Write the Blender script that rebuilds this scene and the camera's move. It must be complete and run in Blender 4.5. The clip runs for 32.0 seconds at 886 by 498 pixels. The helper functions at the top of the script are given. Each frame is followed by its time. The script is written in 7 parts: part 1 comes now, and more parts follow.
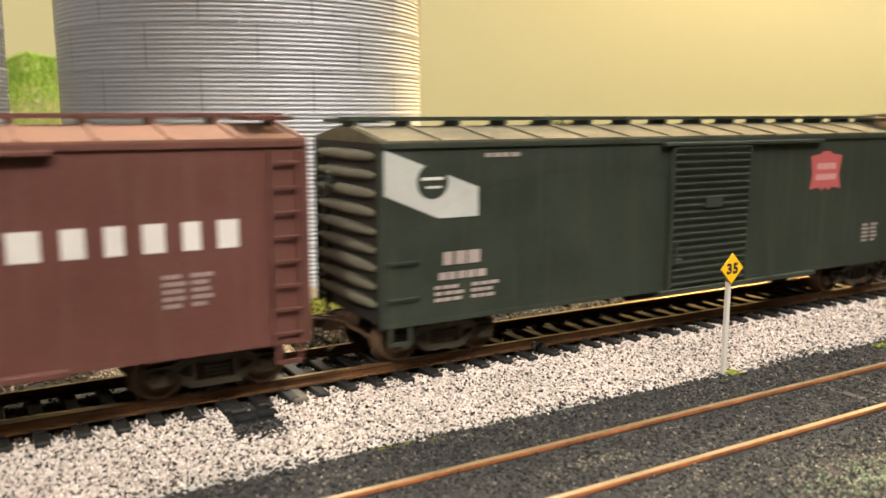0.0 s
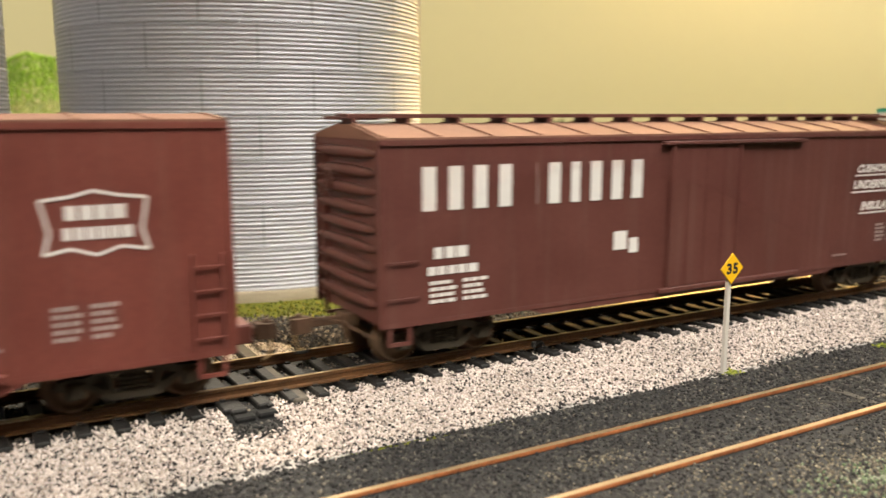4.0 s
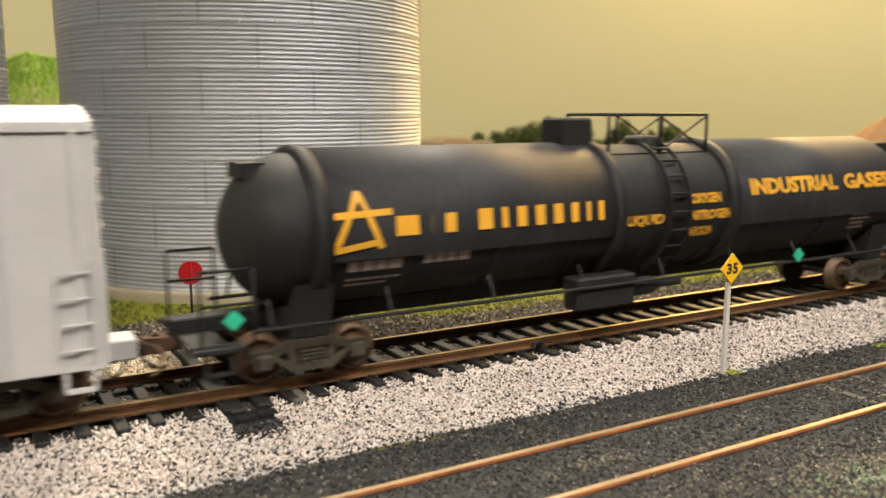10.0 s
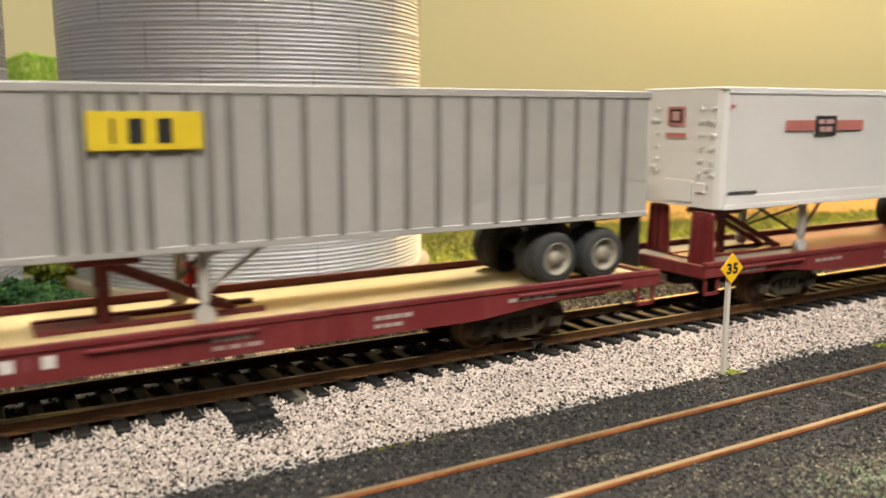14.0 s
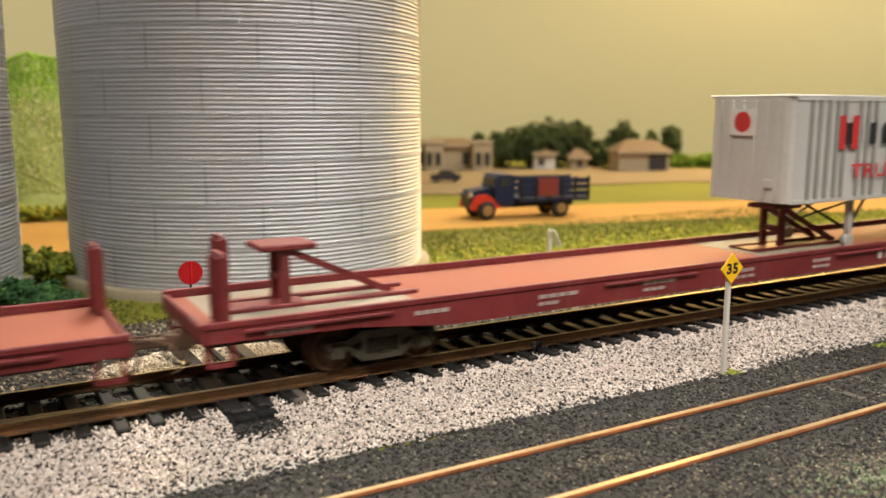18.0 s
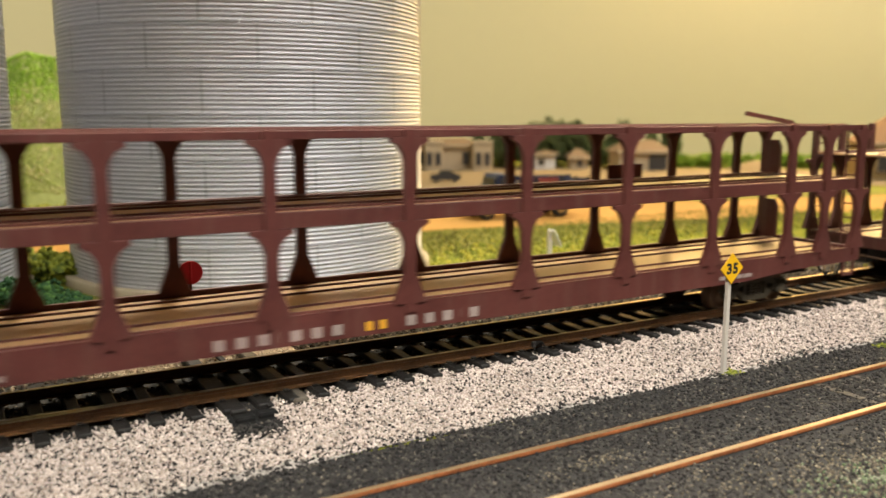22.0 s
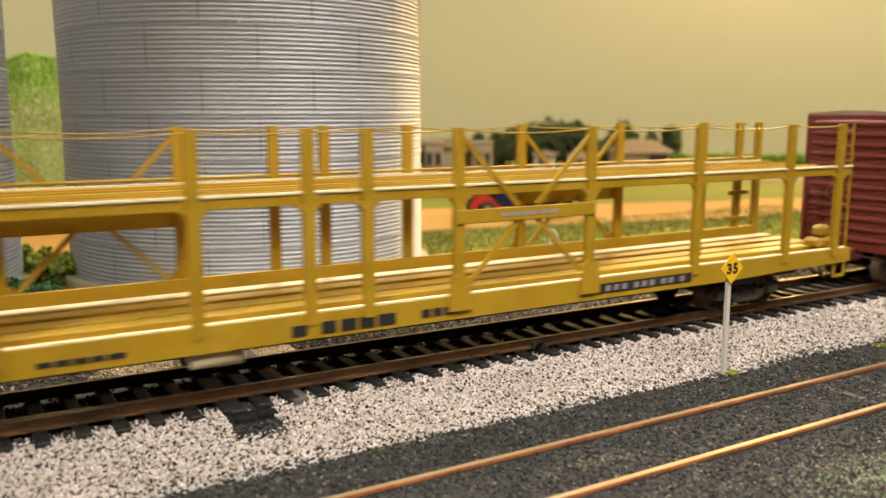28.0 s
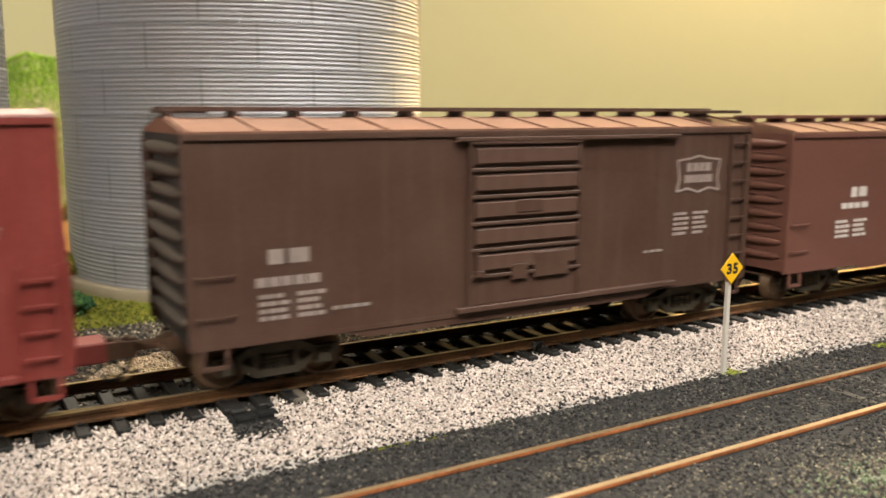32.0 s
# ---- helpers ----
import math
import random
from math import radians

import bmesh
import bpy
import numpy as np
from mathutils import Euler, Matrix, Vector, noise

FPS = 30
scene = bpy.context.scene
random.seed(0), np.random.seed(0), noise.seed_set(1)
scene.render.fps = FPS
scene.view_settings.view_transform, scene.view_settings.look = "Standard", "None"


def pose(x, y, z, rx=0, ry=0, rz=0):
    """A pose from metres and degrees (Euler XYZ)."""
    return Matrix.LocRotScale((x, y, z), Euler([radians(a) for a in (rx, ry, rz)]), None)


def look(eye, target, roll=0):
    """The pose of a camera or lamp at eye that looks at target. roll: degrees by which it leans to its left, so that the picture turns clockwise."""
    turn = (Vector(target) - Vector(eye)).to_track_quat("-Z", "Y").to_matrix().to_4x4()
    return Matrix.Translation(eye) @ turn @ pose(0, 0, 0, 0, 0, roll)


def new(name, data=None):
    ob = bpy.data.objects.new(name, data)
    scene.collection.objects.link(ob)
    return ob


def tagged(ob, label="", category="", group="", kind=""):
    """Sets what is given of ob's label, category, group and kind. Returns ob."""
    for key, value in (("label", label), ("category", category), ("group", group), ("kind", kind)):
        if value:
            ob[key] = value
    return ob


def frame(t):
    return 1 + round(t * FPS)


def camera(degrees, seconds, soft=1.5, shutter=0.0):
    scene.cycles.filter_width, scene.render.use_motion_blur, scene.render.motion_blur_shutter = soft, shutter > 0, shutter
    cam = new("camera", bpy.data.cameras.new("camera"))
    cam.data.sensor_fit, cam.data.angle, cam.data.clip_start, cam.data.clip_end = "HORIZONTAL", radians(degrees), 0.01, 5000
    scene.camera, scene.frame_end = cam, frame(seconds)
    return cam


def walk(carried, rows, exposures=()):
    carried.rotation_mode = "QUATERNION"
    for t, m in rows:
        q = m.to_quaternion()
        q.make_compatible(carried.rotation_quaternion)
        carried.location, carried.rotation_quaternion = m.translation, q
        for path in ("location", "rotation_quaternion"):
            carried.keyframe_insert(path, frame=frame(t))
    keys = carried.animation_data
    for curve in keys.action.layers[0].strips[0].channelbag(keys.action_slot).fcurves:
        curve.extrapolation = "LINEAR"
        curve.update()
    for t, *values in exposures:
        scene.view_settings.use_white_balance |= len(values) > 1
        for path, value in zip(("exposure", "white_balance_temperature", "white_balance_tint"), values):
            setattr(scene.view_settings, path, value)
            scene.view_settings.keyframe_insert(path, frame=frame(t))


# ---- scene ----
SPEED = 0.1112          # the train's speed, metres a second
SECONDS = 32.0
cam = camera(55.714, SECONDS, soft=1.5, shutter=0.38)
EYE = Vector((-0.04352, -0.16554, 0.0530))
YAW, TILT, ROLL = radians(29.74), radians(9.312), -0.063
AIM = EYE + Vector((math.sin(YAW) * math.cos(TILT), math.cos(YAW) * math.cos(TILT), -math.sin(TILT)))
STOPS = [(0.0, 0.02), (2.0, -0.02), (4.5, -0.09), (6.0, -0.18), (8.0, -0.33), (9.0, -0.5), (10.2, -0.2), (11.0, -0.12), (13.0, -0.28), (14.0, -0.26), (17.0, -0.35), (19.0, -0.33), (20.0, -0.24), (25.0, -0.22), (28.0, -0.36), (29.5, -0.29), (31.0, -0.12), (32.0, -0.12)]
walk(cam, [(0.0, look(EYE, AIM, -ROLL)), (SECONDS, look(EYE, AIM, -ROLL))], exposures=STOPS)
cam.data.dof.use_dof = True
cam.data.dof.focus_distance = 0.185
cam.data.dof.aperture_fstop = 22.0

# ---------------------------------------------------------------- light
world = bpy.data.worlds.new("room")
scene.world = world
world.use_nodes = True
world.node_tree.nodes["Background"].inputs["Color"].default_value = (1.0, 0.95, 0.88, 1)
world.node_tree.nodes["Background"].inputs["Strength"].default_value = 0.26


def area_lamp(name, place, target, sx, sy, watts, colour):
    data = bpy.data.lights.new(name, "AREA")
    data.shape, data.size, data.size_y, data.energy, data.color = "RECTANGLE", sx, sy, watts, colour
    ob = new(name, data)
    ob.matrix_world = look(place, target)
    return ob


area_lamp("unseen_overhead_lamp", (0.5, -0.62, 1.18), (0.1, 0.05, 0.0), 1.2, 0.3, 28.5, (0.99, 0.945, 0.865))
# unseen narrow fill added at front left to brighten the car ends
area_lamp("unseen_overhead_lamp", (-0.4, -0.48, 0.6), (0.05, -0.1, 0.0), 0.2, 0.2, 0.45, (1.0, 0.92, 0.8)).data.spread = radians(31)
area_lamp("valance_lamp", (1.04, 0.55, 0.62), (0.93, 0.62, 0.0), 0.9, 0.06, 9.4, (1.0, 0.9, 0.64))
area_lamp("valance_lamp", (-0.3, 0.6, 0.6), (-0.22, 0.85, 0.0), 0.8, 0.06, 3.0, (1.0, 0.9, 0.64))
area_lamp("layout_lamp", (0.22, 0.48, 0.72), (0.02, 0.04, 0.0), 0.2, 0.2, 1.2, (1.0, 0.88, 0.7)).data.spread = radians(50)
area_lamp("side_lamp", (0.89, 0.53, 0.42), (0.12, 0.14, 0.03), 0.42, 0.3, 12.0, (1.0, 0.62, 0.22))

# ---------------------------------------------------------------- materials
def mat(name, col, rough=0.5, metal=0.0, var=0.12, coarse=70.0, fine=900.0, bump=0.0, tint=None, spec=0.35, streak=0.0):
    """A worn surface: two scales of noise in colour and roughness, fine relief."""
    m = bpy.data.materials.new(name)
    m.use_nodes = True
    nt = m.node_tree
    b = nt.nodes["Principled BSDF"]
    b.inputs["Metallic"].default_value = metal
    b.inputs["Specular IOR Level"].default_value = spec
    tc = nt.nodes.new("ShaderNodeTexCoord")
    n1 = nt.nodes.new("ShaderNodeTexNoise")
    n1.inputs["Scale"].default_value, n1.inputs["Detail"].default_value = coarse, 4.0
    n2 = nt.nodes.new("ShaderNodeTexNoise")
    n2.inputs["Scale"].default_value, n2.inputs["Detail"].default_value = fine, 3.0
    nt.links.new(tc.outputs["Object"], n1.inputs["Vector"])
    nt.links.new(tc.outputs["Object"], n2.inputs["Vector"])
    add = nt.nodes.new("ShaderNodeMath")
    add.operation = "MULTIPLY_ADD"
    add.inputs[1].default_value = 0.6
    half = nt.nodes.new("ShaderNodeMath")
    half.operation = "MULTIPLY"
    half.inputs[1].default_value = 0.26
    nt.links.new(n2.outputs["Fac"], half.inputs[0])
    nt.links.new(n1.outputs["Fac"], add.inputs[0])
    nt.links.new(half.outputs[0], add.inputs[2])
    ramp = nt.nodes.new("ShaderNodeValToRGB")
    lo, hi = ramp.color_ramp.elements
    lo.position, hi.position = 0.3, 0.7
    lo.color = (*[c * (1 - var) for c in col], 1)
    hi.color = (*[min(1.0, c * (1 + var)) for c in (tint or col)], 1)
    nt.links.new(add.outputs[0], ramp.inputs["Fac"])
    colour = ramp.outputs["Color"]
    if streak:                     # dust and rain streaks running down the side
        mp_ = nt.nodes.new("ShaderNodeMapping")
        mp_.inputs["Scale"].default_value = (420.0, 420.0, 22.0)
        n3 = nt.nodes.new("ShaderNodeTexNoise")
        n3.inputs["Scale"].default_value, n3.inputs["Detail"].default_value = 1.0, 5.0
        nt.links.new(tc.outputs["Object"], mp_.inputs["Vector"])
        nt.links.new(mp_.outputs[0], n3.inputs["Vector"])
        fade = nt.nodes.new("ShaderNodeMapRange")
        fade.inputs["From Min"].default_value, fade.inputs["From Max"].default_value = 0.5, 0.78
        fade.inputs["To Max"].default_value = streak
        nt.links.new(n3.outputs["Fac"], fade.inputs["Value"])
        mix = nt.nodes.new("ShaderNodeMix")
        mix.data_type = "RGBA"
        mix.inputs["B"].default_value = (0.34, 0.29, 0.23, 1)
        nt.links.new(fade.outputs["Result"], mix.inputs["Factor"])
        nt.links.new(colour, mix.inputs["A"])
        colour = mix.outputs["Result"]
    nt.links.new(colour, b.inputs["Base Color"])
    rr = nt.nodes.new("ShaderNodeMapRange")
    rr.inputs["To Min"].default_value, rr.inputs["To Max"].default_value = max(0.05, rough - 0.12), min(1.0, rough + 0.12)
    nt.links.new(n1.outputs["Fac"], rr.inputs["Value"])
    nt.links.new(rr.outputs["Result"], b.inputs["Roughness"])
    if bump:
        bp = nt.nodes.new("ShaderNodeBump")
        bp.inputs["Strength"].default_value, bp.inputs["Distance"].default_value = bump, 0.0004
        nt.links.new(n2.outputs["Fac"], bp.inputs["Height"])
        nt.links.new(bp.outputs["Normal"], b.inputs["Normal"])
    return m


def grain_mat(name, stops, rough=0.9):
    """Loose stones and leaves: each one takes its own colour."""
    m = bpy.data.materials.new(name)
    m.use_nodes = True
    nt = m.node_tree
    b = nt.nodes["Principled BSDF"]
    b.inputs["Roughness"].default_value = rough
    b.inputs["Specular IOR Level"].default_value = 0.26
    g = nt.nodes.new("ShaderNodeNewGeometry")
    ramp = nt.nodes.new("ShaderNodeValToRGB")
    ramp.color_ramp.interpolation = "CONSTANT"
    e = ramp.color_ramp.elements
    while len(e) < len(stops):
        e.new(0.5)
    for el, (p, c) in zip(e, stops):
        el.position, el.color = p, (*c, 1)
    nt.links.new(g.outputs["Random Per Island"], ramp.inputs["Fac"])
    nt.links.new(ramp.outputs["Color"], b.inputs["Base Color"])
    return m


BROWN = mat("freight_car_brown", (0.092, 0.03, 0.024), 0.5, tint=(0.108, 0.038, 0.03), bump=0.1, streak=0.07)
DKBROWN = mat("dark_box_car_brown", (0.07, 0.035, 0.025), 0.5, tint=(0.078, 0.044, 0.032), bump=0.1, streak=0.06)
OXIDE = mat("red_oxide_paint", (0.138, 0.038, 0.028), 0.48, tint=(0.168, 0.048, 0.035), bump=0.1, streak=0.06)
MAROON = mat("maroon_paint", (0.205, 0.038, 0.031), 0.45, tint=(0.225, 0.049, 0.041), bump=0.1, streak=0.05)
MINERALRED = mat("mineral_red_paint", (0.105, 0.04, 0.031), 0.5, tint=(0.125, 0.05, 0.04), bump=0.1, streak=0.06)
FADEDWHITE = mat("faded_white_paint", (0.42, 0.42, 0.4), 0.6, var=0.1)
OLIVE = mat("dark_green_paint", (0.023, 0.029, 0.021), 0.45, tint=(0.031, 0.038, 0.028), bump=0.1, streak=0.05)
DUSTROOF = mat("dusty_roof_paint", (0.06, 0.06, 0.042), 0.8, var=0.4, tint=(0.13, 0.11, 0.07), bump=0.2, spec=0.15)
BROWNROOF = mat("dusty_brown_roof", (0.19, 0.1, 0.07), 0.8, var=0.2, bump=0.2, spec=0.15)
TEAL = mat("jade_green_paint", (0.02, 0.30, 0.2), 0.42, var=0.06, tint=(0.022, 0.31, 0.21), streak=0.03)
WHITE = mat("white_paint", (0.66, 0.65, 0.64), 0.5, var=0.05)
REEFER = mat("reefer_white_paint", (0.53, 0.52, 0.515), 0.5, var=0.07, bump=0.08)
SILVER = mat("aluminium_paint", (0.45, 0.44, 0.42), 0.45, metal=0.25, var=0.08, bump=0.1)
TRAILGREY = mat("trailer_grey_aluminium", (0.42, 0.405, 0.39), 0.45, metal=0.2, var=0.1, bump=0.1, streak=0.12)
# tank black lightened to blue-grey: the jacket's sheen is in the colour
JACKET = mat("jacket_black_with_sheen", (0.02, 0.0205, 0.024), 0.62, var=0.25, coarse=45, spec=0.28, streak=0.03)
BLACK = mat("tank_black_paint", (0.011, 0.011, 0.0115), 0.66, var=0.25, coarse=45, spec=0.32, streak=0.02)
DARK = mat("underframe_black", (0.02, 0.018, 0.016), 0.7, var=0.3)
TRUCKMAT = mat("weathered_bogie_brown", (0.055, 0.046, 0.031), 0.75, var=0.35, coarse=200)
WHEEL = mat("rusty_wheel_steel", (0.12, 0.075, 0.045), 0.5, metal=0.4, var=0.3)
TYRE = mat("tyre_rubber", (0.032, 0.033, 0.034), 0.8, var=0.2)
RIM = mat("wheel_rim_metal", (0.25, 0.23, 0.19), 0.6, metal=0.3, var=0.15)
RIMTAN = mat("wheel_rim_tan", (0.3, 0.18, 0.06), 0.5, var=0.2)
RACKRED = mat("rack_mineral_red", (0.09, 0.026, 0.022), 0.5, var=0.18, tint=(0.115, 0.036, 0.03), streak=0.09)
FLATRED = mat("flat_car_red", (0.135, 0.016, 0.018), 0.5, var=0.18, tint=(0.16, 0.026, 0.026), streak=0.09)
DECKRED = mat("worn_red_deck", (0.22, 0.06, 0.036), 0.7, var=0.15, coarse=40)
DECKTAN = mat("bare_deck_tan", (0.62, 0.5, 0.27), 0.8, var=0.15, coarse=40)
DECKGREY = mat("worn_grey_deck", (0.25, 0.22, 0.18), 0.8, var=0.2)
YELLOW = mat("rack_yellow", (0.37, 0.218, 0.009), 0.45, var=0.14, tint=(0.4, 0.245, 0.017), streak=0.07)
YDECK = mat("pale_yellow_deck", (0.72, 0.6, 0.38), 0.7, var=0.15)
ORANGE = mat("orange_yellow_paint", (0.72, 0.36, 0.025), 0.5, var=0.06)
STEEL = mat("blue_grey_steel", (0.24, 0.27, 0.345), 0.5, metal=0.2, var=0.25, coarse=150)
WOODST = mat("wooden_dunnage", (0.23, 0.105, 0.058), 0.8, var=0.25, coarse=150)
LETTER = mat("white_lettering", (0.62, 0.6, 0.57), 0.6, var=0.06)
PALELET = mat("faded_lettering", (0.33, 0.27, 0.25), 0.6, var=0.2)
GOLD = mat("gold_lettering", (0.65, 0.33, 0.03), 0.5, var=0.06)
PINKLET = mat("faded_pink_lettering", (0.5, 0.3, 0.29), 0.6, var=0.1)
RUST = mat("rusty_coupler_steel", (0.1, 0.055, 0.032), 0.75, var=0.4, coarse=200)
REDLET = mat("red_lettering", (0.5, 0.03, 0.03), 0.5, var=0.1)
PALERED = mat("faded_red_lettering", (0.47, 0.17, 0.145), 0.5, var=0.15)
BLKLET = mat("black_lettering", (0.02, 0.02, 0.022), 0.5, var=0.15)
ORANGERED = mat("orange_red_emblem", (0.75, 0.09, 0.025), 0.5, var=0.05)
YELSIGN = mat("yellow_placard", (0.78, 0.45, 0.01), 0.45, var=0.04)
LEMON = mat("lemon_name_plate", (0.68, 0.5, 0.03), 0.5, var=0.05)
SPACER = mat("pale_timber_spacer", (0.55, 0.45, 0.2), 0.8, var=0.2)
GREENSIGN = mat("green_placard", (0.03, 0.42, 0.25), 0.5, var=0.05)
REDSIGN = mat("red_target_paint", (0.4, 0.012, 0.015), 0.4, var=0.1)
POSTMAT = mat("pale_post_paint", (0.5, 0.47, 0.42), 0.6, var=0.1)
RAIL = mat("brown_rail_steel", (0.085, 0.045, 0.02), 0.55, metal=0.15, var=0.35, tint=(0.16, 0.075, 0.03), coarse=60, bump=0.2)
SIDERAIL = mat("orange_rusty_rail", (0.2, 0.065, 0.022), 0.7, var=0.4, tint=(0.4, 0.14, 0.05), coarse=90, bump=0.3)
SIDETOP = mat("dull_tan_rail_head", (0.42, 0.33, 0.19), 0.36, metal=0.6, var=0.2, coarse=50)
# polished steel whose warm reflected glint is partly in the base colour
RAILTOP = mat("polished_glint_rail_head", (0.52, 0.38, 0.2), 0.32, metal=0.65, var=0.15, coarse=60)
TIE = mat("black_plastic_tie", (0.011, 0.01, 0.009), 0.6, var=0.35, coarse=250, bump=0.3, spec=0.3)
BLKPLATE = mat("dull_black_plate", (0.008, 0.008, 0.008), 0.8, var=0.3, coarse=300, spec=0.2)
TIEOLD = mat("weathered_grey_tie", (0.11, 0.095, 0.075), 0.85, var=0.3, coarse=250, bump=0.3)
GALV = mat("galvanised_corrugated_sheet", (0.55, 0.555, 0.585), 0.55, metal=0.4, var=0.08, coarse=25, fine=400)
GALVDK = mat("galvanised_seam", (0.47, 0.475, 0.5), 0.5, metal=0.6, var=0.15)
CONCRETE = mat("pale_concrete", (0.36, 0.305, 0.21), 0.85, var=0.12, coarse=60, bump=0.3)
BLUETRUCK = mat("navy_truck_paint", (0.012, 0.02, 0.06), 0.4, var=0.1)
REDTRUCK = mat("red_truck_paint", (0.55, 0.04, 0.02), 0.4, var=0.08)
STUCCO = mat("beige_house_wall", (0.46, 0.37, 0.25), 0.85, var=0.1, coarse=40)
STUCCO2 = mat("tan_house_wall", (0.27, 0.185, 0.075), 0.85, var=0.1, coarse=40)
# darker than the walls to cancel top light: weaker light put into the colour
ROOFFLAT = mat("darkened_flat_roof", (0.155, 0.11, 0.07), 0.9, var=0.15, coarse=50, bump=0.3)
ROOFBR = mat("brown_shingle_roof", (0.17, 0.095, 0.05), 0.85, var=0.12, coarse=60, bump=0.4)
GLASS = mat("dark_window_glass", (0.05, 0.05, 0.055), 0.15, var=0.1)
TRIM = mat("cream_trim_paint", (0.36, 0.3, 0.21), 0.7, var=0.08)
BACKWALL = mat("cream_painted_backdrop", (0.5, 0.49, 0.345), 0.85, var=0.03, coarse=3, fine=60)
PLASTER = mat("room_plaster", (0.4, 0.37, 0.32), 0.9, var=0.03, coarse=2, fine=80)
CINDERBED = mat("dark_cinder_bed", (0.03, 0.029, 0.028), 0.95, var=0.45, coarse=250, fine=1400, bump=0.8)
BALLASTBED = mat("pale_ballast_bed", (0.4, 0.37, 0.34), 0.95, var=0.4, coarse=600, fine=1500, bump=0.8)
FIELD = mat("yellow_green_turf", (0.19, 0.18, 0.009), 0.95, var=0.35, coarse=14, fine=500, tint=(0.13, 0.155, 0.01), bump=0.6)
DIRT = mat("ochre_dirt_road", (0.42, 0.225, 0.05), 0.95, var=0.15, coarse=15, fine=300, bump=0.4)
PALEROAD = mat("pale_gravel_road", (0.19, 0.145, 0.083), 0.95, var=0.08, coarse=15, fine=300, bump=0.3)
BARK = mat("grey_brown_bark", (0.1, 0.075, 0.05), 0.9, var=0.3, coarse=300)
BALLAST = grain_mat("white_ballast_stone", [(0.0, (0.56, 0.485, 0.44)), (0.28, (0.66, 0.585, 0.535)), (0.5, (0.46, 0.39, 0.345)), (0.69, (0.34, 0.275, 0.235)), (0.8, (0.12, 0.1, 0.09)), (0.885, (0.024, 0.023, 0.023))])
CINDER = grain_mat("dark_cinder_stone", [(0.0, (0.022, 0.021, 0.021)), (0.35, (0.045, 0.042, 0.039)), (0.65, (0.068, 0.064, 0.06)), (0.87, (0.09, 0.082, 0.072)), (0.975, (0.17, 0.15, 0.12))])
MIXED = grain_mat("mixed_yard_stone", [(0.0, (0.05, 0.045, 0.04)), (0.4, (0.12, 0.1, 0.08)), (0.7, (0.2, 0.17, 0.13)), (0.9, (0.4, 0.34, 0.26))])
MINT = grain_mat("pale_green_lichen_tufts", [(0.0, (0.12, 0.17, 0.09)), (0.4, (0.2, 0.25, 0.16)), (0.75, (0.3, 0.31, 0.24))])
GRIT = grain_mat("brown_grey_grit", [(0.0, (0.14, 0.12, 0.09)), (0.5, (0.2, 0.17, 0.12)), (0.85, (0.32, 0.28, 0.2))])
SANDST = grain_mat("pale_sand_stone", [(0.0, (0.72, 0.64, 0.53)), (0.5, (0.62, 0.54, 0.43)), (0.9, (0.2, 0.16, 0.12))])
LEAFDK = grain_mat("dark_green_leaves", [(0.0, (0.02, 0.06, 0.02)), (0.5, (0.035, 0.09, 0.025)), (0.8, (0.06, 0.13, 0.03))])
LEAFTREE = grain_mat("olive_tree_leaves", [(0.0, (0.04, 0.06, 0.02)), (0.5, (0.065, 0.09, 0.03)), (0.8, (0.1, 0.125, 0.045))])
LEAFHEDGE = grain_mat("hedge_leaves", [(0.0, (0.09, 0.17, 0.012)), (0.5, (0.14, 0.23, 0.02)), (0.8, (0.19, 0.25, 0.03))])
LEAFLT = grain_mat("light_green_leaves", [(0.0, (0.16, 0.19, 0.018)), (0.4, (0.26, 0.265, 0.022)), (0.8, (0.36, 0.33, 0.035))])
WEED = grain_mat("olive_weed_tufts", [(0.0, (0.09, 0.105, 0.015)), (0.4, (0.18, 0.18, 0.02)), (0.7, (0.12, 0.11, 0.03)), (0.9, (0.27, 0.24, 0.04))])
BRIGHT = grain_mat("bright_green_leaves", [(0.0, (0.2, 0.36, 0.035)), (0.4, (0.28, 0.45, 0.05)), (0.8, (0.36, 0.52, 0.1))])
LEAFYE = grain_mat("yellow_green_tufts", [(0.0, (0.2, 0.24, 0.03)), (0.4, (0.29, 0.32, 0.04)), (0.8, (0.12, 0.16, 0.03))])
LEAFPALE = grain_mat("pale_hill_leaves", [(0.0, (0.34, 0.42, 0.1)), (0.4, (0.46, 0.5, 0.18)), (0.75, (0.55, 0.52, 0.27))])

# ---------------------------------------------------------------- mesh tools, in millimetres
S = 0.001


def to_mesh(name, bm, materials):
    me = bpy.data.meshes.new(name)
    bmesh.ops.scale(bm, vec=(S, S, S), verts=bm.verts)
    bm.to_mesh(me)
    bm.free()
    for m in (materials if isinstance(materials, (list, tuple)) else [materials]):
        me.materials.append(m)
    return me


def put(name, me, parent=None, at=(0, 0, 0), turn=(0, 0, 0), label=""):
    ob = new(name, me)
    ob.parent = parent
    ob.matrix_basis = pose(at[0] * S, at[1] * S, at[2] * S, *turn)
    if label:
        ob["label"] = label
    return ob


def part(name, bm, material, parent=None, label="", at=(0, 0, 0)):
    return put(name, to_mesh(name, bm, material), parent, at, label=label)


def thing(name, label, category, at=(0, 0, 0), group="", turn=(0, 0, 0)):
    ob = new(name)
    ob.empty_display_size = 0.01
    ob.matrix_basis = pose(at[0] * S, at[1] * S, at[2] * S, *turn)
    return tagged(ob, label, category, group)


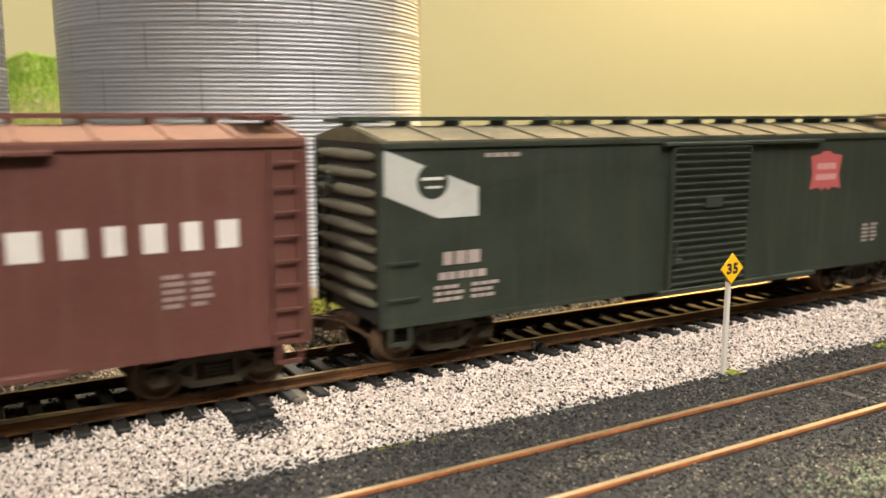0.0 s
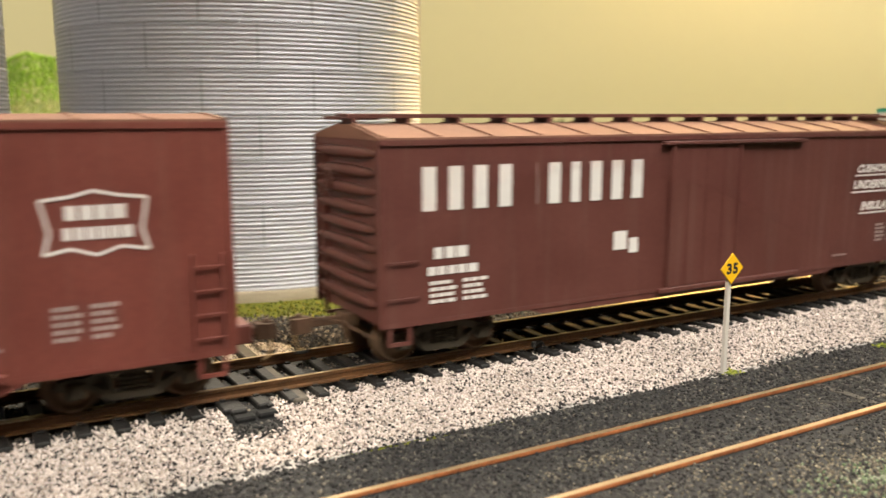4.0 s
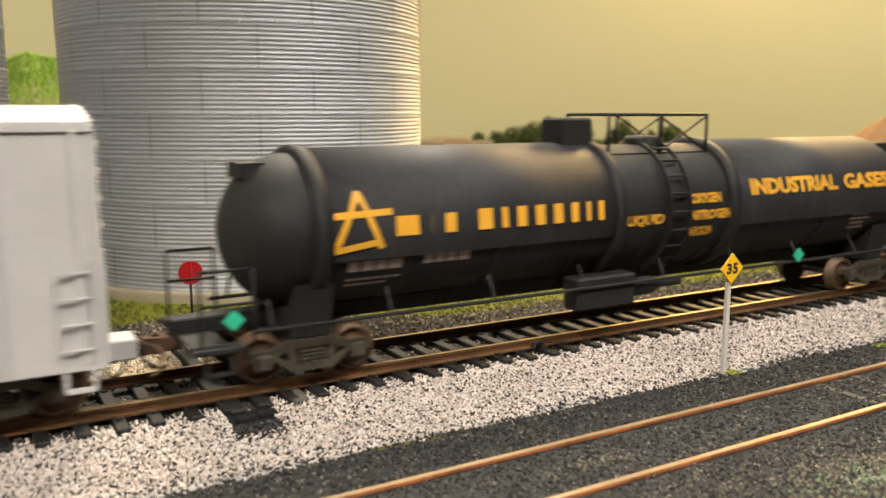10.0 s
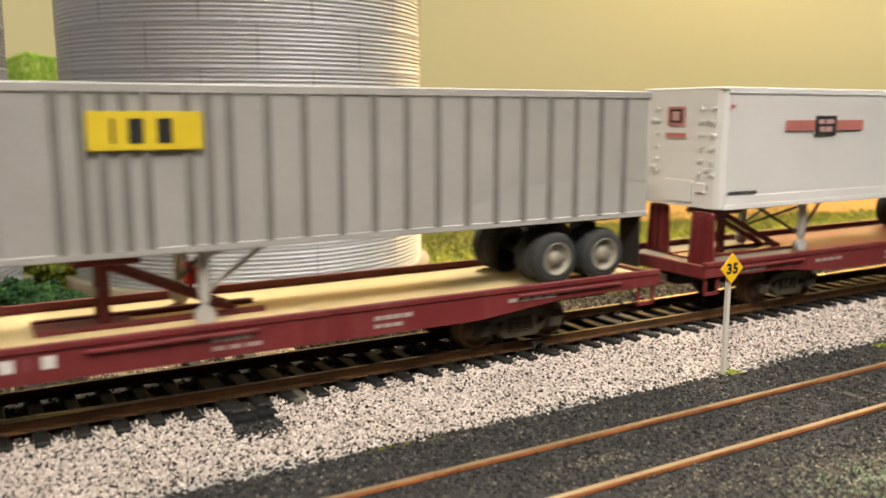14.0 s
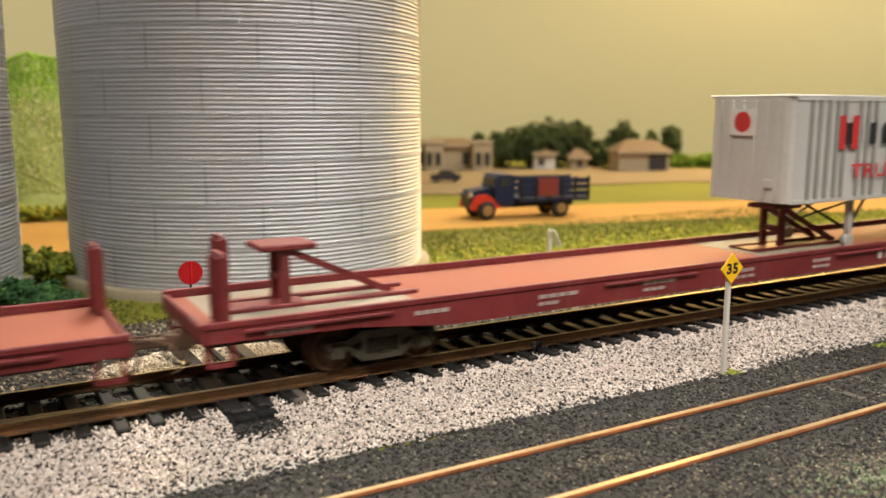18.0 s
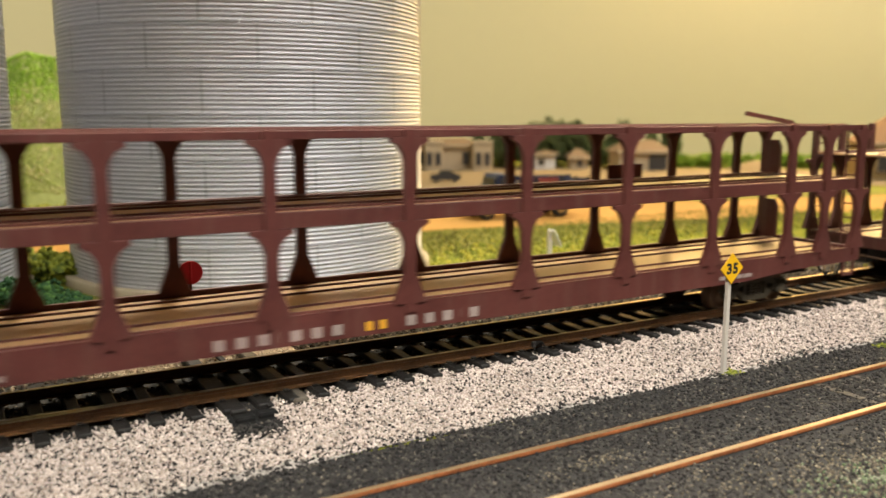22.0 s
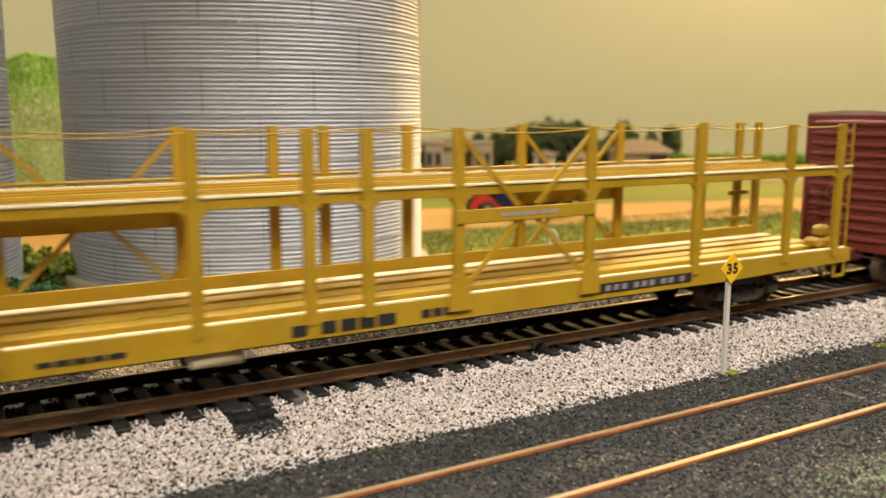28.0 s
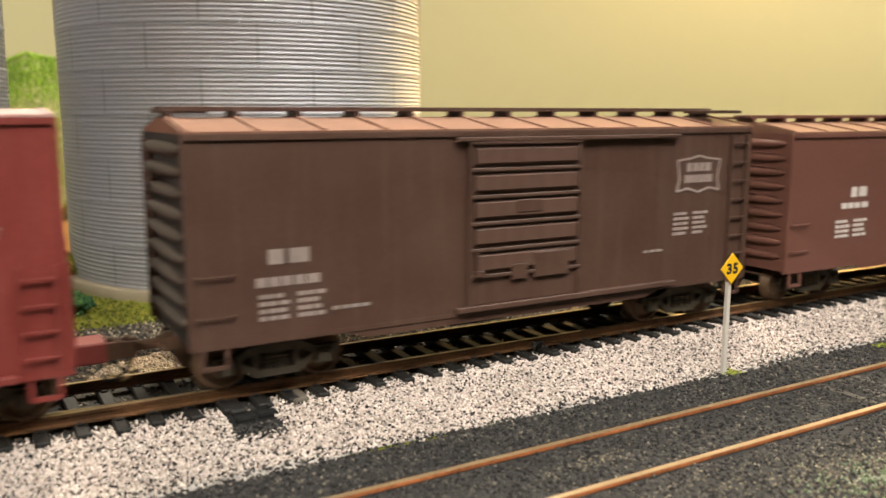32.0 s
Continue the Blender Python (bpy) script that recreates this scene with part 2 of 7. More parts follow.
def box(bm, x0, x1, y0, y1, z0, z1, bevel=0.0, m=0, mx=None):
    r = bmesh.ops.create_cube(bm, size=1.0)
    vs = r["verts"]
    for v in vs:
        v.co = Vector(((x0 + x1) / 2 + v.co.x * (x1 - x0), (y0 + y1) / 2 + v.co.y * (y1 - y0), (z0 + z1) / 2 + v.co.z * (z1 - z0)))
        if mx:
            v.co = mx @ v.co
    faces = {f for v in vs for f in v.link_faces}
    for f in faces:
        f.material_index = m
    if bevel:
        edges = list({e for v in vs for e in v.link_edges})
        bmesh.ops.bevel(bm, geom=edges, offset=bevel, segments=1, profile=0.5, affect="EDGES", clamp_overlap=True)
    return bm


def cyl(bm, p0, p1, r0, r1=None, seg=10, m=0, caps=True):
    p0, p1 = Vector(p0), Vector(p1)
    d = p1 - p0
    mx = Matrix.Translation((p0 + p1) / 2) @ d.to_track_quat("Z", "Y").to_matrix().to_4x4()
    r = bmesh.ops.create_cone(bm, cap_ends=caps, segments=seg, radius1=r0, radius2=r0 if r1 is None else r1, depth=d.length, matrix=mx)
    for f in {f for v in r["verts"] for f in v.link_faces}:
        f.material_index = m
        if len(f.verts) == 4 and seg > 6:
            f.smooth = True
    return bm


def bar(bm, p0, p1, w, h, m=0):
    """A square bar from p0 to p1."""
    p0, p1 = Vector(p0), Vector(p1)
    d = p1 - p0
    mx = Matrix.Translation((p0 + p1) / 2) @ d.to_track_quat("X", "Z").to_matrix().to_4x4()
    return box(bm, -d.length / 2, d.length / 2, -w / 2, w / 2, -h / 2, h / 2, m=m, mx=mx)


def prism(bm, pts, axis, a, b, m=0):
    """Extrude a polygon along an axis from a to b. pts are the two other coordinates, in the order of the axes."""
    def at(p, t):
        return {"x": (t, p[0], p[1]), "y": (p[0], t, p[1]), "z": (p[0], p[1], t)}[axis]
    lo = [bm.verts.new(at(p, a)) for p in pts]
    hi = [bm.verts.new(at(p, b)) for p in pts]
    n = len(pts)
    fs = [bm.faces.new(lo), bm.faces.new(hi)]
    fs += [bm.faces.new((lo[i], lo[(i + 1) % n], hi[(i + 1) % n], hi[i])) for i in range(n)]
    for f in fs:
        f.material_index = m
    bmesh.ops.recalc_face_normals(bm, faces=fs)
    return bm


def lathe(bm, profile, seg=24, axis="z", centre=(0, 0, 0), smooth=True, m=0, arc=(0.0, 1.0)):
    """Turn a profile of (radius, height) about an axis."""
    rings = []
    whole = arc == (0.0, 1.0)
    for r, h in profile:
        ring = []
        for i in range(seg + (0 if whole else 1)):
            a = 2 * math.pi * (arc[0] + (arc[1] - arc[0]) * i / seg)
            c, s = r * math.cos(a), r * math.sin(a)
            p = {"z": (c, s, h), "y": (c, h, s), "x": (h, c, s)}[axis]
            ring.append(bm.verts.new((p[0] + centre[0], p[1] + centre[1], p[2] + centre[2])))
        rings.append(ring)
    fs = []
    for u, v in zip(rings, rings[1:]):
        n = len(u)
        for i in range(n if whole else n - 1):
            j = (i + 1) % n
            f = bm.faces.new((u[i], u[j], v[j], v[i]))
            f.smooth, f.material_index = smooth, m
            fs.append(f)
    bmesh.ops.recalc_face_normals(bm, faces=fs)
    return bm


def tube(pts, r, seg=5):
    """One bent wire through a row of points that runs along x."""
    bm = bmesh.new()
    rows = []
    for x, y, z in pts:
        rows.append([bm.verts.new((x, y + r * math.cos(2 * math.pi * i / seg), z + r * math.sin(2 * math.pi * i / seg))) for i in range(seg)])
    for u, v in zip(rows, rows[1:]):
        for i in range(seg):
            bm.faces.new((u[i], u[(i + 1) % seg], v[(i + 1) % seg], v[i])).smooth = True
    bm.faces.new(rows[0])
    bm.faces.new(rows[-1])
    bmesh.ops.recalc_face_normals(bm, faces=bm.faces)
    return bm


def bm_new():
    return bmesh.new()


def text_bm(body, x0, x1, z0, z1, y, bm=None, slant=0.0, weight=0.045):
    """Raised letters on a side that faces -y, fitted into a box."""
    cu = bpy.data.curves.new("letters", "FONT")
    cu.body, cu.resolution_u, cu.offset = body, 2, weight
    ob = bpy.data.objects.new("letters", cu)
    scene.collection.objects.link(ob)
    dg = bpy.context.evaluated_depsgraph_get()
    me = bpy.data.meshes.new_from_object(ob.evaluated_get(dg))
    bpy.data.objects.remove(ob)
    n = len(me.vertices)
    co = np.empty(n * 3)
    me.vertices.foreach_get("co", co)
    co = co.reshape(-1, 3)
    lo, hi = co.min(0), co.max(0)
    for v in me.vertices:
        u, w = (v.co.x - lo[0]) / (hi[0] - lo[0]), (v.co.y - lo[1]) / (hi[1] - lo[1])
        v.co = Vector((x0 + u * (x1 - x0) + slant * w, y, z0 + w * (z1 - z0)))
    bm = bm or bmesh.new()
    bm.from_mesh(me)
    bpy.data.meshes.remove(me)
    return bm


def bars(rows, y, seed=1):
    """Unreadable or withheld writing: plain bars, one mesh a line. rows: (x0, x1, z0, z1, count)."""
    rnd = random.Random(seed)
    lines = []
    for x0, x1, z0, z1, n in rows:
        bm = bmesh.new()
        w = (x1 - x0) / n
        for i in range(n):
            a = x0 + i * w
            b = a + w * rnd.uniform(0.74, 0.86) if i < n - 1 else x1
            box(bm, a, b, y, y + 0.06, z0, z1)
        lines.append(bm)
    return lines


def name_blocks(x0, x1, z0, z1, widths, y):
    """A company name as a row of plain blocks, one block a sign; 0 is a gap."""
    bm = bmesh.new()
    k = (x1 - x0) / sum(w if w else 0.6 for w in widths)
    x = x0
    for w in widths:
        if w:
            box(bm, x + 0.04 * k, x + (w - 0.45) * k, y, y + 0.06, z0, z1)
        x += (w if w else 0.6) * k
    return bm


def disc(bm, x, z, r, y, thick=0.06, seg=28, sx=1.0):
    mx = Matrix.Translation((x, y, z)) @ Matrix.Diagonal((sx, 1, 1, 1)) @ Matrix.Rotation(math.pi / 2, 4, "X")
    bmesh.ops.create_cone(bm, cap_ends=True, segments=seg, radius1=r, radius2=r, depth=thick, matrix=mx)
    return bm


def ring(bm, x, z, r0, r1, y, seg=28, sx=1.0):
    vs = [[bm.verts.new((x + sx * r * math.cos(2 * math.pi * i / seg), y, z + r * math.sin(2 * math.pi * i / seg))) for i in range(seg)] for r in (r0, r1)]
    for i in range(seg):
        j = (i + 1) % seg
        bm.faces.new((vs[0][i], vs[0][j], vs[1][j], vs[1][i]))
    return bm


def shards(name, pts, size, material, seed=3, flat=1.0, squash=0.8):
    """Many small eight-faced grains or leaf clumps in one mesh. pts: n x 3 in mm, size: n radii."""
    rng = np.random.default_rng(seed)
    n = len(pts)
    base = np.array([(1, 0, 0), (-1, 0, 0), (0, 1, 0), (0, -1, 0), (0, 0, 1), (0, 0, -1)], float)
    tri = np.array([(0, 2, 4), (2, 1, 4), (1, 3, 4), (3, 0, 4), (2, 0, 5), (1, 2, 5), (3, 1, 5), (0, 3, 5)])
    q = rng.normal(size=(n, 4))
    q /= np.linalg.norm(q, axis=1)[:, None]
    w, x, y, z = q.T
    rot = np.stack([np.stack([1 - 2 * (y * y + z * z), 2 * (x * y - z * w), 2 * (x * z + y * w)], -1),
                    np.stack([2 * (x * y + z * w), 1 - 2 * (x * x + z * z), 2 * (y * z - x * w)], -1),
                    np.stack([2 * (x * z - y * w), 2 * (y * z + x * w), 1 - 2 * (x * x + y * y)], -1)], 1)
    v = base[None] * rng.uniform(0.65, 1.3, (n, 6, 1))
    v[:, :, 2] *= flat
    v = np.einsum("nij,nkj->nki", rot, v) * np.asarray(size)[:, None, None]
    v[:, :, 2] *= squash
    v = (v + np.asarray(pts)[:, None, :]).reshape(-1, 3) * S
    f = (tri[None] + (np.arange(n) * 6)[:, None, None]).reshape(-1)
    me = bpy.data.meshes.new(name)
    me.vertices.add(len(v))
    me.vertices.foreach_set("co", v.reshape(-1))
    me.loops.add(len(f))
    me.loops.foreach_set("vertex_index", f.astype(np.int32))
    me.polygons.add(len(f) // 3)
    me.polygons.foreach_set("loop_start", np.arange(0, len(f), 3, dtype=np.int32))
    me.update(calc_edges=True)
    me.materials.append(material)
    return me

# ---------------------------------------------------------------- the room and the layout's ground
def height(x, y):
    """The lie of the land, mm: track bed, shoulders, yard."""
    if -16.5 <= y <= 16.5:
        return -3.4
    if y < 0:
        return -3.4 - min(1.0, (-16.5 - y) / 17.0) * 4.7
    return -3.4 - min(1.0, (y - 16.5) / 12.0) * 4.7


def sheet(name, xs, ys, fn, material, label="", category="", kind="structure"):
    bm = bm_new()
    grid = [[bm.verts.new((x, y, fn(x, y))) for x in xs] for y in ys]
    for r0, r1 in zip(grid, grid[1:]):
        for i in range(len(xs) - 1):
            bm.faces.new((r0[i], r0[i + 1], r1[i + 1], r1[i])).smooth = True
    ob = part(name, bm, material)
    return tagged(ob, label, category, kind=kind)


def wobble(x, y, a=0.5, f=0.03):
    return a * noise.noise(Vector((x * f, y * f, 0.3)))


ground_ys = [-420, -200, -120, -80, -60, -45, -36, -33.5, -28, -22, -16.5, 16.5, 20, 24, 28.5, 34, 45, 60, 90, 130, 200, 300, 420, 600, 800, 1100, 1500]
ground_xs = [-4200, -3000, -1800, -900, -500, -250, -150] + list(range(-100, 420, 20)) + [500, 650, 850, 1100, 1500, 2000, 3000, 4400]
sheet("ground", ground_xs, ground_ys, lambda x, y: height(x, y) - 0.3 + (wobble(x, y, 0.5) if y > 34 else 0.0), FIELD, "yellow-green scenic turf over the layout base", "ground")


def strip(name, x0, x1, y0, y1, z, material, label, category, step=12.0, rag=1.5):
    """A ground patch with ragged edges, a little above the sheet."""
    n = int((x1 - x0) / step)
    bm = bm_new()
    rows = []
    for i in range(n + 1):
        x = x0 + (x1 - x0) * i / n
        a = y0(x) if callable(y0) else y0
        b = y1(x) if callable(y1) else y1
        a += rag * noise.noise(Vector((x * 0.05, 7.0, a * 0.01)))
        b += rag * noise.noise(Vector((x * 0.05, 3.0, b * 0.01)))
        rows.append([bm.verts.new((x, a + (b - a) * k / 6, z(x, a + (b - a) * k / 6) if callable(z) else z)) for k in range(7)])
    for u, v in zip(rows, rows[1:]):
        for k in range(6):
            bm.faces.new((u[k], v[k], v[k + 1], u[k + 1])).smooth = True
    return tagged(part(name, bm, material), label, category, kind="structure")


strip("cinder_bed", -260, 520, -330, -33, lambda x, y: min(height(x, y), -8.1) + 0.05, CINDERBED, "dark cinder yard surface", "ground", rag=2.0)
strip("ballast_bed", -4100, 4300, -33.5, -15, lambda x, y: height(x, y) + 0.1, BALLASTBED, "pale ballast shoulder of the main track", "ground", rag=1.5)
strip("track_bed", -4100, 4300, -15.5, 16.5, lambda x, y: -3.35, CINDERBED, "dark soiled ballast between the sleepers", "ground", rag=0.3)
strip("yard_strip", -260, 620, 16, lambda x: 84 if x < 10 else 84 - 36 * min(1.0, (x - 10) / 70), lambda x, y: height(x, y) + 0.15, CINDERBED, "dark gravel strip behind the track", "ground", rag=3.0)
strip("dirt_road", -300, 1300, lambda x: 232 if x < 60 else 232 - 0.19 * (x - 60), lambda x: 352 if x < 0 else 352 - 0.26 * x, -7.9, DIRT, "ochre dirt road across the field", "road", rag=8.0, step=25)
road_near = [(150, 440), (252, 381), (289, 362), (389, 387), (504, 375), (573, 331), (602, 288), (640, 240), (900, 60)]
road_far = [(180, 660), (384, 640), (437, 615), (528, 580), (624, 500), (690, 450), (770, 385), (850, 320), (1060, 180)]
bm = bm_new()
loft = []
for (xa, ya), (xb, yb), k in ((road_near[q // 4], road_near[q // 4 + 1], q % 4) for q in range(4 * (len(road_near) - 1))):
    loft.append([xa + (xb - xa) * k / 4, ya + (yb - ya) * k / 4])
for q, row in enumerate(loft):
    (xa, ya), (xb, yb) = road_far[q // 4], road_far[q // 4 + 1]
    fx, fy = xa + (xb - xa) * (q % 4) / 4, ya + (yb - ya) * (q % 4) / 4
    nx, ny = row[0] + 7 * noise.noise(Vector((q * 0.9, 2.0, 0))), row[1] + 7 * noise.noise(Vector((q * 0.9, 5.0, 0)))
    loft[q] = [bm.verts.new((nx + (fx - nx) * m / 5, ny + (fy - ny) * m / 5, -7.6)) for m in range(6)]
for u, v in zip(loft, loft[1:]):
    for m in range(5):
        bm.faces.new((u[m], v[m], v[m + 1], u[m + 1])).smooth = True
tagged(part("gravel_road", bm, PALEROAD), "pale gravel ground and road round the village houses", "road", kind="structure")

# backdrop: one curved cream sheet, and the plain walls that close the room
bm = bm_new()
cols = []
for i in range(41):
    a = radians(-75 + 150 * i / 40)
    cols.append((-40 + 1180 * math.sin(a), -60 + 1180 * math.cos(a)))
for (xa, ya), (xb, yb) in zip(cols, cols[1:]):
    f = bm.faces.new([bm.verts.new(p) for p in ((xa, ya, -60), (xb, yb, -60), (xb, yb, 620), (xa, ya, 620))])
    f.smooth = True
bmesh.ops.remove_doubles(bm, verts=bm.verts, dist=0.01)
backdrop = tagged(part("backdrop", bm, BACKWALL), "smooth cream-painted curved backdrop wall", "backdrop", kind="structure")
for nm, bx in (("wall_south", (-4300, 4500, -2600, -2540, -1200, 1350)), ("wall_north", (-4300, 4500, 2200, 2260, -1200, 1350)), ("wall_west", (-4360, -4300, -2600, 2260, -1200, 1350)), ("wall_east", (4500, 4560, -2600, 2260, -1200, 1350)), ("ceiling", (-4360, 4560, -2600, 2260, 1350, 1400)), ("floor", (-4360, 4560, -2600, 2260, -1260, -1200))):
    tagged(part(nm, box(bm_new(), *bx), PLASTER), "plain plastered room surface", "room", kind="structure")

# ---------------------------------------------------------------- tracks
TIE_STEP = 6.35


def rail_bm(x0, x1):
    """Rail section: foot, web and head, length along x."""
    bm = bm_new()
    prof = [(-1.1, -2.1), (1.1, -2.1), (1.1, -1.85), (0.28, -1.6), (0.28, -0.75), (0.5, -0.6), (0.5, -0.02), (-0.5, -0.02), (-0.5, -0.6), (-0.28, -0.75), (-0.28, -1.6), (-1.1, -1.85)]
    prism(bm, prof, "x", x0, x1)
    box(bm, x0, x1, -0.42, 0.42, -0.04, 0.0, m=1)
    return bm


main_track = thing("main_track", "code-size model track with rusty rails on black sleepers", "track")
main_track["kind"] = "structure"
rail_me = to_mesh("rail", rail_bm(-4100, 4300), [RAIL, RAILTOP])
for y in (-8.75, 8.75):
    put("rail", rail_me, main_track, (0, y, 0))
bm = bm_new()
box(bm, -1.25, 1.25, -15.6, 15.6, -3.9, -2.1, 0.25)
for y in (-10.4, -7.1, 7.1, 10.4):
    box(bm, -0.6, 0.6, y - 0.5, y + 0.5, -2.15, -1.75, 0.12)
tie_me = to_mesh("tie", bm, TIE)
rnd = random.Random(4)
for i in range(-12, 70):
    put("tie", tie_me, main_track, (i * TIE_STEP + 2.6 + rnd.uniform(-0.2, 0.2), rnd.uniform(-0.5, 0.5), 0), (0, 0, rnd.uniform(-1, 1)))
corners = [(x, y, z) for x in (1.4, 3.8) for y in (-15.6, 15.6) for z in (-3.9, -2.1)]
quads = [(0, 1, 3, 2), (4, 6, 7, 5), (0, 4, 5, 1), (2, 3, 7, 6), (0, 2, 6, 4), (1, 5, 7, 3)]
verts, faces = [], []
for i in list(range(-640, -12)) + list(range(70, 675)):
    n0 = len(verts)
    verts += [((i * 6.35 + x) * S, y * S, z * S) for x, y, z in corners]
    faces += [tuple(n0 + k for k in q) for q in quads]
far_me = bpy.data.meshes.new("far_ties")
far_me.from_pydata(verts, [], faces)
far_me.materials.append(TIE)
far = put("far_ties", far_me, main_track)
far["kind"] = "stuff"
# switch blade lying against the near rail, its throw bar and head-block timbers
bm = bm_new()
prism(bm, [(-62, -5.0), (6, -8.0), (6, -8.25), (-62, -6.3)], "z", -2.1, -0.25)
part("switch_blade", bm, RAILTOP, main_track, "polished switch blade")
for x, y0, y1 in ((-2.2, -16.5, 37.5), (10.3, -16.2, 38.0)):
    part("head_block", box(bm_new(), x - 1.6, x + 1.6, y0, y1, -4.1, -2.15, 0.3), TIEOLD if y1 > 37.8 else TIE, main_track, "long head-block timber")
part("throw_bar", box(bm_new(), 3.4, 4.8, -16, 34, -3.1, -2.3, 0.2), TIE, main_track)
part("slide_plate", prism(bm_new(), [(-15.5, -3.0), (-24.5, -5.35), (-25.5, -6.6), (-15.5, -5.2)], "x", -4.6, 4.4), BLKPLATE, main_track, "black switch machine plate")
for x, y in ((-1.6, -17.6), (2.8, -17.4), (0.4, -20.6)):
    part("plate_cover", box(bm_new(), x - 2.0, x + 2.0, y - 1.3, y + 1.3, -4.6, -2.75 - 0.35 * (-17 - y), 0.35), BLKPLATE, main_track, "raised black cover")
for y in (-9.9,):
    part("rail_joiner", box(bm_new(), 69.5, 72.5, y - 0.35, y + 0.35, -1.9, -0.5, 0.2), DARK, main_track)
    bm = bm_new()
    for k in range(8):
        a0, a1 = math.pi * k / 8, math.pi * (k + 1) / 8
        cyl(bm, (71 + 1.5 * math.cos(a0), y - 1.0, -2.2 + 1.8 * math.sin(a0)), (71 + 1.5 * math.cos(a1), y - 1.0, -2.2 + 1.8 * math.sin(a1)), 0.22, seg=6)
    part("feeder_wire", bm, DARK, main_track)

siding = thing("siding_track", "half-buried siding track with rusty rails", "track")
siding["kind"] = "structure"
bm = prism(bm_new(), [(-1.1, -2.1), (1.1, -2.1), (1.1, -1.7), (0.4, -1.5), (0.4, -0.75), (0.7, -0.6), (0.7, -0.06), (-0.7, -0.06), (-0.7, -0.6), (-0.4, -0.75), (-0.4, -1.5), (-1.1, -1.7)], "x", -260, 500)
box(bm, -260, 500, -0.5, 0.5, -0.08, 0.0, m=1)
side_me = to_mesh("rail", bm, [SIDERAIL, SIDETOP])
for y, a in ((-49.0, 0.35), (-66.6, 0.35)):
    put("rail", side_me, siding, (0, y, -7.15), (0, 0, a))
bm = box(bm_new(), -1.25, 1.25, -72.5, -43.0, -10.6, -8.95, 0.25)
sid_tie = to_mesh("tie", bm, mat("cinder_stained_tie", (0.05, 0.043, 0.034), 0.5, var=0.3, coarse=250, bump=0.3))
for i in range(-10, 40):
    put("tie", sid_tie, siding, (i * 6.35 + rnd.uniform(-0.3, 0.3), 0, rnd.uniform(-0.1, 0.45) + (0.7 if i > 18 else 0.0)), (0, 0, 0.35))

# ---------------------------------------------------------------- line-side signs
sign = thing("speed_sign", "yellow diamond speed board on a pale square post", "sign", (108.0, -33.3, -8.2))
part("post", box(bm_new(), -0.55, 0.55, -0.5, 0.5, -0.5, 23.5, 0.1), POSTMAT, sign, "pale painted post")
bm = bm_new()
box(bm, -2.6, 2.6, -0.22, 0.12, -2.6, 2.6, 0.1, mx=Matrix.Translation((0, -0.75, 25.7)) @ Matrix.Rotation(radians(45), 4, "Y"))
part("board", bm, YELSIGN, sign, "yellow diamond board")
part("digit", text_bm("3", -1.85, -0.15, 24.4, 27.0, -1.0), BLKLET, sign, "black numeral 3")
part("digit", text_bm("5", 0.15, 1.85, 24.4, 27.0, -1.0), BLKLET, sign, "black numeral 5")

stand = thing("switch_stand", "black switch stand with a round red target", "switch stand", (1.4, 34.2, -2.2))
bm = bm_new()
box(bm, -2.2, 2.2, -1.6, 1.6, 0, 0.8, 0.2)
box(bm, -1.1, 1.1, -1.0, 1.0, 0.8, 3.4, 0.3)
part("base", bm, DARK, stand)
bm = bm_new()
for sx in (-1.3, 1.3):
    cyl(bm, (sx, -1.2, 0.4), (sx * 0.6, -0.4, 5.0), 0.35, seg=8)
part("leg", bm, DARK, stand)
bm = bm_new()
cyl(bm, (0, 0, 3.0), (0, 0, 15.0), 0.32, seg=8)
cyl(bm, (0, 0, 3.0), (0, 0, 6.0), 0.75, seg=10)
part("mast", bm, DARK, stand)
bm = disc(bm_new(), 0, 17.4, 2.85, -0.3, 0.4)
box(bm, -0.25, 0.25, -0.75, -0.45, 14.8, 20.1, 0.08)
part("target", bm, REDSIGN, stand, "round red target")

marker = thing("white_marker", "small grey-white marker post with slanted cap", "marker post", (168.5, 115.0, -8.3))
part("post", box(bm_new(), -1.1, 1.1, -0.5, 0.5, -0.5, 11.5, 0.1), POSTMAT, marker)
part("cap", box(bm_new(), -0.3, 0.3, -2.4, 2.4, -4, 4, 0.1, mx=Matrix.Translation((2.6, 0, 8.8)) @ Matrix.Rotation(radians(-28), 4, "Y")), WHITE, marker)

